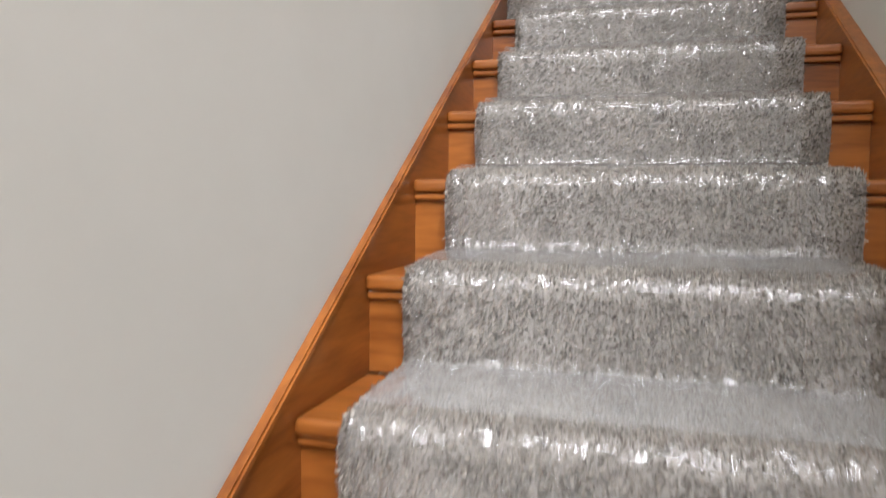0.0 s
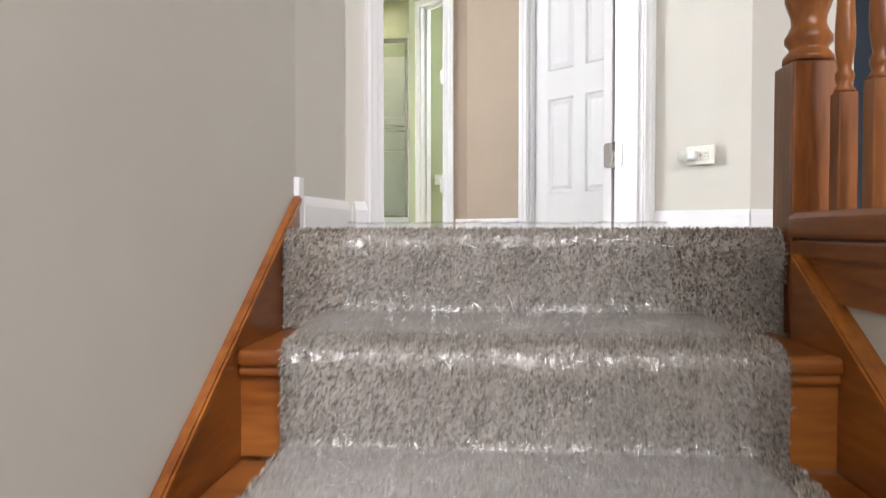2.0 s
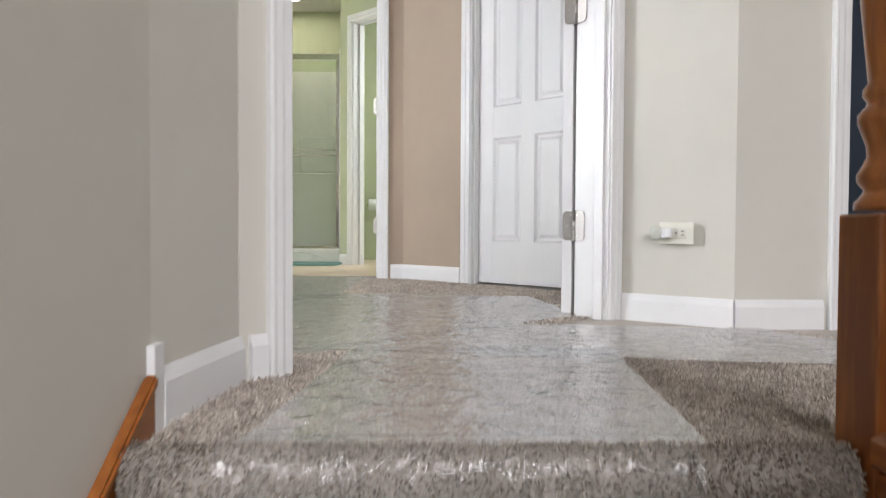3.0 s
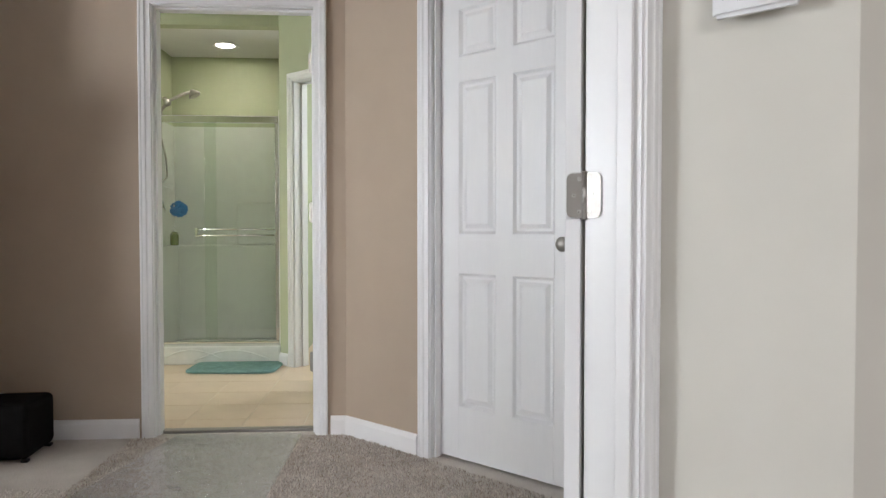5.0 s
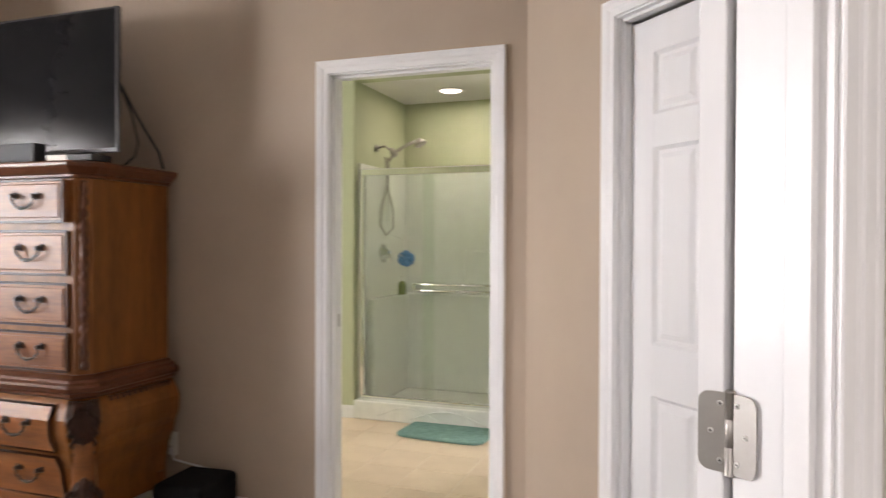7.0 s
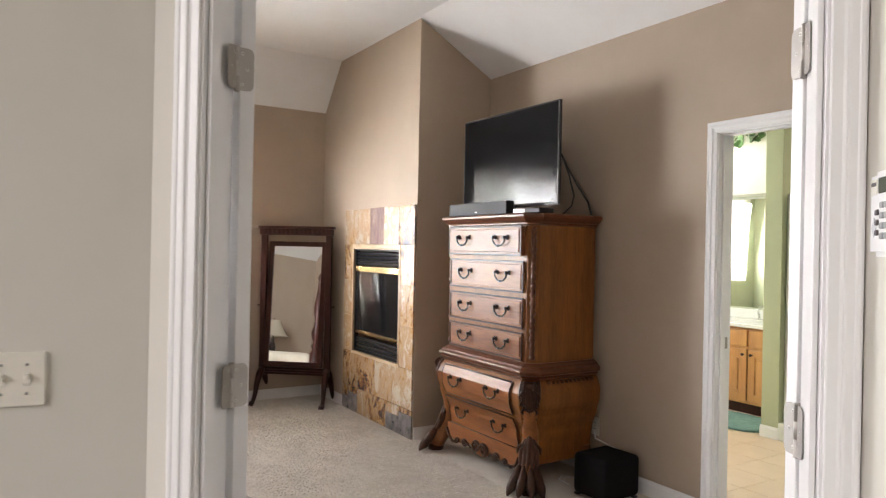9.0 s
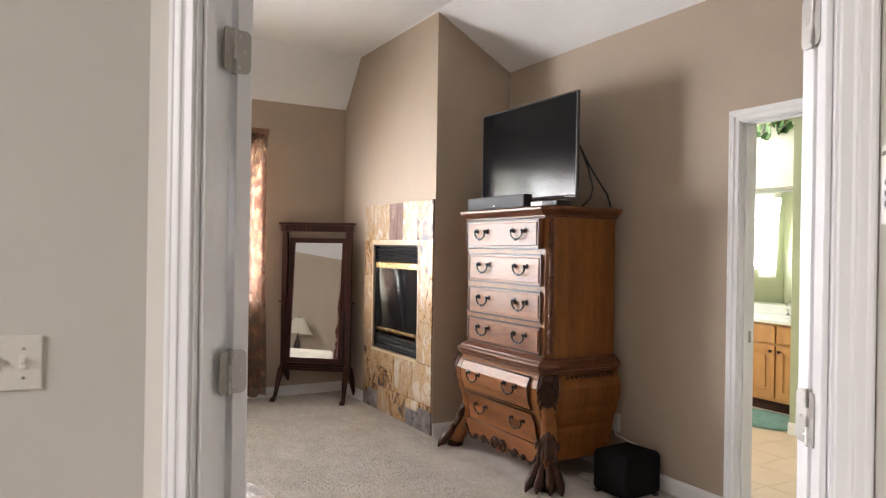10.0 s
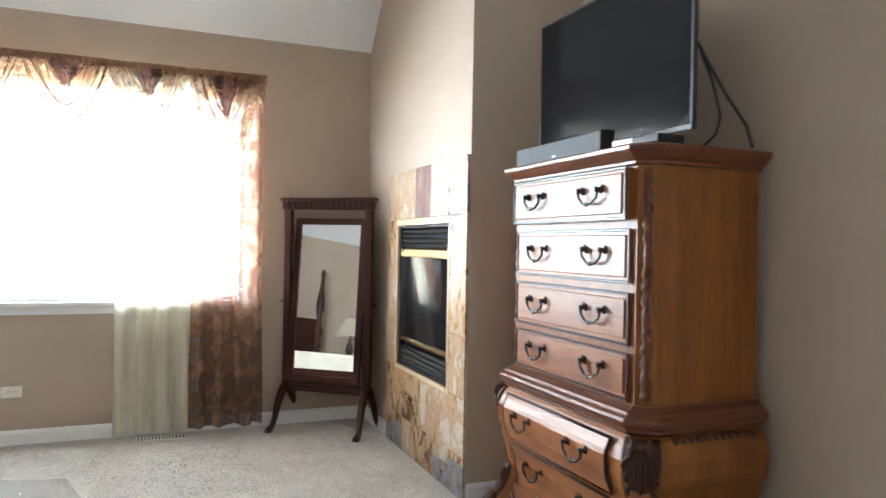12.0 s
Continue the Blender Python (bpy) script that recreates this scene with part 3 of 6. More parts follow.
def runner_bm(x0, x1, pts, thick=0.011, nx=10):
    """A strip of carpet over the line, with cut edges at both sides."""
    bm = bm_new()
    outer, inner = [], []
    for j, (y, z) in enumerate(pts):
        d = Vector(pts[min(j + 1, len(pts) - 1)]) - Vector(pts[max(j - 1, 0)])
        d.normalize()
        n = Vector((-d.y, d.x)) * thick * (1 if d.x <= 0 else 1)
        ro = [bm.verts.new((x0 + (x1 - x0) * i / nx + 0.004 * noise.noise(Vector((i * 3.1, y * 9, z * 9))), y, z)) for i in range(nx + 1)]
        outer.append(ro)
        inner.append([bm.verts.new((ro[0].co.x, y + n.x, z + n.y)), bm.verts.new((ro[-1].co.x, y + n.x, z + n.y))])
    for a, b, c, d in zip(outer, outer[1:], inner, inner[1:]):
        for i in range(nx):
            bm.faces.new((a[i], a[i + 1], b[i + 1], b[i])).smooth = True
        bm.faces.new((a[0], b[0], d[0], c[0]))
        bm.faces.new((a[-1], b[-1], d[1], c[1]))
    return bm


line0 = stair_line(0.012)
# Darker than CARPET: shade of the upright faces is included in this colour.
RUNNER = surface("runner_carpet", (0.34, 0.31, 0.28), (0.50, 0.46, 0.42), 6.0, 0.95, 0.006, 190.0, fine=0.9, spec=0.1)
runner = thing("stair_runner", "thick greige shag carpet runner on oak stairs", "carpet runner")
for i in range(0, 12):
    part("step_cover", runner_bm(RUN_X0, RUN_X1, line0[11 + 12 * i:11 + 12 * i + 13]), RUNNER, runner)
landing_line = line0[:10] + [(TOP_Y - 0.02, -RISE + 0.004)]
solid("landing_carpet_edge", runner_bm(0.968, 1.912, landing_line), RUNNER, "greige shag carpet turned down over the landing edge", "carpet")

# newel and guard
NEWEL = [(0.0445, 0.325), (0.044, 0.335), (0.034, 0.347), (0.033, 0.352), (0.041, 0.362), (0.0415, 0.372), (0.035, 0.383), (0.030, 0.395), (0.031, 0.41), (0.038, 0.43), (0.0415, 0.44), (0.0415, 0.45), (0.032, 0.462), (0.031, 0.468), (0.036, 0.475), (0.036, 0.483), (0.030, 0.492), (0.034, 0.53), (0.041, 0.60), (0.042, 0.66), (0.037, 0.74), (0.030, 0.82), (0.033, 0.83), (0.041, 0.84), (0.0445, 0.85)]


def build_newel(x, y):
    top = thing("newel_post", "orange-stained oak newel post with turned rings", "newel post", pose(x, y, 0))
    bm = bm_new()
    add_box(bm, -0.0445, 0.0445, -0.0445, 0.0445, -RISE, 0.321, 0.004, 2)
    part("base", bm, STAIR_WOOD, top)
    part("turning", lathe(NEWEL, 28), STAIR_WOOD, top)
    bm = bm_new()
    add_box(bm, -0.0445, 0.0445, -0.0445, 0.0445, 0.85, 1.02, 0.004, 2)
    part("block", bm, STAIR_WOOD, top)
    part("cap", lathe([(0.05, 1.02), (0.058, 1.03), (0.058, 1.045), (0.045, 1.055), (0.03, 1.075), (0.01, 1.085)], 24), STAIR_WOOD, top)
    return top


build_newel(1.961, 2.497)


def build_baluster(x, y):
    top = thing("baluster", "slim turned oak baluster standing on the guard curb", "baluster", pose(x, y, 0.046), "guard balusters")
    part("block", box(-0.0165, 0.0165, -0.0165, 0.0165, 0, 0.20, 0.003, 2), STAIR_WOOD, top)
    part("shaft", lathe([(0.0165, 0.20), (0.016, 0.205), (0.011, 0.212), (0.014, 0.222), (0.015, 0.23), (0.010, 0.24), (0.012, 0.25), (0.0155, 0.275), (0.016, 0.30), (0.013, 0.36), (0.0105, 0.42), (0.012, 0.428), (0.0145, 0.434), (0.012, 0.44), (0.0115, 0.46), (0.0095, 0.85)], 14), STAIR_WOOD, top)
    return top


b0 = build_baluster(1.966, 2.37)
for i in range(1, 22):
    copy_thing(b0, pose(1.966, 2.37 - 0.108 * i, 0.046))
bm = bm_new()
add_prism(bm, [(1.912, 0.008), (1.917, 0.0), (2.02, 0.0), (2.025, 0.008), (2.025, 0.036), (2.015, 0.046), (1.922, 0.046), (1.912, 0.036)], -0.55, 2.455, Matrix(((1, 0, 0, 0), (0, 0, 1, 0), (0, 1, 0, 0), (0, 0, 0, 1))))
guard = thing("guard_curb", "oak curb and fascia under the hall balusters", "guard rail", None, "", "structure")
part("curb", bm, STAIR_WOOD_Y, guard)
part("fascia", box(1.926, 1.947, -0.55, 2.455, -0.105, -0.002), STAIR_WOOD_Y, guard)
part("bead", box(1.918, 1.927, -0.55, 2.455, -0.035, -0.004, 0.004, 2), STAIR_WOOD_Y, guard)
bm = bm_new()
add_prism(bm, [(1.934, 0.90), (1.999, 0.90), (2.004, 0.925), (1.991, 0.945), (1.967, 0.955), (1.942, 0.945), (1.929, 0.925)], -0.55, 2.455, Matrix(((1, 0, 0, 0), (0, 0, 1, 0), (0, 1, 0, 0), (0, 0, 0, 1))))
solid("handrail", bm, STAIR_WOOD_Y, "moulded oak handrail of the hall guard", "handrail")

# ---- baseboards ----
m, n = run((STAIR_WALL_X + 0.002, 2.64), (HALL_WALL_X, 2.945))
ob = structure("baseboard", base_bm(n), WHITE_PAINT, "white painted wooden baseboard with a rounded top", "baseboard", m)
baseboard(at_kn(u_left + 0.02, HALL_N), at_kn(GAP0 - 0.051, HALL_N))
baseboard(at_kn(0.0845, HALL_N + 0.02), (C.x, C.y))
baseboard((C.x, C.y), (C.x + 0.335 - 0.063, C.y))
baseboard((BREAST_X, BATH_Y), (0.222, BATH_Y))
baseboard((1.118, BATH_Y), (1.19, BATH_Y))
baseboard(at_kn(0.845, CL0 - 0.008), at_kn(0.845, CL0 + 0.575 - 0.063))
baseboard((WINDOW_X, -1.2), (WINDOW_X, BREAST_Y))
baseboard((WINDOW_X, BREAST_Y), (-3.02, BREAST_Y))
baseboard((BREAST_X, BREAST_Y + 0.0), (BREAST_X, BATH_Y))

# ---- doors ----
YAW_R = 65.0
d = panel_door("door_1", 0.595, "white six-panel door leaf standing open", pose(K.x + 0.0125, K.y + 0.0125, 0, 0, 0, YAW_R) @ Matrix.Translation((0.004, 0.007, 0)), group="bedroom double doors")
for z in (0.315, 1.058, 1.80):
    hinge_on(d, -0.005, -0.010, z, -(YAW_R) + ANGLE - 90, 90)
L_HINGE = at_kn(-1.196, 0.018)
YAW_L = 184.0
d = panel_door("door_2", 0.595, "white six-panel door leaf standing open", pose(L_HINGE[0], L_HINGE[1], 0, 0, 0, YAW_L) @ Matrix.Translation((0.004, -0.042, 0)), group="bedroom double doors")
for z in (0.325, 1.07, 1.81):
    hinge_on(d, -0.005, 0.045, z, -(YAW_L) + ANGLE - 90, -90)
# closet door, shut
d = panel_door("door_3", 0.68, "white six-panel closet door, shut", run(at_kn(0.845 + 0.055, CL0 + 0.595), at_kn(0.845 + 0.055, CL1))[0])
part("knob", lathe([(0.026, 0.0), (0.026, 0.005), (0.011, 0.012), (0.010, 0.03), (0.024, 0.042), (0.028, 0.052), (0.022, 0.062), (0.004, 0.065)], 20, pose(0.640, 0.0, 0.93, 90, 0, 0)), NICKEL, d, "satin nickel knob")
# bathroom door, open into the bathroom
d = panel_door("door_4", 0.72, "white six-panel bathroom door standing open", pose(1.046, BATH_Y + T + 0.018, 0, 0, 0, 52))
for z in (0.325, 1.07, 1.81):
    hinge_on(d, -0.012, 0.006, z, -52 - 90, 90)

for z in (0.325, 1.07, 1.81):
    part("hinge_plate", box(1.0405, 1.0432, BATH_Y + 0.078, BATH_Y + 0.118, z - 0.05, z + 0.05, 0.001, 1), NICKEL, door_frame_bath, "satin nickel hinge plate").matrix_parent_inverse = door_frame_bath.matrix_world.inverted()
part("strike_plate", box(0.2960, 0.2985, BATH_Y + 0.070, BATH_Y + 0.100, 0.90, 0.96, 0.001, 1), NICKEL, door_frame_bath, "satin nickel strike plate").matrix_parent_inverse = door_frame_bath.matrix_world.inverted()

# ---- hall fittings ----


def on_wall(p, angle):
    """A pose on a wall: local x along the wall, local -y out of it."""
    return pose(p[0], p[1], p[2], 0, 0, angle)


def wall_plate(name, label, m, gangs=1, kind="switch"):
    top = thing(name, label, "light switch" if kind == "switch" else "outlet", m)
    w = 0.070 + 0.046 * (gangs - 1)
    part("plate", box(-w / 2, w / 2, -0.006, 0, -0.057, 0.057, 0.003, 2), IVORY, top)
    for g in range(gangs):
        x = (g - (gangs - 1) / 2) * 0.046
        if kind == "switch":
            part("slot", box(x - 0.006, x + 0.006, -0.008, -0.005, -0.013, 0.013, 0.001, 1), IVORY, top)
            part("toggle", box(x - 0.0045, x + 0.0045, -0.016, -0.006, 0.0, 0.010, 0.001, 1), IVORY, top)
            zs = (-0.030, 0.030)
        else:
            for s in (-1, 1):
                bm = box(x - 0.017, x + 0.017, -0.008, -0.005, s * 0.0195 - 0.014, s * 0.0195 + 0.014, 0.0015, 1)
                face = part("socket", bm, IVORY, top)
                for sx in (-0.006, 0.006):
                    part("slot", box(x + sx - 0.0012, x + sx + 0.0012, -0.0088, -0.0078, s * 0.0195 - 0.001, s * 0.0195 + 0.008), BLACK, face)
            zs = (0.0,)
        for z in zs:
            part("screw", lathe([(0.0035, 0), (0.003, 0.0015), (0.0005, 0.0018)], 10, pose(x, -0.006, z, 90, 0, 0)), NICKEL, top)
    return top


wall_plate("light_switch", "ivory double toggle switch plate on the greige wall", on_wall((STAIR_WALL_X + 0.0085, 2.690, 1.112), 83.4), 2)
KP = lambda n, z: on_wall((*at_kn(0.0845, n), z), -45)
wall_plate("wall_outlet", "white wall outlet low on the short hall wall", KP(0.343, 0.292), 1, "outlet").matrix_basis = KP(0.343, 0.292) @ Matrix.Rotation(radians(90), 4, "Y")
fresh = thing("air_freshener", "frosted plug-in air freshener in the hall outlet", "air freshener", KP(0.320, 0.292))
FROST = plain("frosted_glass", (0.62, 0.64, 0.58), 0.2)
part("body", box(-0.016, 0.016, -0.035, -0.0095, -0.016, 0.016, 0.006, 3), WHITE_PLASTIC, fresh)
bm = lathe([(0.006, -0.034), (0.014, -0.03), (0.018, -0.018), (0.018, 0.0), (0.013, 0.012), (0.008, 0.018)], 18)
bmesh.ops.scale(bm, vec=(1.3, 0.8, 0.8), verts=bm.verts)
bmesh.ops.transform(bm, matrix=Matrix.Translation((-0.026, -0.03, 0)) @ Matrix.Rotation(radians(90), 4, "Y"), verts=bm.verts)
part("bottle", bm, FROST, fresh)

LCD = plain("grey_green_display", (0.10, 0.11, 0.085), 0.2)
KEY = plain("grey_rubber_key", (0.33, 0.33, 0.34), 0.6)
KEYDARK = plain("dark_rubber_key", (0.10, 0.085, 0.09), 0.6)


def build_keypad():
    top = thing("alarm_keypad", "white alarm keypad with grey keys and a small display", "keypad", KP(0.348, 1.466))
    part("wall_mount", box(-0.06, 0.06, -0.012, 0, -0.055, 0.055, 0.004, 2), WHITE_PLASTIC, top)
    bm = bm_new()
    add_prism(bm, [(-0.082, -0.066), (0.082, -0.066), (0.082, 0.066), (-0.082, 0.066)], 0.010, 0.034, Matrix(((1, 0, 0, 0), (0, 0, -1, 0), (0, 1, 0, 0), (0, 0, 0, 1))))
    bmesh.ops.bevel(bm, geom=bm.edges[:], offset=0.008, segments=4, affect="EDGES")
    body = part("body", bm, WHITE_PLASTIC, top)
    fy = -0.0345
    part("display", box(-0.042, 0.040, fy - 0.0012, fy + 0.003, 0.030, 0.054, 0.001, 1), LCD, top, "grey-green display")
    part("badge", box(-0.071, -0.048, fy - 0.0008, fy + 0.003, 0.029, 0.052), IVORY, top)
    part("badge_bar", box(-0.069, -0.050, fy - 0.0014, fy + 0.003, 0.042, 0.048), KEYDARK, top)
    for r in range(4):
        z = 0.012 - r * 0.0155
        for c in range(3):
            if r == 3 and c > 0:
                continue
            x = -0.026 + c * 0.0175
            part("key", box(x - 0.0065, x + 0.0065, fy - 0.003, fy + 0.003, z - 0.005, z + 0.005, 0.002, 2), KEY, top)
        part("key", box(0.027, 0.046, fy - 0.003, fy + 0.003, z - 0.005, z + 0.005, 0.002, 2), KEY, top)
        if r:
            part("key", box(-0.0515, -0.041, fy - 0.003, fy + 0.003, z - 0.0055 + 0.006, z + 0.0055 + 0.004, 0.002, 2), KEYDARK, top)
    part("key", box(-0.015, 0.0155, fy - 0.003, fy + 0.003, 0.012 - 0.0465 - 0.005, 0.012 - 0.0465 + 0.005, 0.002, 2), KEY, top)
    bm = bm_new()
    add_prism(bm, [(-0.068, -0.022), (-0.059, -0.036), (-0.050, -0.022), (-0.059, -0.006)], 0.0335, 0.0353, Matrix(((1, 0, 0, 0), (0, 0, -1, 0), (0, 1, 0, 0), (0, 0, 0, 1))))
    part("emblem", bm, plain("pale_grey_emblem", (0.6, 0.61, 0.64), 0.4), top)
    return top


build_keypad()

# ---- tall chest with a bombe base ----


def outline(o, hw=0.47, front=-0.245, back=0.25, cx=0.045, cy=0.052):
    return [(-hw - o, back), (-hw - o, front + cy - o * 0.4), (-hw + cx - o * 0.4, front - o), (hw - cx + o * 0.4, front - o), (hw + o, front + cy - o * 0.4), (hw + o, back)]


def loft_bm(levels, **k):
    """Stacked outlines (z, offset), skinned."""
    bm = bm_new()
    rings = [[bm.verts.new((x, y, z)) for x, y in outline(o, **k)] for z, o in levels]
    n = len(rings[0])
    for a, b in zip(rings, rings[1:]):
        for i in range(n):
            bm.faces.new((a[i], a[(i + 1) % n], b[(i + 1) % n], b[i]))
    bm.faces.new(rings[0][::-1])
    bm.faces.new(rings[-1])
    return bm


def bombe(z):
    """How far the lower chest swells at height z."""
    pts = ((0.12, 0.0), (0.22, -0.012), (0.32, 0.005), (0.42, 0.04), (0.50, 0.066), (0.56, 0.070), (0.61, 0.052), (0.645, 0.02))
    for (a, u), (b, v) in zip(pts, pts[1:]):
        if z <= b:
            f = max(0.0, (z - a) / (b - a))
            f = f * f * (3 - 2 * f)
            return u + (v - u) * f
    return pts[-1][1]


def bail_pull(parent, x, y, z, tilt=0.0):
    m = pose(x, y, z, tilt, 0, 0) @ Matrix.Diagonal((1.16, 1.0, 1.22, 1.0))
    bm = bm_new()
    for s in (-1, 1):
        add_lathe(bm, [(0.013, 0), (0.012, 0.003), (0.007, 0.006), (0.006, 0.018), (0.009, 0.021), (0.008, 0.027), (0.002, 0.029)], 12, m @ pose(s * 0.050, 0, 0.010, 90, 0, 0))
        add_tube(bm, [m @ Vector((s * (0.050 + 0.010 * math.sin(k * 0.9)), -0.004, 0.008 + 0.006 * k)) for k in range(4)], 0.005, 6, [1, 0.9, 0.7, 0.3])
        add_tube(bm, [m @ Vector((s * (0.050 + 0.006 * k), -0.004, 0.010 + 0.003 * k)) for k in range(4)], 0.005, 6, [1, 0.9, 0.7, 0.3])
    pts = [(-0.050, 0.010), (-0.052, 0.0), (-0.048, -0.014), (-0.036, -0.020), (-0.030, -0.027), (-0.016, -0.031), (0, -0.032), (0.016, -0.031), (0.030, -0.027), (0.036, -0.020), (0.048, -0.014), (0.052, 0.0), (0.050, 0.010)]
    add_tube(bm, [m @ Vector((a, -0.020 - 0.004 * (1 - abs(a) / 0.052), b)) for a, b in pts], 0.0055, 8)
    add_lathe(bm, [(0.002, -0.012), (0.006, -0.008), (0.007, 0.0), (0.006, 0.008), (0.002, 0.012)], 8, m @ pose(0, -0.024, -0.032, 0, 90, 0))
    return part("handle", bm, BRONZE, parent, "dark bronze bail pull")


def scroll(cx, cz, r, turns, sx=1, y=0.0):
    return [(cx + sx * r * (1 - 0.8 * k / 24) * math.cos(turns * 2 * math.pi * k / 24), y, cz + r * (1 - 0.8 * k / 24) * math.sin(turns * 2 * math.pi * k / 24)) for k in range(25)]


def build_chest():
    top = thing("tall_chest", "honey-brown wooden six-drawer chest with carved base and claw feet", "chest of drawers", pose(-1.01, 5.515, 0))
    part("upper_case", loft_bm([(0.735, 0), (1.552, 0)]), CHEST_WOOD, top)
    bm = loft_bm([(1.552, 0.004), (1.556, 0.016), (1.566, 0.018), (1.572, 0.030), (1.582, 0.040), (1.592, 0.052), (1.600, 0.058), (1.612, 0.060), (1.617, 0.054)])
    part("cornice", bm, CHEST_MOULD, top, "dark moulded cornice")
    part("top_board", loft_bm([(1.6172, 0.050), (1.620, 0.046)]), CHEST_WOOD_X, top)
    bm = loft_bm([(0.640, 0.030), (0.652, 0.044), (0.664, 0.046), (0.672, 0.060), (0.690, 0.066), (0.700, 0.060), (0.708, 0.046), (0.718, 0.040), (0.726, 0.022), (0.735, 0.010)])
    part("waist_moulding", bm, CHEST_MOULD, top, "dark moulded waist")
    part("lower_case", loft_bm([(0.135 + 0.0213 * i, bombe(0.135 + 0.0213 * i)) for i in range(25)]), CHEST_WOOD, top)
    # beaded band under the waist on the flanks
    for s in (-1, 1):
        bm = bm_new()
        for i in range(11):
            add_box(bm, s * 0.505 - 0.012, s * 0.505 + 0.012, -0.15 + i * 0.034, -0.126 + i * 0.034, 0.612, 0.636, 0.005, 2)
        part("carved_band", bm, CHEST_DARK, top)
    for i, (z0, z1) in enumerate(((0.748, 0.905), (0.937, 1.112), (1.150, 1.332), (1.370, 1.545))):
        open_by = 0.020 if i == 3 else 0.0
        y0 = -0.245 - 0.016 - open_by
        bm = bm_new()
        add_box(bm, -0.398, 0.398, y0 + 0.006, -0.235, z0, z1, 0.002, 1)
        add_box(bm, -0.381, 0.381, y0, y0 + 0.008, z0 + 0.017, z1 - 0.017, 0.004, 2)
        dr = part("drawer", bm, CHEST_WOOD_X, top)
        bm = bm_new()
        for a, b, c, d in ((-0.401, 0.401, z0 - 0.005, z0 + 0.006), (-0.401, 0.401, z1 - 0.006, z1 + 0.005), (-0.401, -0.391, z0 + 0.006, z1 - 0.006), (0.391, 0.401, z0 + 0.006, z1 - 0.006)):
            add_box(bm, a, b, y0 + 0.001, y0 + 0.008, c, d, 0.002, 1)
        part("bead", bm, CHEST_DARK, dr, "dark edge moulding")
        for s in (-1, 1):
            bail_pull(dr, s * 0.205, y0, (z0 + z1) / 2 + 0.008)
    for z0, z1 in ((0.425, 0.618), (0.215, 0.402)):
        n = 10
        zs = [z0 + (z1 - z0) * k / n for k in range(n + 1)]
        pts = [(-0.245 - bombe(z) - 0.014, z) for z in zs] + [(-0.235 - bombe(z), z) for z in reversed(zs)]
        bm = bm_new()
        add_prism(bm, pts, -0.372, 0.372, UV_YZ)
        dr = part("drawer", bm, CHEST_WOOD_X, top)
        bm = bm_new()
        for zz in (z0, z1):
            add_tube(bm, [(x, -0.245 - bombe(zz) - 0.011, zz) for x in (-0.376, 0.0, 0.376)], 0.006, 6)
        for s in (-1, 1):
            add_tube(bm, [(s * 0.375, -0.245 - bombe(z) - 0.011, z) for z in zs], 0.006, 6)
        part("bead", bm, CHEST_DARK, dr, "dark edge moulding")
        zm = (z0 + z1) / 2 + 0.012
        for s in (-1, 1):
            bail_pull(dr, s * 0.205, -0.245 - bombe(zm) - 0.015, zm)
    # apron with carved scrolls
    bm = bm_new()
    low = [(-0.40 + 0.8 * k / 32, 0.135 - 0.035 * abs(math.sin(k / 32 * math.pi * 3)) - 0.025 * math.exp(-((k - 16) / 5) ** 2)) for k in range(33)]
    add_prism(bm, low + [(0.40, 0.212), (-0.40, 0.212)], -0.258, -0.232, UV_XZ)
    part("apron", bm, CHEST_WOOD_X, top)
    for s in (-1, 1):
        for cx, cz, r, turns, sx, y, thick in ((0.045, 0.125, 0.042, 1.5, -s, -0.268, 0.010), (0.175, 0.115, 0.028, 1.3, s, -0.266, 0.008), (0.27, 0.11, 0.022, 1.2, -s, -0.266, 0.007)):
            part("carved_scroll", tube(scroll(s * cx, cz, r, turns, sx, y), thick, 6), CHEST_DARK, top, "dark carved scroll")
        for k in range(4):
            part("carved_leaf", tube([(s * (0.10 + 0.02 * k), -0.266, 0.10 + 0.012 * k), (s * (0.125 + 0.02 * k), -0.272, 0.125 - 0.004 * k), (s * (0.15 + 0.02 * k), -0.266, 0.10)], 0.006, 6, [1, 1.2, 0.4]), CHEST_DARK, top)
        part("carved_scroll", tube([(s * x, -0.264, z) for x, z in ((0.28, 0.10), (0.33, 0.095), (0.37, 0.12), (0.40, 0.17))], 0.009, 6), CHEST_DARK, top, "dark carved scroll")
    # carved corner brackets, legs and claw feet
    for s in (-1, 1):
        c0 = Vector((s * 0.447, -0.219, 0))
        out = Vector((s * 0.7, -0.71, 0))
        across = Vector((-out.y, out.x, 0))

        def at(p, f, z):
            return c0 + out * p + across * f + Vector((0, 0, z))

        # leaf hugging the swelling corner, broad above, pointed below
        bm = bm_new()
        for k in range(-4, 5):
            f = k / 4
            pts, tap = [], []
            for i in range(13):
                u = i / 12
                z = 0.632 - (0.29 - 0.05 * abs(f)) * u
                wide = 0.054 * math.sin(math.pi * (0.34 + 0.66 * u)) ** 0.8
                pts.append(at(bombe(z) * 1.15 + 0.016 - 0.020 * abs(f) ** 1.5 - 0.018 * u, f * wide, z))
                tap.append((0.75 + 0.35 * math.sin(u * 5.5)) * (1 - 0.6 * u ** 2))
            add_tube(bm, pts, 0.0115, 7, tap)
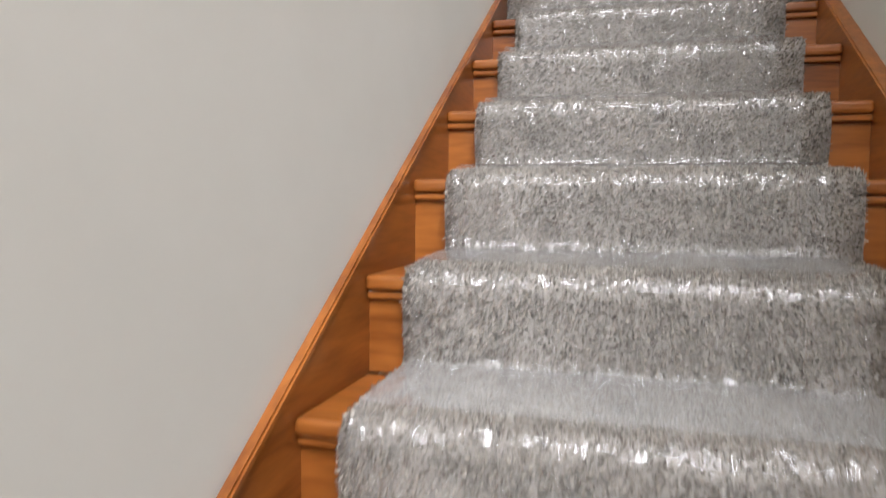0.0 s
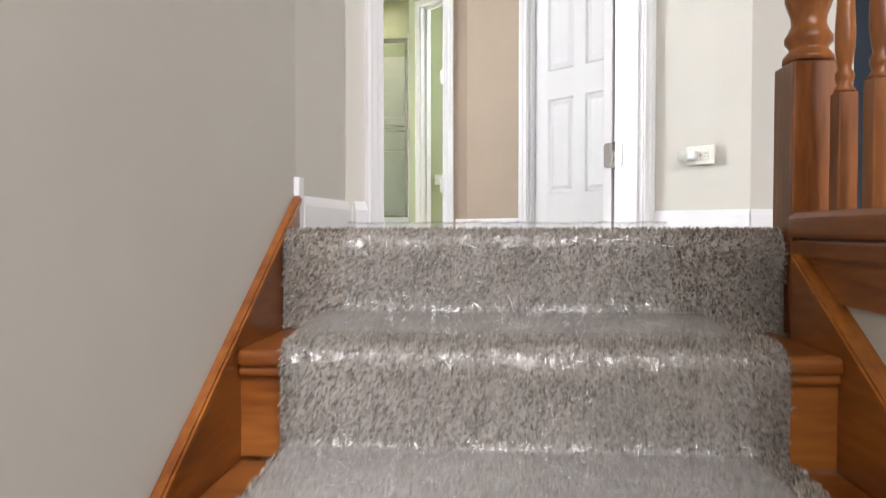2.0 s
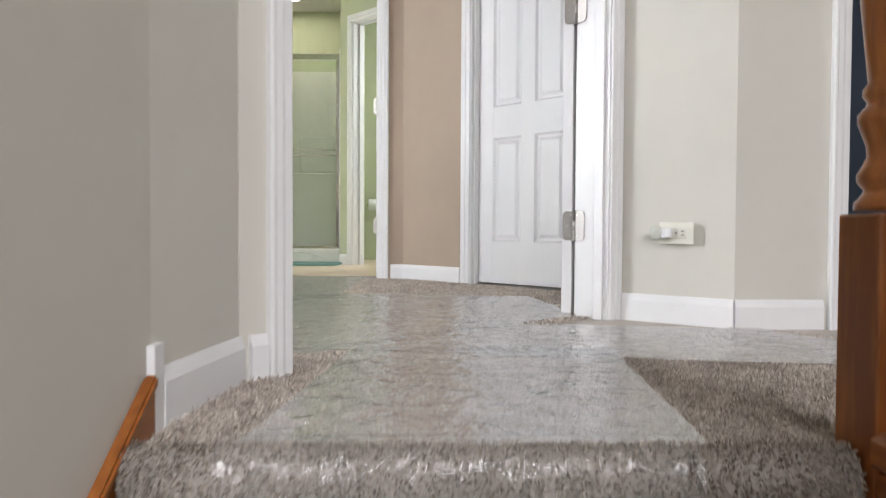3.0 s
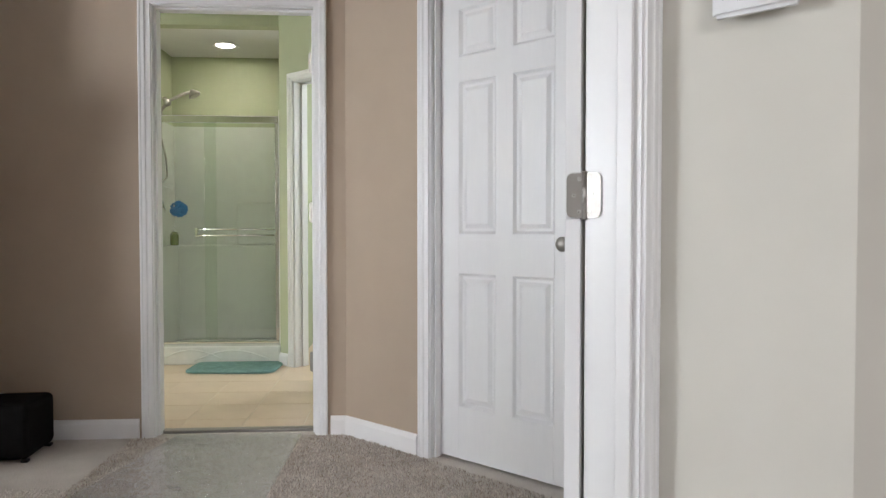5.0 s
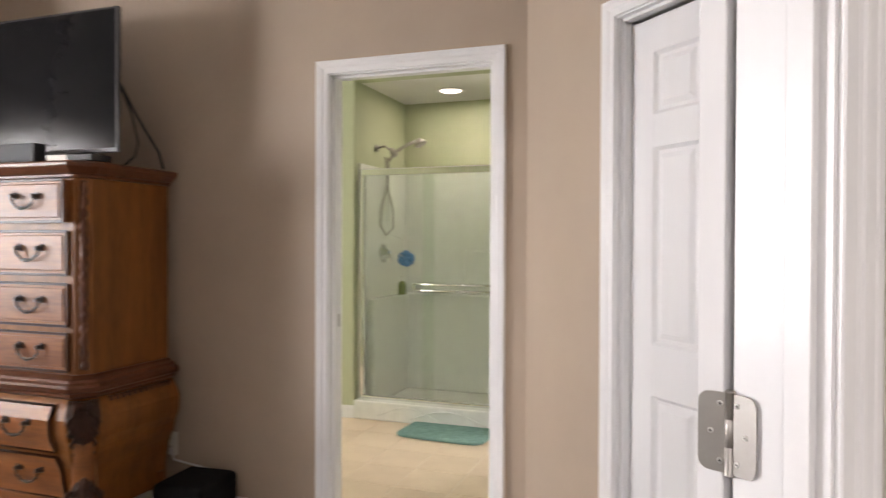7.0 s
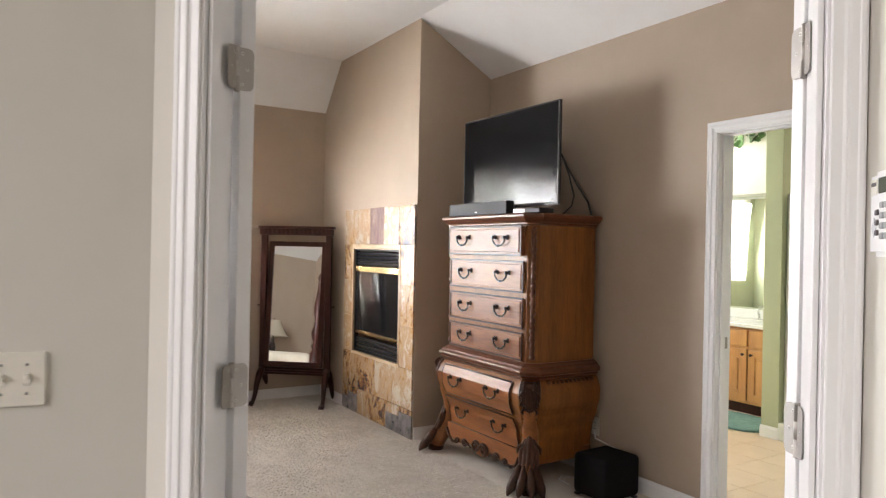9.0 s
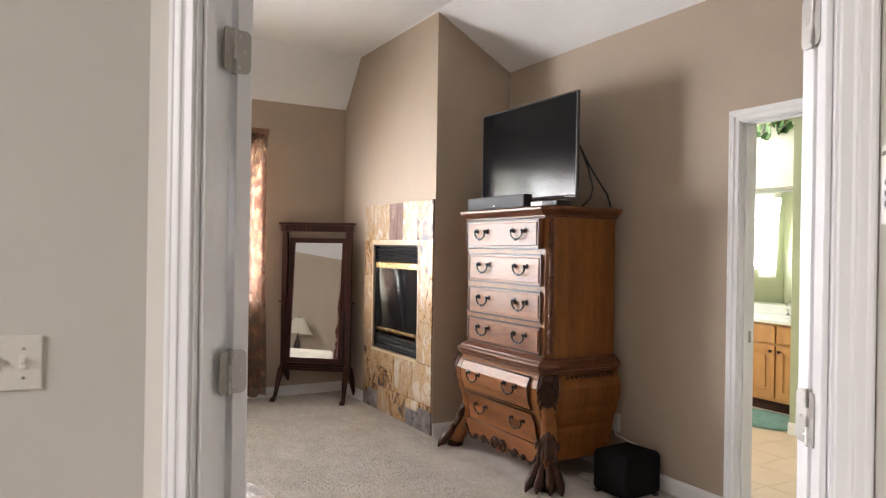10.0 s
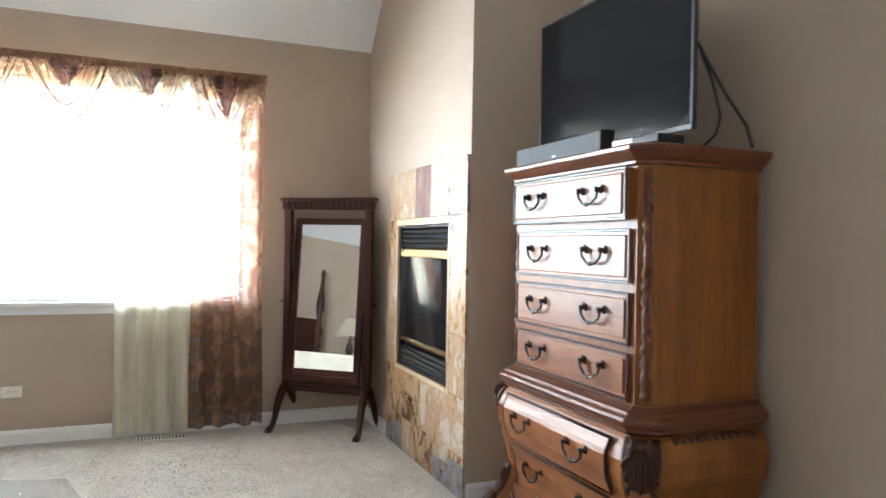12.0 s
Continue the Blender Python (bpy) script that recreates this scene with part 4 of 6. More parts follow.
        for f in (-1, 1):
            for k in range(5):
                z = 0.56 - 0.045 * k
                p = bombe(z) * 1.15 + 0.004
                w = 0.046 - 0.008 * k
                add_tube(bm, [at(p + 0.006, f * w * 0.6, z + 0.03), at(p, f * w, z + 0.012), at(p - 0.012, f * (w + 0.016), z - 0.012), at(p - 0.016, f * (w + 0.006), z - 0.026)], 0.008, 7, [0.6, 1.0, 0.9, 0.5])
        part("corner_leaf", bm, CHEST_DARK, top, "dark carved acanthus corner")
        bm = bm_new()
        for f in (-0.030, 0.030):
            add_tube(bm, [at(0.068 + 0.034 * (1 - 0.034 * k) * math.cos(0.35 * k - 2.2), f * (1 - 0.008 * k), 0.612 + 0.034 * (1 - 0.034 * k) * math.sin(0.35 * k - 2.2)) for k in range(26)], 0.010, 8, [1 - 0.02 * k for k in range(26)])
        add_tube(bm, [at(0.068, f, 0.612) for f in (-0.036, -0.027, 0.0, 0.027, 0.036)], 0.027, 14, [0.5, 0.9, 0.8, 0.9, 0.5])
        part("volute", bm, CHEST_DARK, top, "dark carved scroll")
        # curved leg down to the claw
        bm = bm_new()
        add_tube(bm, [at(p, 0, z) for z, p in ((0.52, 0.030), (0.44, 0.020), (0.36, -0.004), (0.29, -0.016), (0.22, -0.006), (0.16, 0.022), (0.11, 0.056), (0.06, 0.082), (0.02, 0.088))], 0.062, 14, [0.75, 0.8, 0.78, 0.78, 0.84, 0.95, 1.0, 0.98, 0.85])
        part("leg", bm, CHEST_WOOD_X, top)
        bm = bm_new()
        for k in range(-2, 3):
            f = k / 2
            add_tube(bm, [at(p - 0.020 * abs(f) ** 1.5, f * w, z) for z, p, w in ((0.315, 0.036, 0.010), (0.27, 0.042, 0.030), (0.22, 0.056, 0.042), (0.17, 0.080, 0.046), (0.13, 0.106, 0.044))], 0.017, 7, [0.35, 0.85, 1.0, 0.95, 0.5])
            if k:
                add_tube(bm, [at(0.040, f * 0.045, 0.265), at(0.046, f * 0.066, 0.245), at(0.050, f * 0.068, 0.215)], 0.011, 6, [0.7, 1.0, 0.5])
        part("foot_leaf", bm, CHEST_DARK, top, "dark carved leaf over the foot")
        bm = bm_new()
        for f in (-0.9, -0.32, 0.32, 0.9):
            d = (out + across * f * 0.62).normalized()
            b = c0 + out * 0.070 + across * f * 0.044
            toe = [(0.012, 0.150), (0.040, 0.112), (0.058, 0.086), (0.074, 0.070), (0.090, 0.048), (0.104, 0.036), (0.120, 0.022), (0.132, 0.004)]
            add_tube(bm, [b + d * p + Vector((0, 0, z)) for p, z in toe], 0.029, 10, [0.5, 0.85, 1.0, 0.92, 1.02, 0.85, 0.55, 0.15])
        add_tube(bm, [at(0.088, 0, 0.055), at(0.090, 0, 0.028), at(0.090, 0, 0.0)], 0.062, 14, [0.8, 0.95, 0.9])
        part("claw_foot", bm, CHEST_DARK, top, "dark carved claw foot")
        bm = bm_new()
        add_tube(bm, [(s * 0.44, 0.215, 0.2), (s * 0.445, 0.215, 0.1), (s * 0.46, 0.212, 0.0)], 0.035, 10, [1, 0.9, 0.7])
        part("leg", bm, CHEST_WOOD, top)
        # carved strip on the canted corner of the upper case
        bm = bm_new()
        add_tube(bm, [(s * (0.4475 + 0.002 * math.sin(k * 1.3)), -0.219 - 0.002 * math.cos(k * 1.3), 0.757 + k * 0.0088) for k in range(90)], 0.015, 8, [1.0 + 0.22 * math.sin(k * 1.05) for k in range(90)])
        part("carved_strip", bm, CHEST_MOULD, top)
    return top


build_chest()

# ---- television and its companions ----
TV_GREY = plain("grey_tv_bezel", (0.10, 0.10, 0.105), 0.4)
tv = thing("television", "black flat-screen television standing on the tall chest", "television", pose(-1.037, 5.45, 1.620))
part("back_shell", box(-0.44, 0.44, 0.010, 0.05, 0.12, 0.58, 0.02, 2), BLACK, tv)
bm = box(-0.513, 0.513, -0.008, 0.012, 0.058, 0.690, 0.003, 2)
part("housing", bm, BLACK, tv)
part("screen", box(-0.500, 0.500, -0.0095, -0.0075, 0.078, 0.680), BLACK_GLOSS, tv, "glossy dark screen")
part("lower_bezel", box(-0.511, 0.511, -0.0115, -0.0075, 0.060, 0.0765, 0.001, 1), TV_GREY, tv, "grey lower bezel")
part("edge_strip", box(0.505, 0.5125, -0.0105, -0.0075, 0.078, 0.684, 0.001, 1), TV_GREY, tv)
bm = bm_new()
add_box(bm, -0.06, 0.06, -0.005, 0.03, 0.012, 0.12, 0.008, 2)
add_box(bm, -0.24, 0.24, -0.10, 0.12, 0.0, 0.012, 0.004, 2)
part("stand", bm, BLACK, tv)
bar = thing("soundbar", "slim dark grey soundbar at the front of the chest top", "soundbar", pose(-1.155, 5.315, 1.621, 0, 0, -1))
part("body", box(-0.33, 0.33, -0.032, 0.032, 0.004, 0.088, 0.008, 3), plain("soundbar_mesh", (0.055, 0.06, 0.066), 0.7), bar)
part("end_cap", box(0.326, 0.337, -0.033, 0.033, 0.003, 0.089, 0.008, 3), BLACK, bar)
part("end_cap", box(-0.337, -0.326, -0.033, 0.033, 0.003, 0.089, 0.008, 3), BLACK, bar)
part("badge", box(-0.014, 0.014, -0.0335, -0.031, 0.020, 0.028, 0.002, 1), WHITE_PLASTIC, bar, "small pale badge")
for s in (-0.2, 0.2):
    part("foot", box(s - 0.02, s + 0.02, -0.025, 0.025, 0, 0.005), BLACK, bar)
cb = thing("cable_box", "small black set-top box with a pale label", "set-top box", pose(-0.63, 5.34, 1.621, 0, 0, 4))
part("body", box(-0.115, 0.115, -0.06, 0.06, 0.003, 0.032, 0.004, 2), BLACK, cb)
part("label_panel", box(-0.112, -0.01, -0.0615, -0.0595, 0.006, 0.029), IVORY, cb, "pale printed front")
for sx in (-0.09, 0.09):
    part("foot", box(sx - 0.008, sx + 0.008, -0.04, 0.04, 0, 0.004), BLACK, cb)
for name, pts, r in (("power_cable", [(-0.56, 5.49, 1.99), (-0.53, 5.52, 1.90), (-0.51, 5.58, 1.80), (-0.49, 5.65, 1.70), (-0.49, 5.68, 1.626)], 0.006),
                     ("signal_cable", [(-0.57, 5.51, 1.97), (-0.55, 5.55, 1.86), (-0.56, 5.60, 1.74), (-0.58, 5.60, 1.68), (-0.60, 5.55, 1.627)], 0.005)):
    solid(name, tube(pts, r, 8), BLACK, "black cable hanging behind the television", "cable")
sub = thing("subwoofer", "black cloth-covered subwoofer box on the carpet", "subwoofer", pose(-0.25, 5.60, 0, 0, 0, 4))
bm = box(-0.13, 0.13, -0.135, 0.15, 0.012, 0.246, 0.03, 4)
part("cabinet", bm, surface("black_speaker_cloth", (0.005, 0.0045, 0.0045), (0.010, 0.009, 0.009), 20, 0.9, 0.001, 400.0, spec=0.12), sub)
for sx in (-0.11, 0.11):
    for sy in (-0.11, 0.12):
        part("foot", box(sx - 0.015, sx + 0.015, sy - 0.015, sy + 0.015, 0, 0.013, 0.003, 1), BLACK, sub)
wall_plate("wall_outlet", "white wall outlet beside the tall chest", on_wall((-0.565, BATH_Y, 0.305), 0), 1, "outlet")
solid("white_cable", tube([(-0.565, BATH_Y - 0.012, 0.28), (-0.50, 5.76, 0.25), (-0.30, 5.775, 0.22), (-0.34, 5.78, 0.10), (-0.42, 5.74, 0.012), (-0.55, 5.66, 0.008), (-0.62, 5.60, 0.008), (-0.58, 5.54, 0.008), (-0.48, 5.53, 0.008)], 0.005, 8), WHITE_PLASTIC, "white cable looping down to the carpet", "cable")

# ---- fireplace ----


def stone_tile():
    m, t, b = mat_new("slate_tile")
    L = t.links.new
    co = t.nodes.new("ShaderNodeTexCoord")
    info = t.nodes.new("ShaderNodeObjectInfo")
    off = t.nodes.new("ShaderNodeVectorMath")
    off.operation = "MULTIPLY_ADD"
    cmb = t.nodes.new("ShaderNodeCombineXYZ")
    for k in ("X", "Y", "Z"):
        L(info.outputs["Random"], cmb.inputs[k])
    off.inputs[1].default_value = (31.0, 17.0, 23.0)
    L(cmb.outputs[0], off.inputs[0])
    L(co.outputs["Object"], off.inputs[2])
    mp = t.nodes.new("ShaderNodeMapping")
    mp.inputs["Scale"].default_value = (1.6, 1.0, 0.8)
    L(off.outputs[0], mp.inputs["Vector"])
    n1 = node(t, "ShaderNodeTexNoise", Scale=7.0, Detail=9.0, Roughness=0.72, Distortion=0.9)
    n2 = node(t, "ShaderNodeTexNoise", Scale=26.0, Detail=6.0, Roughness=0.75, Distortion=1.6)
    L(mp.outputs[0], n1.inputs["Vector"])
    L(mp.outputs[0], n2.inputs["Vector"])
    k = t.nodes.new("ShaderNodeMath")
    k.operation = "MULTIPLY_ADD"
    L(info.outputs["Random"], k.inputs[0])
    k.inputs[1].default_value = 0.30
    c1 = t.nodes.new("ShaderNodeMath")
    c1.operation = "MULTIPLY_ADD"
    L(n1.outputs["Fac"], c1.inputs[0])
    c1.inputs[1].default_value, c1.inputs[2].default_value = 1.8, -0.63
    L(c1.outputs[0], k.inputs[2])
    k2 = t.nodes.new("ShaderNodeMath")
    k2.operation = "MULTIPLY_ADD"
    L(n2.outputs["Fac"], k2.inputs[0])
    k2.inputs[1].default_value = 0.75
    L(k.outputs[0], k2.inputs[2])
    ramp = t.nodes.new("ShaderNodeValToRGB")
    cr = ramp.color_ramp
    cr.elements[0].position, cr.elements[0].color = 0.50, (0.07, 0.05, 0.05, 1)
    cr.elements[1].position, cr.elements[1].color = 1.0, (0.56, 0.49, 0.40, 1)
    for p, c in ((0.58, (0.17, 0.09, 0.06, 1)), (0.65, (0.38, 0.20, 0.075, 1)), (0.73, (0.50, 0.32, 0.15, 1)), (0.80, (0.48, 0.39, 0.29, 1)), (0.87, (0.36, 0.19, 0.09, 1)), (0.93, (0.54, 0.42, 0.29, 1))):
        e = cr.elements.new(p)
        e.color = c
    L(k2.outputs[0], ramp.inputs["Fac"])
    L(ramp.outputs[0], b.inputs["Base Color"])
    b.inputs["Roughness"].default_value = 0.22
    bp = t.nodes.new("ShaderNodeBump")
    bp.inputs["Distance"].default_value = 0.002
    L(k2.outputs[0], bp.inputs["Height"])
    L(bp.outputs["Normal"], b.inputs["Normal"])
    return m


TILE = stone_tile()
SLATE = surface("dark_slate", (0.05, 0.045, 0.05), (0.28, 0.25, 0.25), 16.0, 0.3, 0.002, 60.0, detail=8.0)
PURPLE_STONE = surface("plum_stone", (0.16, 0.09, 0.085), (0.33, 0.22, 0.19), 9.0, 0.25, 0.001, 60.0, (2, 1, 0.5), detail=8.0)
fp = thing("fireplace", "polished multicoloured slate fireplace surround with black gas insert", "fireplace", pose(-2.40, BREAST_Y, 0))
part("grout", wall_bm(1.246, 0.004, 0.0, 1.722, [(0.168, 1.036, 0.505, 1.395)]), surface("grout", (0.42, 0.36, 0.28), (0.5, 0.43, 0.34), 30, 0.9), fp).matrix_basis = Matrix.Translation((-0.626, -0.0055, 0))


def tiles():
    x0, x1, o0, o1 = -0.626, 0.620, -0.455, 0.408
    g = 0.003
    cells = []
    for i in range(5):
        a, b = x0 + (x1 - x0) * i / 5, x0 + (x1 - x0) * (i + 1) / 5
        cells.append((a, b, 1.425, 1.722, PURPLE_STONE if i == 2 else TILE))
    for a, b in ((x0, o0), (o1, x1)):
        for z0, z1 in ((1.12, 1.425), (0.815, 1.12), (0.505, 0.815)):
            cells.append((a, b, z0, z1, TILE))
    for i in range(4):
        a, b = x0 + (x1 - x0) * i / 4, x0 + (x1 - x0) * (i + 1) / 4
        cells.append((a, b, 0.21, 0.505, TILE))
    xs = [x0, x0 + 0.11, x0 + 0.31, x0 + 0.62, x0 + 0.83, x0 + 1.04, x1]
    for i, dark in enumerate((0.11, 0.155, 0.0, 0.0, 0.13, 0.17)):
        if dark:
            cells.append((xs[i], xs[i + 1], 0.0, dark, SLATE))
        cells.append((xs[i], xs[i + 1], dark, 0.21, TILE))
    for a, b, c, d, mat in cells:
        part("tile", box(a + g / 2, b - g / 2, -0.016, -0.0045, c + g / 2, d - g / 2, 0.0015, 1), mat, fp)
    for a, b, c, d in ((o0, o1, 1.385, 1.425), (o0, o0 + 0.02, 0.52, 1.385), (o1 - 0.02, o1, 0.52, 1.385), (o0, o1, 0.495, 0.52)):
        part("trim_strip", box(a, b, -0.020, -0.004, c, d, 0.003, 2), surface("travertine_trim", (0.5, 0.36, 0.21), (0.6, 0.46, 0.30), 14, 0.3), fp)


tiles()
insert = part("insert_frame", wall_bm(0.82, 0.03, 0.522, 1.383, [(0.02, 0.80, 0.54, 1.37)]), DARK_METAL, fp, "black steel gas insert")
insert.matrix_basis = Matrix.Translation((-0.434, 0.0, 0))
for z0, n, dz in ((1.262, 4, 0.028), (0.545, 4, 0.028)):
    for i in range(n):
        bm = box(-0.412, 0.364, -0.004, 0.012, -0.011, 0.011, 0.003, 1, m=pose(0, 0.012, z0 + i * dz, 28, 0, 0))
        part("louver", bm, DARK_METAL, fp)
part("brass_strip", box(-0.412, 0.364, -0.006, 0.012, 1.195, 1.242, 0.003, 2), BRASS, fp, "polished brass strip")
part("brass_strip", box(-0.412, 0.364, -0.006, 0.012, 0.672, 0.696, 0.003, 2), BRASS, fp, "polished brass strip")
part("glass_front", box(-0.410, 0.362, 0.010, 0.016, 0.697, 1.194), SMOKED, fp, "smoked glass front")
for x in (-0.404, 0.344):
    part("glass_stile", box(x, x + 0.012, 0.002, 0.0098, 0.698, 1.193, 0.002, 1), DARK_METAL, fp)

# ---- cheval mirror ----


def build_cheval():
    top = thing("cheval_mirror", "dark mahogany cheval mirror, tilted, with fluted top rail", "standing mirror", pose(-3.315, 4.835, 0, 0, 0, 51))
    for s in (-1, 1):
        part("post", box(s * 0.298 - 0.026, s * 0.298 + 0.026, -0.022, 0.022, 0.24, 1.495, 0.005, 2), MIRROR_WOOD, top)
        for f in (-1, 1):
            bm = tube([(s * 0.298, f * 0.005, 0.30), (s * 0.302, f * 0.055, 0.255), (s * 0.306, f * 0.105, 0.17), (s * 0.31, f * 0.135, 0.08), (s * 0.314, f * 0.165, 0.03), (s * 0.316, f * 0.205, 0.012)], 0.030, 10, [1.0, 1.0, 0.8, 0.62, 0.6, 0.42])
            foot = part("leg", bm, MIRROR_WOOD, top)
            bm = bm_new()
            for k in (-1, 0, 1):
                add_tube(bm, [(s * 0.314 + k * 0.010, f * 0.165, 0.034), (s * 0.316 + k * 0.015, f * 0.195, 0.022), (s * 0.316 + k * 0.018, f * 0.215, 0.004)], 0.011, 6, [0.9, 1, 0.4])
            part("paw", bm, MIRROR_WOOD, foot)
        part("knob", tube([(s * 0.322, 0, 0.865), (s * 0.345, 0, 0.865), (s * 0.352, 0, 0.865)], 0.007, 8, [0.6, 0.8, 1.2]), BRONZE, top, "dark pivot knob")
    bm = bm_new()
    add_box(bm, -0.330, 0.330, -0.028, 0.028, 1.495, 1.553, 0.003, 2)
    part("top_rail", bm, MIRROR_WOOD, top)
    part("top_moulding", box(-0.346, 0.346, -0.042, 0.042, 1.553, 1.576, 0.006, 3), MIRROR_WOOD, top)
    for i in range(13):
        x = -0.246 + i * 0.041
        part("flute", box(x - 0.012, x + 0.012, -0.038, -0.027, 1.503, 1.548, 0.006, 3), MIRROR_WOOD, top)
    for s in (-1, 1):
        part("corner_block", box(s * 0.305 - 0.026, s * 0.305 + 0.026, -0.038, 0.03, 1.498, 1.552, 0.004, 2), MIRROR_WOOD, top)
    bm = bm_new()
    for z in (0.262, 0.284, 0.306):
        add_box(bm, -0.272, 0.272, -0.016, 0.016, z - 0.010, z + 0.010, 0.005, 2)
    part("stretcher", bm, MIRROR_WOOD, top)
    frame_m = Matrix.Translation((0, 0, 0.865)) @ Matrix.Rotation(radians(-5.5), 4, "X")
    bm = wall_bm(0.53, 0.026, -0.535, 0.575, [(0.042, 0.488, -0.493, 0.533)])
    bmesh.ops.transform(bm, matrix=frame_m @ Matrix.Translation((-0.265, -0.013, 0)), verts=bm.verts)
    fr = part("mirror_frame", bm, MIRROR_WOOD, top)
    part("mirror_glass", box(-0.224, 0.224, -0.004, 0.004, -0.494, 0.534, m=frame_m), MIRROR, fr, "clear mirror glass")
    part("back_board", box(-0.25, 0.25, 0.0135, 0.018, -0.52, 0.56, m=frame_m), MIRROR_WOOD, fr)
    return top


build_cheval()

# ---- window, blind and curtains ----
win = tagged(new("window_1"), "white wide bedroom window with closed-down blind", "window", "", "structure")
win.matrix_world = pose(WINDOW_X, 0, 0)
bm = bm_new()
for a, b, c, d in ((WY0, WY1, WZ0, WZ0 + 0.05), (WY0, WY1, WZ1 - 0.05, WZ1), (WY0, WY0 + 0.05, WZ0 + 0.05, WZ1 - 0.05), (WY1 - 0.05, WY1, WZ0 + 0.05, WZ1 - 0.05), (3.41, 3.47, WZ0 + 0.05, WZ1 - 0.05)):
    add_box(bm, -0.12, -0.075, a, b, c, d, 0.003, 1)
part("window_frame", bm, WHITE_PAINT, win)
for a, b in ((WY0 + 0.05, 3.41), (3.47, WY1 - 0.05)):
    part("meeting_rail", box(-0.115, -0.085, a, b, 1.535, 1.575, 0.003, 1), WHITE_PAINT, win)
    pane = part("pane", box(-0.101, -0.097, a, b, WZ0 + 0.05, WZ1 - 0.05), CLEAR_GLASS, win)
    pane.visible_shadow = False
part("window_sill", box(-0.075, 0.045, WY0 - 0.05, WY1 + 0.05, WZ0 - 0.025, WZ0 + 0.002, 0.005, 2), WHITE_PAINT, win)
part("sill_apron", box(0.0005, 0.014, WY0 - 0.02, WY1 + 0.02, WZ0 - 0.075, WZ0 - 0.026, 0.003, 1), WHITE_PAINT, win)
SLAT = fabric_sheer("blind_vinyl", (0.82, 0.82, 0.80), 0.15)
for i, (a, b) in enumerate(((WY0 + 0.06, 3.40), (3.48, WY1 - 0.06))):
    bl = thing("window_blind", "white slatted blind lowered over the window", "blind", pose(WINDOW_X - 0.045, (a + b) / 2, 0), "window blinds")
    w = (b - a) / 2
    part("headrail", box(-0.02, 0.02, -w, w, WZ1 - 0.045, WZ1 - 0.008, 0.003, 1), WHITE_PLASTIC, bl)
    part("bottom_rail", box(-0.012, 0.012, -w, w, WZ0 + 0.006, WZ0 + 0.022, 0.003, 1), WHITE_PLASTIC, bl)
    slat_me = finish(box(-0.011, 0.011, -w, w, -0.0006, 0.0006), "slat", SLAT)
    for k in range(59):
        s = new("slat", slat_me)
        s.parent = bl
        s.matrix_basis = pose(0, 0, WZ0 + 0.035 + k * 0.0221, 0, -5, 0)

BROWN_CLOTH = fabric_sheer("brown_damask", (0.13, 0.045, 0.030), 0.30, (0.40, 0.25, 0.17))
SWAG_CLOTH = fabric_sheer("swag_cloth", (0.24, 0.12, 0.07), 0.42, (0.50, 0.38, 0.22))
SHEER = fabric_sheer("cream_sheer", (0.86, 0.84, 0.70), 0.24, (0.88, 0.86, 0.75))
SWAG_FOLD = fabric_sheer("swag_fold_cloth", (0.20, 0.085, 0.055), 0.30, (0.42, 0.28, 0.17))


def drape_bm(y0, y1, z0, z1, folds, depth, seed, flare=0.0, x=0.06):
    bm = bm_new()
    nu, nv = folds * 14, 28
    rows = []
    for j in range(nv + 1):
        f = j / nv
        z = z1 + (z0 - z1) * f
        row = []
        for i in range(nu + 1):
            u = i / nu
            ph = u * folds * 2 * math.pi + 1.2 * noise.noise(Vector((u * 3, f * 1.5, seed)))
            s1 = math.sin(ph)
            w = depth * (0.45 + 0.6 * f) * (math.copysign(abs(s1) ** 0.7, s1) + 0.25 * math.sin(2.3 * ph + seed + 2.0 * f) + 0.8 * noise.noise(Vector((u * 4, f * 2.2, seed + 9))))
            y = y0 + (y1 - y0) * u + flare * f * (u - 0.5) + 0.012 * noise.noise(Vector((u * 6, f * 4, seed + 5)))
            row.append(bm.verts.new((WINDOW_X + x + w, y, z + (0.012 * noise.noise(Vector((u * 5, seed, 0))) if j == nv else 0))))
        rows.append(row)
    for a, b in zip(rows, rows[1:]):
        for i in range(nu):
            bm.faces.new((a[i], a[i + 1], b[i + 1], b[i])).smooth = True
    return bm


solid("sheer_curtain", drape_bm(3.525, 4.02, 0.035, 2.33, 4, 0.034, 2.0, 0.02, 0.085), SHEER, "cream sheer curtain panel hanging to the floor", "curtain", None, "window curtains")
solid("damask_curtain", drape_bm(3.985, 4.405, 0.045, 2.33, 3, 0.042, 7.0, 0.05, 0.11), BROWN_CLOTH, "brown damask curtain panel hanging to the floor", "curtain", None, "window curtains")
rod = thing("curtain_rod", "curtain rod in a shirred brown damask casing", "curtain rod")
bm = bm_new()
nseg = 260
ring = []
for i in range(nseg + 1):
    y = 2.44 + (4.432 - 2.44) * i / nseg
    w = 0.004 * math.sin(i * 2.1) + 0.004 * noise.noise(Vector((i * 0.7, 3, 1)))
    ring.append([bm.verts.new((WINDOW_X + 0.10 + (0.022 + w) * math.cos(a * math.pi / 5), y, 2.365 + (0.032 + w) * math.sin(a * math.pi / 5))) for a in range(10)])
for a, b in zip(ring, ring[1:]):
    for k in range(10):
        bm.faces.new((a[k], a[(k + 1) % 10], b[(k + 1) % 10], b[k])).smooth = True
part("rod_casing", bm, surface("damask_casing", (0.13, 0.055, 0.032), (0.30, 0.17, 0.09), 24.0, 0.8, 0.002, 140.0), rod)
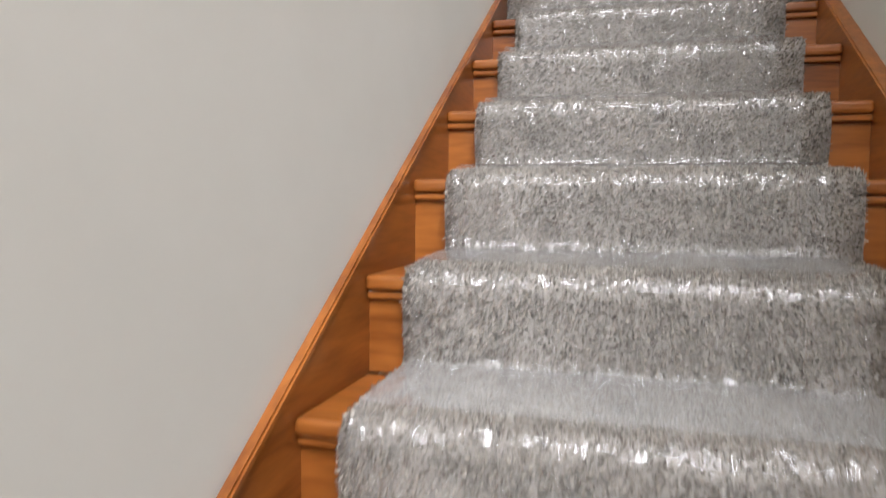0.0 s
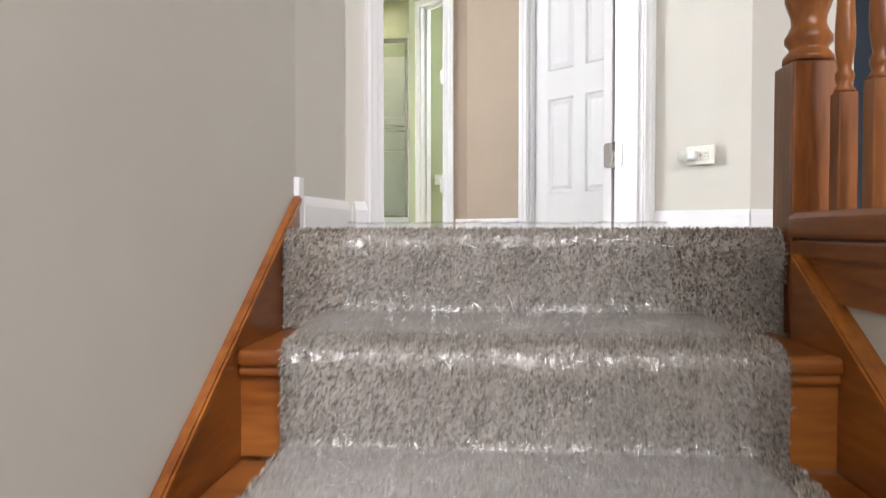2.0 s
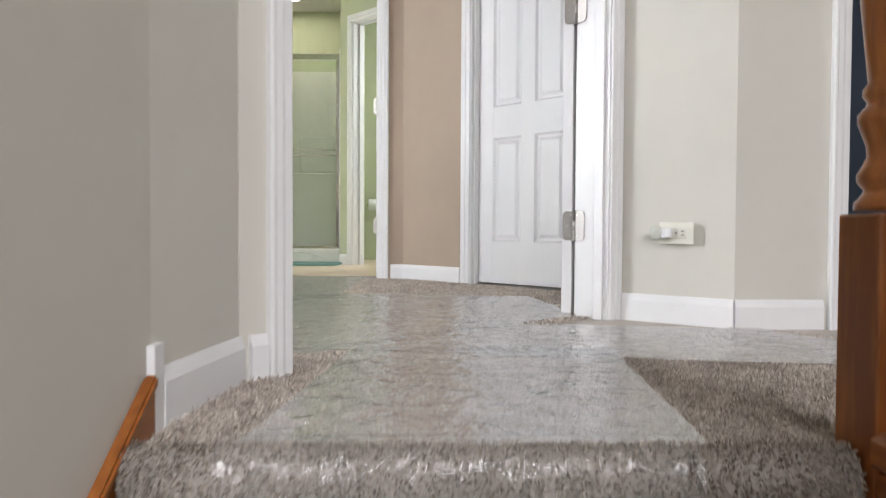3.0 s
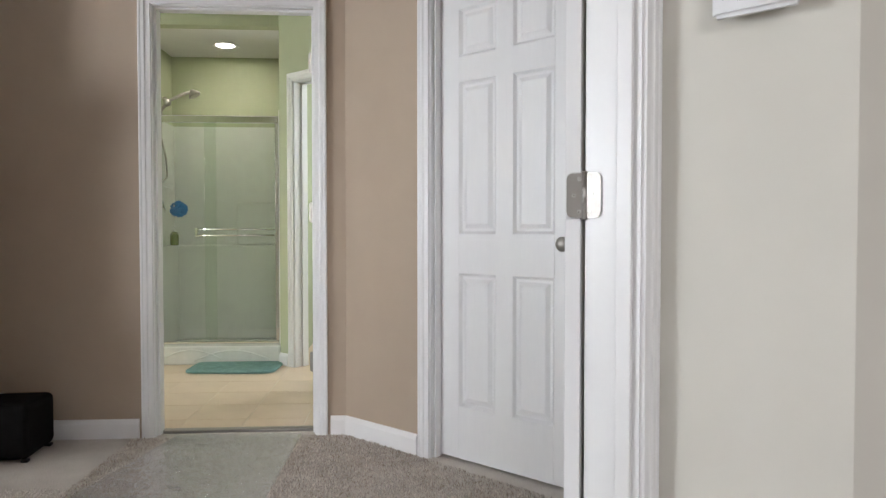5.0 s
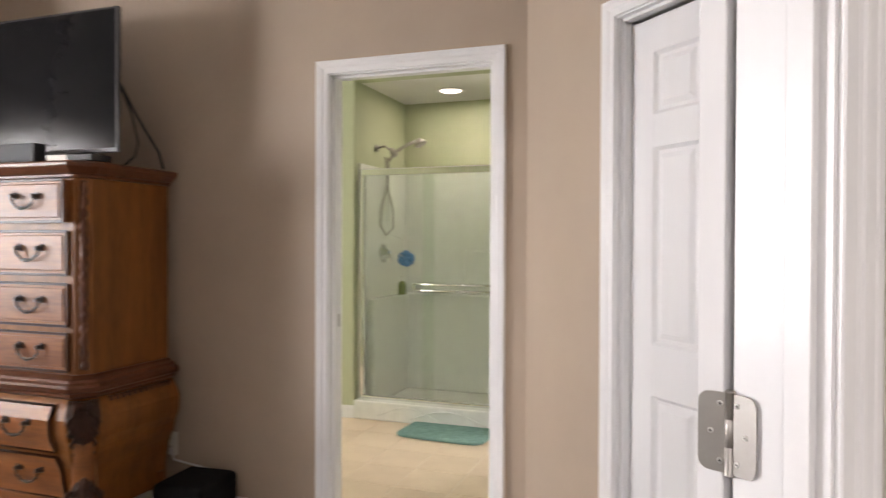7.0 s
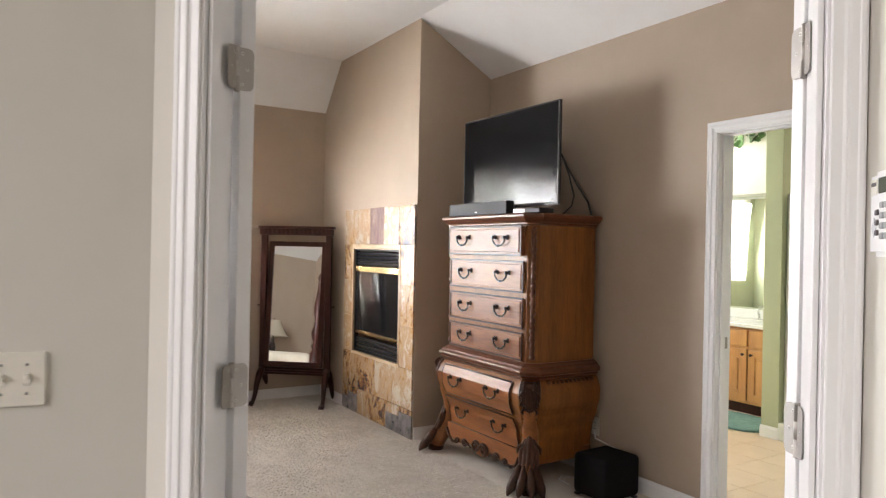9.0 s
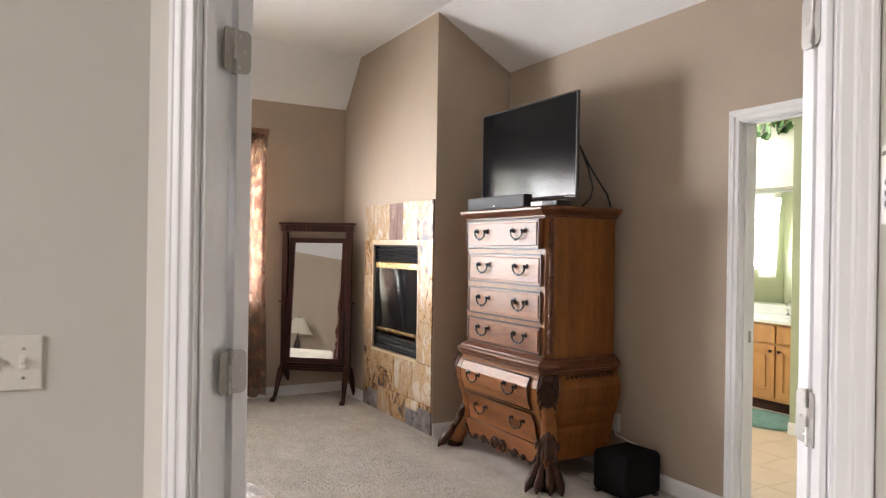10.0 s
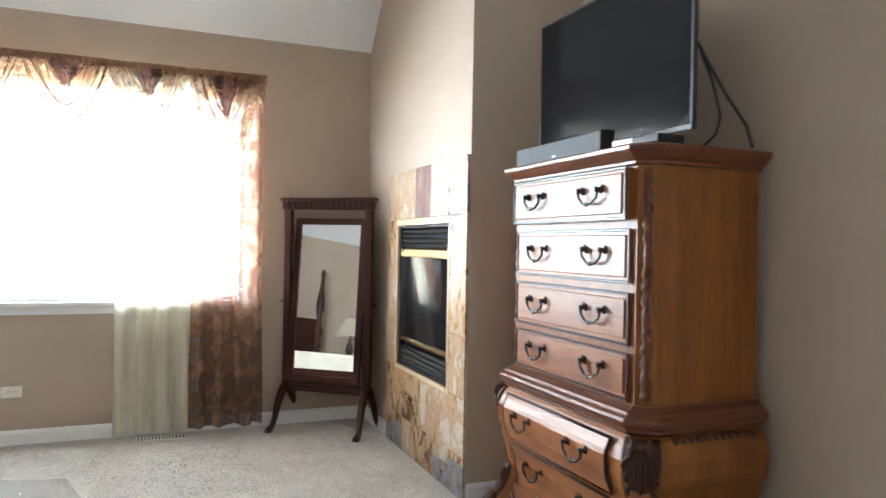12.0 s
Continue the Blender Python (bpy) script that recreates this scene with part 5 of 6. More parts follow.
for y in (2.46, 3.44, 4.41):
    part("bracket", box(WINDOW_X, WINDOW_X + 0.09, y - 0.008, y + 0.008, 2.35, 2.375, 0.002, 1), BRONZE, rod)


def build_swag(yc, w, drop, seed):
    """Sheer cloth looped between two gathers, with nested drooping folds and a bunched tail in the middle."""
    top = thing("valance_swag", "brown and gold sheer swag valance with looping folds", "valance", None, "valance swags")
    r = random.Random(seed)
    bm = bm_new()
    nu, nv = 28, 14
    rows = []
    for j in range(nv + 1):
        f = j / nv
        row = []
        for i in range(nu + 1):
            u = i / nu * 2 - 1
            z = 2.345 - f * drop * (0.22 + 0.78 * (1 - abs(u) ** 2.4)) - 0.015 * f * noise.noise(Vector((u * 3, f * 3, seed)))
            xo = WINDOW_X + 0.125 + 0.014 * math.sin(f * 30 + u * u * 6) + 0.012 * math.sin(u * 17 + f * 4) + 0.02 * f
            row.append(bm.verts.new((xo, yc + u * w * (0.5 - 0.08 * f), z)))
        rows.append(row)
    for a, b in zip(rows, rows[1:]):
        for i in range(nu):
            bm.faces.new((a[i], a[i + 1], b[i + 1], b[i])).smooth = True
    part("cloth", bm, SWAG_CLOTH, top)
    for k in range(9):
        f = (k + 1) / 9
        wide = w * (0.16 + 0.34 * f) * r.uniform(0.88, 1.06)
        deep = drop * (0.25 + 0.75 * f) * r.uniform(0.92, 1.05)
        lean = r.uniform(-0.04, 0.04)
        pts = []
        for i in range(25):
            u = i / 24 * 2 - 1
            pts.append((WINDOW_X + 0.150 + 0.010 * f + 0.006 * noise.noise(Vector((u * 3, k, seed))), yc + lean * (1 - u * u) + u * wide * (1 - 0.22 * (1 - abs(u))), 2.345 - deep * (1 - abs(u) ** 2.2) + 0.012 * noise.noise(Vector((u * 2.6, yc * 5, k)))))
        part("fold", tube(pts, r.uniform(0.0030, 0.0062), 6), SWAG_FOLD, top)
    # bunched tail
    bm = bm_new()
    n = 48
    rings = []
    for j in range(9):
        f = j / 8
        ring_ = []
        for i in range(n):
            a = 2 * math.pi * i / n
            rad = (0.012 + 0.062 * (1 - f) * (0.55 + 0.45 * math.sin(0.6 + f * 3))) * (1 + 0.28 * math.sin(7 * a + 2 * f))
            ring_.append(bm.verts.new((WINDOW_X + 0.165 + 0.35 * rad * math.cos(a), yc + rad * math.sin(a) + 0.01 * f, 2.350 - 0.45 * drop * f - 0.03 * f * math.sin(a * 3))))
        rings.append(ring_)
    for a, b in zip(rings, rings[1:]):
        for i in range(n):
            bm.faces.new((a[i], a[(i + 1) % n], b[(i + 1) % n], b[i])).smooth = True
    part("tail", bm, TAIL_CLOTH, top, "bunched plum-brown tail")
    return top


TAIL_CLOTH = fabric_sheer("swag_tail_cloth", (0.16, 0.07, 0.065), 0.30, (0.34, 0.20, 0.16))
solid("valance_ruffle", drape_bm(2.46, 4.42, 2.20, 2.345, 34, 0.009, 11.0, 0.0, 0.115), SWAG_CLOTH, "gathered sheer brown and gold ruffle under the rod", "valance")
for i, drop in enumerate((0.60, 0.42, 0.38, 0.42)):
    build_swag(4.165 - 0.465 * i, 0.48, drop, i + 1)
reg = thing("floor_register", "cream steel floor register under the window", "floor vent", pose(-3.42, 3.80, 0.0))
part("frame", wall_bm(0.30, 0.10, 0.004, 0.012, []), IVORY, reg).matrix_basis = Matrix.Translation((-0.05, -0.15, 0)) @ Matrix.Rotation(radians(90), 4, "Z") @ Matrix.Translation((0, -0.1, 0))
for k in range(14):
    part("slot", box(-0.035, 0.035, -0.135 + k * 0.0205, -0.128 + k * 0.0205, 0.011, 0.0135), BLACK, reg)
wall_plate("wall_outlet", "ivory wall outlet under the bedroom window", on_wall((WINDOW_X, 2.95, 0.325), 90), 1, "outlet").matrix_basis = on_wall((WINDOW_X, 2.95, 0.325), 90) @ Matrix.Rotation(radians(90), 4, "Y")

# ---- bed, nightstand and lamp, seen in the standing mirror ----
CREAM = surface("cream_bedding", (0.66, 0.61, 0.49), (0.74, 0.70, 0.58), 6.0, 0.9, 0.004, 40.0)
bed = thing("bed", "carved dark wood poster bed with cream bedding", "bed", pose(-1.75, 0.30, 0))
bm = box(-0.95, 0.95, -1.15, 1.05, 0.30, 0.60, 0.07, 4)
bmesh.ops.subdivide_edges(bm, edges=bm.edges[:], cuts=3, use_grid_fill=True)
for v in bm.verts:
    v.co.z += 0.015 * noise.noise(v.co * 4)
part("mattress", bm, CREAM, bed, "cream quilted bedding")
part("side_rail", box(-0.98, -0.95, -1.1, 1.05, 0.22, 0.36, 0.006, 2), MIRROR_WOOD, bed)
part("side_rail", box(0.95, 0.98, -1.1, 1.05, 0.22, 0.36, 0.006, 2), MIRROR_WOOD, bed)
part("footboard", box(-0.94, 0.94, 1.06, 1.10, 0.18, 0.40, 0.012, 3), MIRROR_WOOD, bed)
part("headboard", box(-0.94, 0.94, -1.20, -1.15, 0.18, 1.15, 0.012, 3), MIRROR_WOOD, bed)
POST = [(0.05, 0.0), (0.05, 0.16), (0.035, 0.19), (0.055, 0.26), (0.055, 0.46), (0.034, 0.50), (0.05, 0.54), (0.03, 0.58), (0.055, 0.66), (0.058, 0.70), (0.032, 0.78), (0.038, 0.80), (0.028, 0.83), (0.050, 0.95), (0.046, 1.03), (0.026, 1.17), (0.020, 1.28), (0.024, 1.31), (0.030, 1.33), (0.016, 1.37), (0.003, 1.39)]
for x, y in ((-0.98, 1.08), (0.98, 1.08), (-0.98, -1.175), (0.98, -1.175)):
    part("bed_post", lathe([(r * 1.35, z * (1.30 if y > 0 else 1.40)) for r, z in POST], 18, pose(x, y, 0)), MIRROR_WOOD, bed, "turned dark bed post")
ns = thing("nightstand", "dark wooden nightstand beside the bed", "nightstand", pose(-0.30, -0.62, 0))
part("top", box(-0.28, 0.28, -0.24, 0.24, 0.53, 0.56, 0.006, 2), MIRROR_WOOD, ns)
part("body", box(-0.25, 0.25, -0.21, 0.21, 0.10, 0.53), MIRROR_WOOD, ns)
part("drawer", box(-0.22, 0.22, 0.21, 0.225, 0.30, 0.50, 0.004, 2), MIRROR_WOOD, ns)
for x in (-0.22, 0.22):
    for y in (-0.18, 0.18):
        part("leg", box(x - 0.025, x + 0.025, y - 0.025, y + 0.025, 0, 0.10, 0.004, 1), MIRROR_WOOD, ns)
lamp = thing("table_lamp", "table lamp with a cream bell shade on a dark turned base", "table lamp", pose(-0.34, -0.60, 0.56))
part("base", lathe([(0.075, 0), (0.075, 0.015), (0.04, 0.03), (0.03, 0.06), (0.055, 0.12), (0.062, 0.17), (0.04, 0.24), (0.022, 0.29), (0.03, 0.31), (0.015, 0.33), (0.010, 0.40)], 20), BRONZE, lamp)
bm = lathe([(0.265, 0.36), (0.225, 0.40), (0.175, 0.48), (0.125, 0.57), (0.098, 0.64)], 24)
bmesh.ops.delete(bm, geom=[f for f in bm.faces if len(f.verts) > 4], context="FACES")
part("shade", bm, fabric_sheer("lamp_shade_cloth", (0.80, 0.74, 0.60), 0.02), lamp, "cream bell shade")
part("finial", lathe([(0.004, 0.40), (0.004, 0.64), (0.009, 0.66), (0.003, 0.68)], 10), BRONZE, lamp)

# ---- bathroom ----
BX0 = -3.3
structure("wall_bath_west", wall_bm(3.3, 0.12, 0, H, [(0.40, 1.30, 1.15, 2.15)]), GREEN_PAINT, "sage green bathroom wall with a window", "wall", pose(BX0, 5.7, 0, 0, 0, 90))
structure("wall_bath_north", box(BX0 - 0.1, -0.64, 8.70, 8.80, 0, H), GREEN_PAINT, "sage green bathroom wall behind the vanity")
structure("ceiling_bath", box(BX0 - 0.2, 3.2, BATH_Y + 0.09, 8.9, H, H + 0.1), CEILING_PAINT, "white bathroom ceiling", "ceiling")
structure("wall_shower_stub", box(-0.635, -0.495, 7.645, 8.70, 0, H), GREEN_PAINT, "sage green wall end beside the shower")
structure("wall_shower_header", box(-0.495, 0.585, 7.66, 7.76, 2.47, H), GREEN_PAINT, "sage green header over the shower")
structure("ceiling_shower", box(-0.495, 0.60, 7.76, 8.70, 2.47, 2.50), CEILING_PAINT, "white lowered shower ceiling", "ceiling")
structure("wall_shower_back", box(-0.6, 0.699, 8.62, 8.70, 0, H), GREEN_PAINT, "sage green shower back wall")
structure("wall_shower_side", box(0.585, 0.70, 7.66, 8.62, 0, H), GREEN_PAINT, "sage green shower side wall")
baseboard((-0.64, 7.645), (-0.49, 7.645))
# slanting wall with the doorway of the small toilet room
WCD = Vector((0.72, -0.694))
w0 = WC_P
w1 = WC_P + WCD * 2.2
wall("wall_wc", tuple(w0), tuple(w1), T, GREEN_PAINT, "sage green slanting wall with a doorway", 0, H, [(0.16, 0.86, 0, 2.045)])
door_set("door_frame_5", tuple(w0 + WCD * 0.16), tuple(w0 + WCD * 0.86), 0.70, 2.045, T, "white toilet room door frame", True, 0.06)
baseboard(tuple(w0), tuple(w0 + WCD * (0.16 - 0.063)))
structure("wall_wc_north", box(0.70, 3.1, 8.60, 8.72, 0, H), GREEN_PAINT, "sage green toilet room wall")
structure("wall_wc_east", wall_bm(3.4, 0.12, 0, H, []), GREEN_PAINT, "sage green toilet room side wall", "wall", pose(2.9, 8.9, 0, 0, 0, -90))
tp = thing("toilet_paper", "white toilet paper roll on a wall holder", "toilet paper", pose(0.80, 8.60, 0.55))
bm = lathe([(0.02, -0.05), (0.052, -0.05), (0.055, -0.046), (0.055, 0.046), (0.052, 0.05), (0.02, 0.05)], 24, pose(0, -0.075, 0, 0, 90, 0))
part("roll", bm, WHITE_PLASTIC, tp)
part("holder", tube([(-0.07, 0, 0), (-0.07, -0.075, 0), (0.07, -0.075, 0), (0.07, 0, 0)], 0.007, 8), CHROME, tp, "chrome holder")

# shower
shower = thing("shower_stall", "white shower stall with framed sliding glass doors", "shower")
ACRYLIC = plain("white_acrylic", (0.78, 0.79, 0.76), 0.18)
SX_L, SX_R = -0.488, 0.580
part("curb", box(SX_L, SX_R, 7.625, 7.785, 0.0, 0.135, 0.012, 3), ACRYLIC, shower)
part("pan", box(SX_L, SX_R, 7.785, 8.61, 0.0, 0.05), ACRYLIC, shower)
bm = bm_new()
add_box(bm, SX_L, SX_R, 8.585, 8.618, 0.05, 1.87, 0.004, 2)
add_box(bm, SX_L + 0.02, SX_R - 0.02, 8.505, 8.586, 0.05, 0.86, 0.02, 3)
add_box(bm, SX_L + 0.55, SX_R - 0.02, 8.525, 8.586, 0.86, 1.22, 0.02, 3)
part("back_panel", bm, ACRYLIC, shower)
bm = bm_new()
add_box(bm, SX_L, SX_L + 0.02, 7.70, 8.60, 0.05, 1.87, 0.004, 2)
add_box(bm, SX_L + 0.02, SX_L + 0.075, 7.82, 8.52, 0.05, 0.86, 0.02, 3)
part("side_panel", bm, ACRYLIC, shower)
part("side_panel", box(SX_R - 0.02, SX_R, 7.70, 8.60, 0.05, 1.87, 0.004, 2), ACRYLIC, shower)
part("arc_moulding", tube([(SX_L + 0.2 + 0.45 * k / 10, 7.622, 0.04 + 0.07 * math.sin(math.pi * k / 10)) for k in range(11)], 0.005, 6), ACRYLIC, shower)
part("arc_moulding", tube([(SX_L + 0.45 + 0.55 * k / 10, 7.622, 0.03 + 0.075 * math.sin(math.pi * k / 10)) for k in range(11)], 0.005, 6), ACRYLIC, shower)
bm = bm_new()
add_box(bm, SX_L + 0.02, SX_R - 0.02, 7.695, 7.745, 1.775, 1.825, 0.006, 2)
part("top_rail", bm, CHROME, shower, "polished aluminium rail")
part("bottom_track", box(SX_L + 0.02, SX_R - 0.02, 7.70, 7.745, 0.133, 0.158, 0.004, 2), CHROME, shower)
for x in (SX_L + 0.02, SX_R - 0.045):
    part("side_jamb", box(x, x + 0.025, 7.70, 7.74, 0.158, 1.775, 0.003, 1), CHROME, shower)
for a, b, y in ((SX_L + 0.045, 0.10, 7.731), (0.02, SX_R - 0.046, 7.709)):
    g = part("glass_door", box(a, b, y - 0.003, y + 0.003, 0.165, 1.775), CLEAR_GLASS, shower, "clear glass sliding door")
    g.visible_shadow = False
for z in (0.945, 0.99):
    part("towel_bar", tube([(-0.03, 7.706, z), (-0.03, 7.670, z), (SX_R - 0.06, 7.670, z), (SX_R - 0.06, 7.706, z)], 0.007, 8), CHROME, shower)
part("towel_bar_post", box(-0.04, -0.02, 7.664, 7.676, 0.935, 1.0, 0.003, 1), CHROME, shower)
part("door_pull", box(SX_L + 0.05, SX_L + 0.062, 7.722, 7.728, 0.95, 1.05, 0.002, 1), CHROME, shower)
sh = thing("hand_shower_set", "nickel shower arm with hand shower and hose", "shower head", pose(0, 0, 0))
WX = SX_L + 0.005
part("flange", lathe([(0.03, 0), (0.028, 0.008), (0.012, 0.012)], 16, pose(WX - 0.004, 8.02, 2.02, 0, 90, 0)), NICKEL, sh)
part("arm", tube([(WX, 8.02, 2.02), (WX + 0.06, 8.03, 2.035), (WX + 0.11, 8.04, 2.0)], 0.010, 8), NICKEL, sh)
part("hand_shower", tube([(WX + 0.09, 8.04, 1.92), (WX + 0.14, 8.08, 2.0), (WX + 0.22, 8.14, 2.06), (WX + 0.27, 8.17, 2.085)], 0.013, 10), NICKEL, sh)
part("spray_head", lathe([(0.016, -0.02), (0.03, 0.0), (0.048, 0.02), (0.05, 0.03), (0.044, 0.036)], 20, pose(WX + 0.29, 8.18, 2.085, 0, 150, 0)), NICKEL, sh)
part("holder", lathe([(0.018, -0.03), (0.024, 0.0), (0.03, 0.03), (0.02, 0.04)], 14, pose(WX + 0.12, 8.05, 1.99, 0, 150, 0)), NICKEL, sh)
part("hose", tube([(WX + 0.09, 8.04, 1.93), (WX + 0.085, 8.04, 1.75), (WX + 0.04, 8.02, 1.55), (WX + 0.03, 8.02, 1.42), (WX + 0.075, 8.03, 1.34), (WX + 0.125, 8.05, 1.40), (WX + 0.12, 8.05, 1.54), (WX + 0.085, 8.04, 1.70), (WX + 0.07, 8.03, 1.95)], 0.008, 8), NICKEL, sh)
valve = thing("shower_valve", "chrome lever valve on the shower wall", "faucet", pose(SX_L + 0.021, 8.10, 1.20))
part("escutcheon", lathe([(0.075, 0), (0.073, 0.008), (0.04, 0.02), (0.03, 0.05), (0.02, 0.055)], 24, pose(0, 0, 0, 0, 90, 0)), CHROME, valve)
part("lever", tube([(0.045, 0, 0), (0.06, 0.0, -0.02), (0.075, 0.01, -0.08)], 0.012, 8, [1, 0.9, 0.6]), CHROME, valve)
loo = bm_new()
rnd = random.Random(4)
for i in range(70):
    a, b = rnd.uniform(0, 6.28), rnd.uniform(-1, 1)
    d = Vector((math.cos(a) * math.sqrt(1 - b * b), math.sin(a) * math.sqrt(1 - b * b), b))
    add_tube(loo, [d * 0.02, d * 0.045 + d.orthogonal() * 0.01, d * 0.066, d * 0.05 - d.orthogonal() * 0.014], 0.010, 5, [1, 1.1, 0.8, 0.6])
lf = thing("bath_pouf", "bright blue mesh bath pouf hanging in the shower", "bath sponge", pose(-0.34, 8.27, 1.155))
part("mesh_ball", loo, plain("blue_mesh", (0.02, 0.22, 0.62), 0.6), lf)
part("cord", tube([(0, 0, 0.05), (-0.04, 0.0, 0.16), (-0.125, -0.0, 0.19)], 0.002, 5), WHITE_PLASTIC, lf)
sb = thing("soap_bottle", "olive green pump bottle on the shower ledge", "soap bottle", pose(-0.385, 8.30, 0.861))
part("body", lathe([(0.030, 0), (0.033, 0.01), (0.033, 0.085), (0.02, 0.105), (0.012, 0.11)], 18), plain("green_bottle", (0.20, 0.24, 0.07), 0.25), sb)
part("pump", lathe([(0.013, 0.108), (0.013, 0.125), (0.005, 0.128), (0.005, 0.145), (0.016, 0.15), (0.014, 0.156)], 14), WHITE_PLASTIC, sb)
dl = thing("downlight", "round recessed ceiling light over the shower, lit", "ceiling light", pose(0.06, 8.2, 2.47))
part("trim_ring", lathe([(0.080, -0.001), (0.105, -0.003), (0.108, -0.008), (0.095, -0.010), (0.080, -0.006)], 28), WHITE_PLASTIC, dl)
part("lens", lathe([(0.081, -0.004), (0.06, -0.012), (0.002, -0.014)], 24), glowing("lamp_lens", (1.0, 0.93, 0.80), 14.0), dl, "glowing lens")
spot = bpy.data.lights.new("downlight_lamp", "AREA")
spot.shape, spot.size, spot.energy, spot.color = "DISK", 0.12, 6.5, (1.0, 0.93, 0.80)
so = new("downlight_lamp", spot)
so.matrix_world = pose(0.06, 8.2, 2.455)

# mats


def mat_bm(w, d, h, r, seed):
    bm = bm_new()
    n = 40
    rings = []
    for f, z in ((1.0, 0.0), (1.0, h * 0.7), (0.97, h), (0.5, h * 1.05), (0.02, h * 1.05)):
        ring_ = []
        for i in range(n):
            a = 2 * math.pi * i / n
            c, s = math.cos(a), math.sin(a)
            p = r
            x = w / 2 * math.copysign(abs(c) ** p, c)
            y = d / 2 * math.copysign(abs(s) ** p, s)
            k = 1 + 0.012 * noise.noise(Vector((c * 2, s * 2, seed)))
            ring_.append(bm.verts.new((x * f * k, y * f * k, z)))
        rings.append(ring_)
    for a, b in zip(rings, rings[1:]):
        for i in range(n):
            bm.faces.new((a[i], a[(i + 1) % n], b[(i + 1) % n], b[i])).smooth = True
    bm.faces.new(rings[-1])
    return bm


TEAL = surface("teal_chenille", (0.13, 0.24, 0.22), (0.22, 0.36, 0.33), 30.0, 0.95, 0.006, 220.0, spec=0.1)
solid("bath_mat", mat_bm(0.62, 0.40, 0.018, 0.35, 1.0), TEAL, "teal chenille bath mat in front of the shower", "bath mat", pose(0.29, 7.47, 0.004, 0, 0, -4))
solid("round_rug", mat_bm(0.75, 0.55, 0.018, 0.8, 4.0), TEAL, "teal oval rug in front of the vanity", "bath mat", pose(-1.02, 7.85, 0.004))

# vanity
van = thing("vanity_cabinet", "honey oak vanity cabinet with raised panel doors", "vanity", pose(-1.55, 8.14, 0))
part("body", box(-0.9, 0.9, 0.02, 0.545, 0.10, 0.765), VANITY_WOOD, van)
part("toe_kick", box(-0.9, 0.9, 0.09, 0.54, 0, 0.10), MIRROR_WOOD, van)
for k in range(4):
    x0 = -0.88 + k * 0.445
    dr = part("drawer", box(x0, x0 + 0.425, 0.0, 0.021, 0.60, 0.745, 0.005, 2), VANITY_WOOD, van)
    part("knob", lathe([(0.008, 0), (0.007, 0.012), (0.014, 0.02), (0.010, 0.026)], 12, pose(x0 + 0.21, 0, 0.672, 90, 0, 0)), BRONZE, dr)
    bm = wall_bm(0.425, 0.021, 0.13, 0.575, [(0.06, 0.365, 0.19, 0.515)])
    bmesh.ops.translate(bm, vec=(x0, 0, 0), verts=bm.verts)
    add_box(bm, x0 + 0.06, x0 + 0.365, 0.010, 0.02, 0.19, 0.515)
    add_box(bm, x0 + 0.085, x0 + 0.34, 0.002, 0.012, 0.215, 0.49, 0.006, 2)
    dr = part("door", bm, VANITY_WOOD, van)
    part("knob", lathe([(0.008, 0), (0.007, 0.012), (0.014, 0.02), (0.010, 0.026)], 12, pose(x0 + (0.03 if k % 2 else 0.395), 0, 0.53, 90, 0, 0)), BRONZE, dr)
vt = thing("washstand_counter", "white cultured marble vanity top with backsplash", "countertop", pose(-1.55, 8.14, 0.766))
part("slab", box(-0.913, 0.913, -0.025, 0.555, 0, 0.032, 0.008, 3), ACRYLIC, vt)
part("backsplash", box(-0.913, 0.913, 0.535, 0.555, 0.032, 0.12, 0.004, 2), ACRYLIC, vt)
fc = thing("faucet", "chrome centre-set faucet on the vanity top", "faucet", pose(-1.22, 8.56, 0.799))
part("base", box(-0.08, 0.08, -0.025, 0.025, 0, 0.015, 0.006, 2), CHROME, fc)
part("spout", tube([(0, 0, 0.01), (0, 0, 0.09), (0, -0.04, 0.13), (0, -0.10, 0.12), (0, -0.11, 0.09)], 0.011, 10), CHROME, fc)
for s in (-1, 1):
    part("handle", tube([(s * 0.06, 0, 0.012), (s * 0.06, 0, 0.05), (s * 0.075, -0.01, 0.075)], 0.010, 8), CHROME, fc)
solid("vanity_mirror", box(-2.45, -0.66, 8.690, 8.698, 0.90, 1.955, 0.001, 1), MIRROR, "frameless wall mirror above the vanity", "mirror")
structure("wall_soffit", box(BX0, -0.637, 8.42, 8.70, 1.96, 2.52), surface("pale_soffit_paint", (0.70, 0.72, 0.64), (0.74, 0.76, 0.68), 3, 0.7, 0.0004, 200), "pale painted soffit above the vanity mirror")
vl = thing("vanity_light", "lit round ceiling light above the vanity", "ceiling light", pose(-1.62, 8.18, 2.719))
part("globe", lathe([(0.01, -0.10), (0.06, -0.09), (0.09, -0.06), (0.10, -0.02), (0.09, 0.0)], 24), glowing("globe_glow", (1.0, 0.95, 0.85), 9.0), vl, "glowing globe")
vld = bpy.data.lights.new("vanity_lamp", "POINT")
vld.energy, vld.shadow_soft_size, vld.color = 15.0, 0.08, (1.0, 0.94, 0.84)
vlo = new("vanity_lamp", vld)
vlo.matrix_world = pose(-1.62, 8.10, 2.50)
IVY = surface("ivy_leaf", (0.025, 0.085, 0.02), (0.06, 0.16, 0.04), 9.0, 0.45, per_object=0.3)
ivy = thing("ivy_plant", "trailing green ivy on the soffit ledge", "plant", pose(-1.36, 8.50, 2.52))
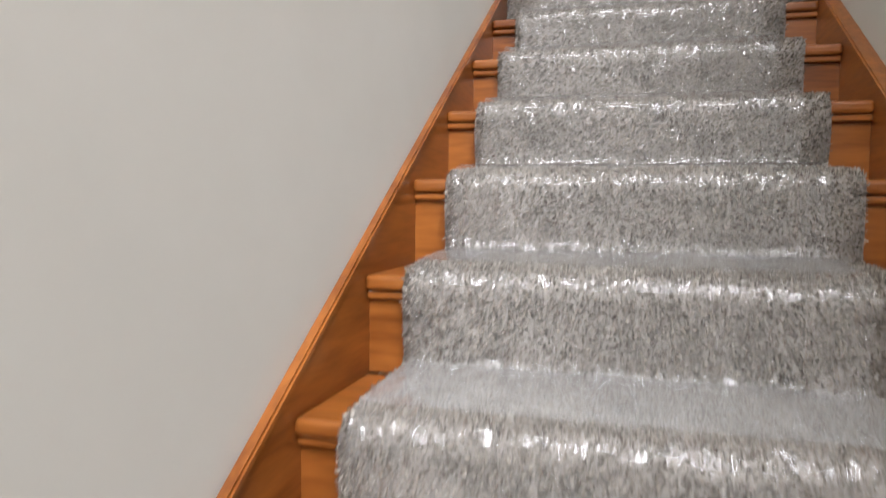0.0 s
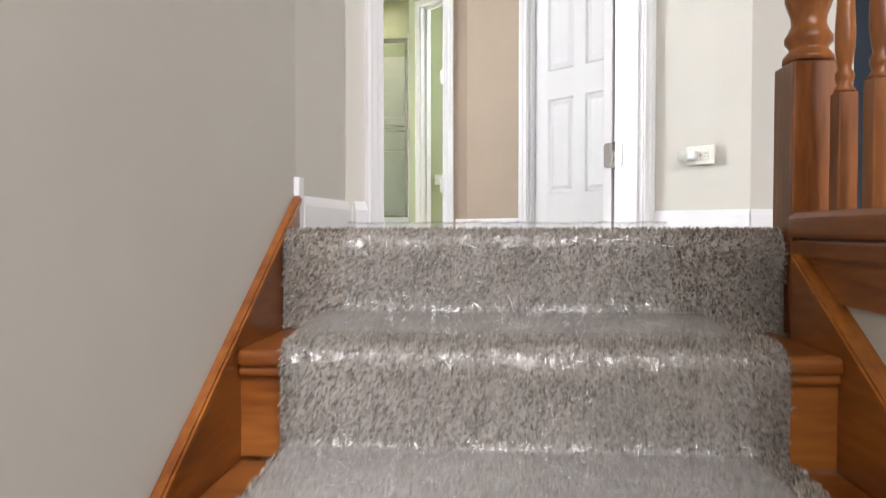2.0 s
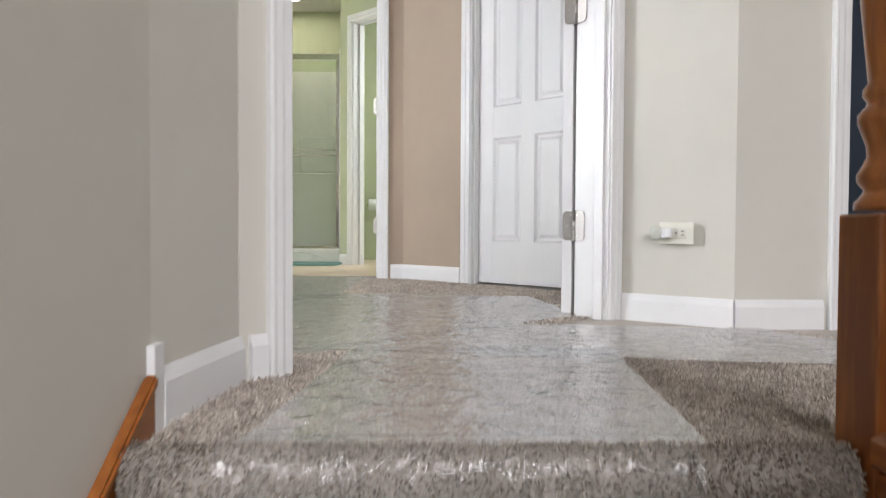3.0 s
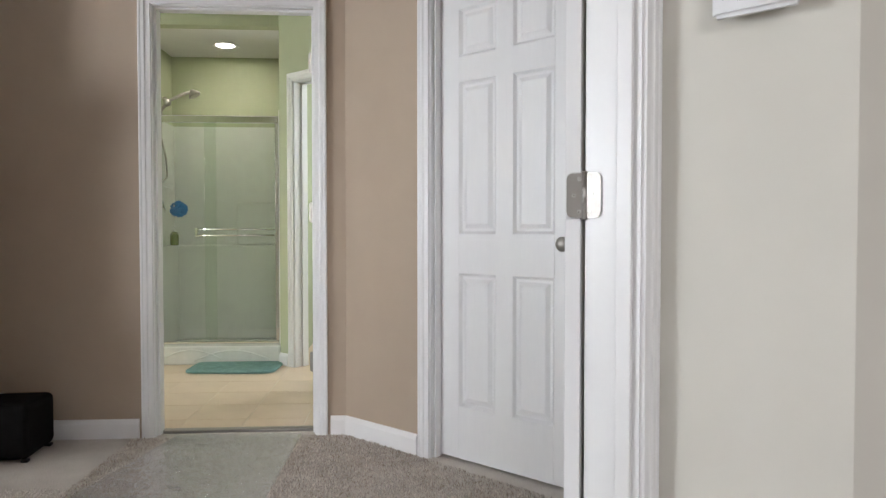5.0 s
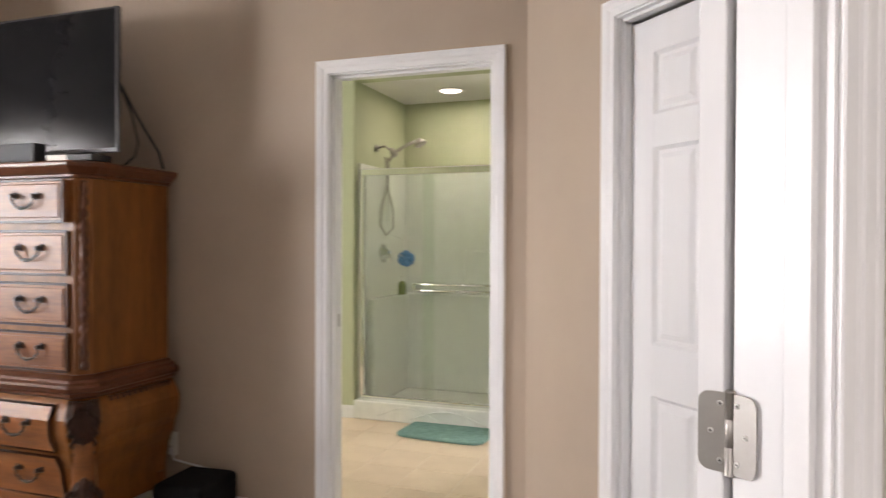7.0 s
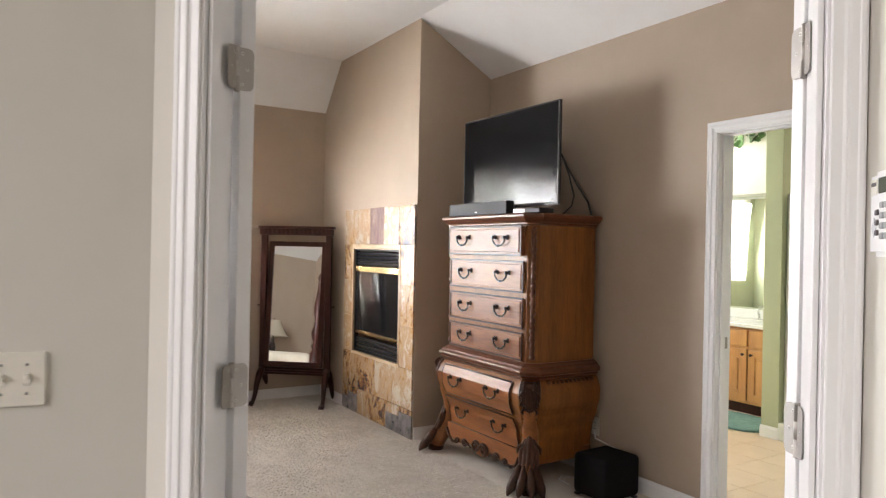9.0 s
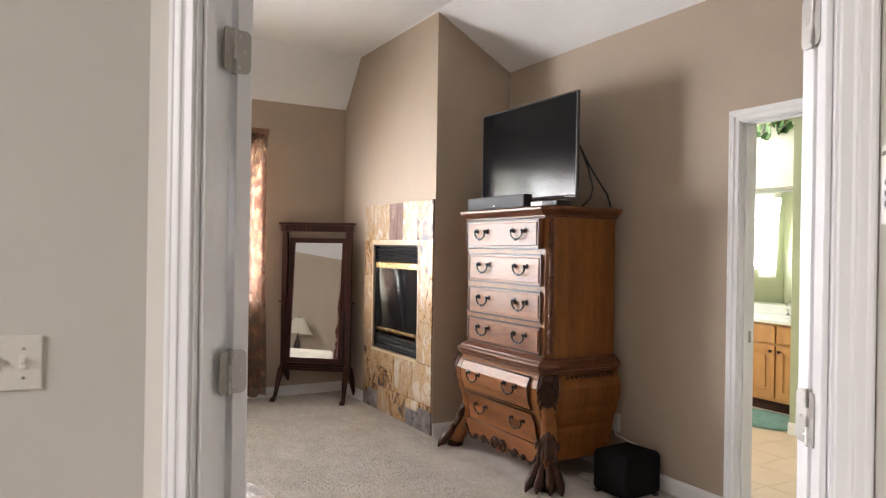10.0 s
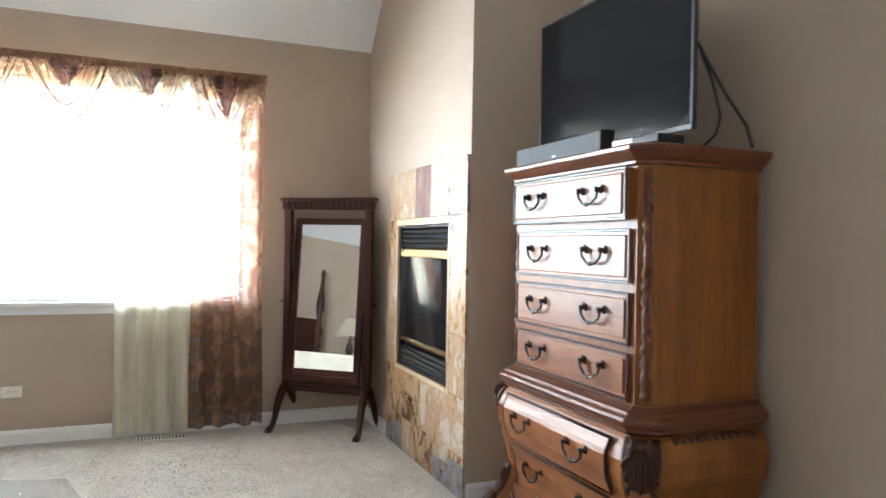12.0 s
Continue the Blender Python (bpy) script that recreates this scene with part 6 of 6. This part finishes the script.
part("pot", lathe([(0.05, 0), (0.065, 0.06), (0.07, 0.08), (0.06, 0.085)], 16), plain("clay_pot", (0.35, 0.16, 0.09), 0.8), ivy)
rnd = random.Random(9)
for s in range(9):
    a = -2.9 + s * 0.34
    pts = [Vector((0, 0, 0.08)), Vector((0.09 * math.cos(a), -0.07 * abs(math.sin(a)) - 0.02, 0.13)), Vector((0.17 * math.cos(a), -0.11, 0.06)), Vector((0.2 * math.cos(a), -0.125, -0.06 - 0.05 * rnd.random()))]
    part("stem", tube(pts, 0.003, 5), IVY, ivy)
    bm = bm_new()
    for k in range(9):
        f = k / 8 * 2.999
        p = pts[int(f)].lerp(pts[int(f) + 1], f % 1) + Vector((rnd.uniform(-0.02, 0.02), rnd.uniform(-0.02, 0.01), rnd.uniform(-0.02, 0.02)))
        m = Matrix.Translation(p) @ Euler((rnd.uniform(0.7, 1.9), rnd.uniform(-0.5, 0.5), rnd.uniform(-0.8, 0.8))).to_matrix().to_4x4() @ Matrix.Scale(rnd.uniform(0.030, 0.046), 4)
        lob = [(0, -0.7), (0.5, -0.8), (0.95, -0.3), (0.55, 0.0), (0.6, 0.45), (0, 1.1), (-0.6, 0.45), (-0.55, 0.0), (-0.95, -0.3), (-0.5, -0.8)]
        vs = [bm.verts.new(m @ Vector((x, y, 0.18 * abs(x)))) for x, y in lob]
        c = bm.verts.new(m @ Vector((0, 0, 0)))
        for i in range(len(lob)):
            bm.faces.new((c, vs[i], vs[(i + 1) % len(lob)]))
    part("leaves", bm, IVY, ivy)
# bathroom window with its curtain, seen in the vanity mirror
w2 = tagged(new("window_2"), "white bathroom window", "window", "", "structure")
w2.matrix_world = pose(BX0, 0, 0)
bm = bm_new()
for a, b, c, d in ((6.10, 7.00, 1.15, 1.20), (6.10, 7.00, 2.10, 2.15), (6.10, 6.15, 1.20, 2.10), (6.95, 7.00, 1.20, 2.10)):
    add_box(bm, -0.10, -0.06, a, b, c, d, 0.003, 1)
part("window_frame", bm, WHITE_PAINT, w2)
p2 = part("pane", box(-0.082, -0.078, 6.15, 6.95, 1.20, 2.10), CLEAR_GLASS, w2)
p2.visible_shadow = False
bm = drape_bm(6.12, 6.62, 1.05, 2.2, 4, 0.02, 3.0, -0.2)
bmesh.ops.translate(bm, vec=(BX0 - WINDOW_X, 0, 0), verts=bm.verts)
solid("bath_curtain", bm, fabric_sheer("white_floral_sheer", (0.84, 0.83, 0.78), 0.15, (0.80, 0.76, 0.64)), "white floral sheer curtain gathered at the bathroom window", "curtain")

# the dark blue room beyond the hall
structure("wall_study_back", box(2.3, 5.2, 6.1, 6.2, 0, H), BLUE_PAINT, "dark slate blue wall of a dim room")
structure("wall_study_side", box(5.1, 5.2, 3.8, 6.1, 0, H), BLUE_PAINT, "dark slate blue side wall")
structure("wall_study_west", box(2.45, 2.52, 3.83, 6.1, 0, H), BLUE_PAINT, "dark slate blue wall")
structure("floor_study", box(2.52, 5.1, 3.70, 6.1, -0.15, -0.002), CARPET, "greige carpet of a dim room", "floor")
structure("ceiling_study", box(2.4, 5.2, 3.80, 6.2, H, H + 0.1), CEILING_PAINT, "white ceiling of a dim room", "ceiling")
baseboard((2.52, 6.1), (5.1, 6.1))
# daylight backdrop beyond the bedroom window
structure("backdrop", box(-9.0, -8.95, -6, 14, -3, 9), glowing("bright_sky_backdrop", (0.95, 0.97, 1.0), 9.0), "bright overcast sky outside the window", "sky")

# ---- bathroom floor tiles ----
structure("floor_bath", box(BX0 - 0.1, 3.0, 5.93, 8.75, -0.15, -0.0015), surface("bath_grout", (0.78, 0.70, 0.60), (0.82, 0.75, 0.66), 30, 0.9), "beige tiled bathroom floor", "floor")
bath_floor = bpy.data.objects["floor_bath"]
BEIGE_TILE = surface("beige_tile", (0.64, 0.49, 0.36), (0.72, 0.57, 0.43), 5.0, 0.3, 0.0004, 60.0, per_object=0.12)
tile_me = finish(box(-0.1505, 0.1505, -0.1505, 0.1505, -0.0035, 0.0005, 0.001, 1), "tile", BEIGE_TILE)
cut_me = finish(box(-0.1505, 0.1505, -0.0225, 0.1505, -0.0035, 0.0005, 0.001, 1), "tile", BEIGE_TILE)
for i in range(-8, 4):
    for j in range(0, 10):
        x, y = 0.355 + 0.305 * (i + 0.5), 5.82 + 0.305 * (j + 0.5)
        if y < 8.7 and not (x > 0.9 and y > 7.3):
            t_ob = new("tile", tile_me if j else cut_me)
            t_ob.parent = bath_floor
            t_ob.location = (x, y, 0)
structure("threshold", box(0.30, 1.04, 5.90, 5.945, -0.01, 0.010, 0.004, 2), NICKEL, "metal threshold strip at the bathroom door", "trim")

# ---- carpet pile and plastic film ----


def pile(name, points, normals, height, width, material, label, category, seed):
    """Tufts as slim leaning blades, one joined mesh."""
    r = np.random.default_rng(seed)
    n = len(points)
    p, nn = np.asarray(points), np.asarray(normals)
    lean = r.normal(0, 0.75, (n, 3))
    d = nn + lean
    d /= np.linalg.norm(d, axis=1)[:, None]
    h = height * r.uniform(0.6, 1.25, n)[:, None]
    side = np.cross(d, r.normal(0, 1, (n, 3)))
    side /= np.linalg.norm(side, axis=1)[:, None]
    w = width * r.uniform(0.7, 1.3, n)[:, None]
    verts = np.concatenate([p - side * w, p + side * w, p + d * h + side * w * 0.55, p + d * h * 1.02 - side * w * 0.55], axis=0)
    k = np.arange(n)
    faces = np.stack([k, k + n, k + 2 * n, k + 3 * n], axis=1)
    me = bpy.data.meshes.new(name)
    me.from_pydata(verts.tolist(), [], faces.tolist())
    me.materials.append(material)
    return tagged(new(name, me), label, category, "", "stuff")


def tuft_material(name, c1, c2, spread):
    m, t, b = mat_new(name)
    L = t.links.new
    g = t.nodes.new("ShaderNodeNewGeometry")
    co = t.nodes.new("ShaderNodeTexCoord")
    n = node(t, "ShaderNodeTexNoise", Scale=4.5, Detail=8.0, Roughness=0.65, Distortion=0.6)
    L(co.outputs["Object"], n.inputs["Vector"])
    ad = t.nodes.new("ShaderNodeMath")
    ad.operation = "MULTIPLY_ADD"
    L(g.outputs["Random Per Island"], ad.inputs[0])
    ad.inputs[1].default_value = spread
    clump = node(t, "ShaderNodeTexNoise", Scale=19.0, Detail=3.0)
    L(co.outputs["Object"], clump.inputs["Vector"])
    cm = t.nodes.new("ShaderNodeMath")
    cm.operation = "MULTIPLY_ADD"
    L(clump.outputs["Fac"], cm.inputs[0])
    cm.inputs[1].default_value = 0.9
    L(n.outputs["Fac"], cm.inputs[2])
    off = t.nodes.new("ShaderNodeMath")
    off.operation = "SUBTRACT"
    L(cm.outputs[0], off.inputs[0])
    off.inputs[1].default_value = 0.45
    L(off.outputs[0], ad.inputs[2])
    mr = t.nodes.new("ShaderNodeMapRange")
    mr.inputs["From Min"].default_value = 0.25 + spread * 0.3
    mr.inputs["From Max"].default_value = 0.75 + spread * 0.7
    L(ad.outputs[0], mr.inputs["Value"])
    mix = t.nodes.new("ShaderNodeMix")
    mix.data_type = "RGBA"
    mix.inputs["A"].default_value = (*c1, 1)
    mix.inputs["B"].default_value = (*c2, 1)
    L(mr.outputs["Result"], mix.inputs["Factor"])
    L(mix.outputs["Result"], b.inputs["Base Color"])
    b.inputs["Roughness"].default_value = 0.9
    b.inputs["Specular IOR Level"].default_value = 0.15
    return m


# Stair pile is darkened; the weak light on the risers is in its colour.
TUFT_STAIR_SHADED = tuft_material("shag_tuft_shaded", (0.17, 0.143, 0.116), (0.48, 0.428, 0.365), 0.9)
# One carpet in two tints: dimmer hall and window-bright bedroom are in the colours.
TUFT_HALL_SHADED = tuft_material("hall_tuft_shaded", (0.33, 0.28, 0.235), (0.70, 0.64, 0.57), 0.8)
TUFT_FLOOR_LIT = tuft_material("floor_tuft_lit", (0.48, 0.44, 0.395), (0.84, 0.80, 0.75), 0.45)


def stair_pile(pts, x0, x1, step, seed):
    r = np.random.default_rng(seed)
    P, Nn = [], []
    for (ya, za), (yb, zb) in zip(pts, pts[1:]):
        L = math.hypot(yb - ya, zb - za)
        n = int(L * (x1 - x0) / (step * step))
        if n < 1:
            continue
        f = r.uniform(0, 1, n)
        x = r.uniform(x0, x1, n)
        d = ((yb - ya) / L, (zb - za) / L)
        P.append(np.stack([x, ya + (yb - ya) * f, za + (zb - za) * f], axis=1))
        Nn.append(np.tile([0, d[1], -d[0]], (n, 1)))
    return np.concatenate(P), np.concatenate(Nn)


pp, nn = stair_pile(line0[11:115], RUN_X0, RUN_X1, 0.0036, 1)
pile("runner_pile", pp, nn, 0.0072, 0.0017, TUFT_STAIR_SHADED, "greige shag pile of the stair runner", "carpet pile", 1)
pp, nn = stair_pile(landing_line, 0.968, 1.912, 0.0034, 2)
pile("landing_pile", pp, nn, 0.0072, 0.0016, TUFT_STAIR_SHADED, "greige shag pile of the landing edge", "carpet pile", 2)


def floor_pile(name, corners, step, height, width, seed, material=None, brushed=1.0):
    r = np.random.default_rng(seed)
    xs, ys = [c[0] for c in corners], [c[1] for c in corners]
    n = int((max(xs) - min(xs)) * (max(ys) - min(ys)) / (step * step))
    q = np.stack([r.uniform(min(xs), max(xs), n), r.uniform(min(ys), max(ys), n)], axis=1)
    keep = np.ones(n, bool)
    for (x0, y0), (x1, y1) in zip(corners, corners[1:] + corners[:1]):
        keep &= (x1 - x0) * (q[:, 1] - y0) - (y1 - y0) * (q[:, 0] - x0) >= 0
    q = q[keep]
    p = np.concatenate([q, np.zeros((len(q), 1))], axis=1)
    # pile brushed to and fro in sweeping bands
    sweep = np.tanh(3.5 * np.sin(4.6 * (q[:, 0] * 0.75 + q[:, 1] * 0.66) + 1.6 * np.sin(1.9 * q[:, 1] - 1.1 * q[:, 0])))
    n3 = np.stack([0.10 + 0.55 * brushed * sweep, -0.1 + 0.35 * brushed * sweep, np.ones(len(q))], axis=1)
    pile(name, p, n3, height, width, material or TUFT_FLOOR_LIT, "greige cut pile of the carpet", "carpet pile", seed)


# Hall and doorway take the darkened tint, the bedroom the brightened one.
floor_pile("hall_pile", [(0.97, 2.50), (2.60, 2.50), (2.60, 3.66), (2.30, 3.68), (1.95, 4.02), (0.97, 3.02)], 0.0050, 0.010, 0.0018, 3, TUFT_HALL_SHADED, 0.0)
floor_pile("doorway_pile", [(1.02, 3.02), (1.95, 3.98), (2.4, 4.55), (1.2, 5.80), (0.2, 5.80), (0.2, 3.02)], 0.0064, 0.009, 0.0020, 4, TUFT_HALL_SHADED, 0.3)
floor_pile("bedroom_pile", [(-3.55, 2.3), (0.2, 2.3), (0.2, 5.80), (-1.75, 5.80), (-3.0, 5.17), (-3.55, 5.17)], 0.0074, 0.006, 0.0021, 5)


def film_bm(corners, z, nx, ny, amp, seed):
    """Loose clear sheet laid over four corners, wrinkled."""
    bm = bm_new()
    a, b, c, d = [Vector(p) for p in corners]
    rows = []
    for j in range(ny + 1):
        row = []
        for i in range(nx + 1):
            u, v = i / nx, j / ny
            p = a.lerp(b, u).lerp(d.lerp(c, u), v)
            w = amp * abs(noise.noise(Vector((p.x * 8, p.y * 8, seed)))) + amp * 0.6 * abs(noise.noise(Vector((p.x * 25, p.y * 19, seed + 3))))
            row.append(bm.verts.new((p.x, p.y, z + w)))
        rows.append(row)
    for r0, r1 in zip(rows, rows[1:]):
        for i in range(nx):
            bm.faces.new((r0[i], r0[i + 1], r1[i + 1], r1[i])).smooth = True
    return bm


def stair_film_bm(pts, x0, x1):
    """A strip of film along (y, z) points, ruffled across."""
    bm = bm_new()
    fine = []
    for (ya, za), (yb, zb) in zip(pts, pts[1:]):
        n = max(1, int(math.hypot(yb - ya, zb - za) / 0.010))
        fine += [(ya + (yb - ya) * k / n, za + (zb - za) * k / n) for k in range(n)]
    fine.append(pts[-1])
    rows = []
    nx = 72
    for y, z in fine:
        row = []
        for i in range(nx + 1):
            x = x0 + (x1 - x0) * i / nx
            fan = (x - 1.4) * 1.2 * math.sin(z * 6)
            w = 0.010 * abs(noise.noise(Vector((x * 20 + fan * 20, (y + z) * 4, 2)))) + 0.007 * abs(noise.noise(Vector((x * 46 + (y + z) * 9, (y - z) * 15, 5))))
            row.append(bm.verts.new((x + 0.008 * noise.noise(Vector((y * 5, z * 5, 1))), y - w * 0.8, z + w * 0.5)))
        rows.append(row)
    for a, b in zip(rows, rows[1:]):
        for i in range(nx):
            bm.faces.new((a[i], b[i], b[i + 1], a[i + 1])).smooth = True
    return bm


film = thing("stair_plastic_film", "clear wrinkled plastic film laid over the stair runner", "plastic film")
film_line = stair_line(0.024)
for i in range(9):
    x0, x1 = (1.09, 1.705) if i == 0 else (1.062, 1.755)
    first = 1 + 12 * i if i else 0
    riser = film_line[first:1 + 12 * i + 11]
    tread = film_line[1 + 12 * i + 10:1 + 12 * i + 13]
    part("riser_film", stair_film_bm(riser, x0, x1), FILM, film).visible_shadow = False
    if i < 8:
        part("tread_film", stair_film_bm(tread, 1.062, 1.755), TREAD_SHEEN_FILM, film, "flat film on the tread, its sheen put in as white haze").visible_shadow = False
for corners in ([(1.10, 2.50), (1.735, 2.50), (1.80, 3.30), (1.18, 3.30)], [(1.02, 3.255), (2.60, 3.03), (2.33, 3.62), (1.60, 3.72)], [(1.06, 3.18), (1.86, 3.95), (1.79, 4.62), (0.40, 4.75)], [(0.14, 4.45), (0.95, 4.45), (0.985, 5.82), (0.40, 5.82)], [(-2.95, 2.6), (0.3, 3.3), (0.4, 4.28), (-2.75, 3.342)]):
    solid("plastic_film", film_bm(corners, 0.0105, 80, 100, 0.006, corners[0][0]), FLOOR_FILM, "clear wrinkled plastic film laid over the carpet", "plastic film", None, "floor films").visible_shadow = False
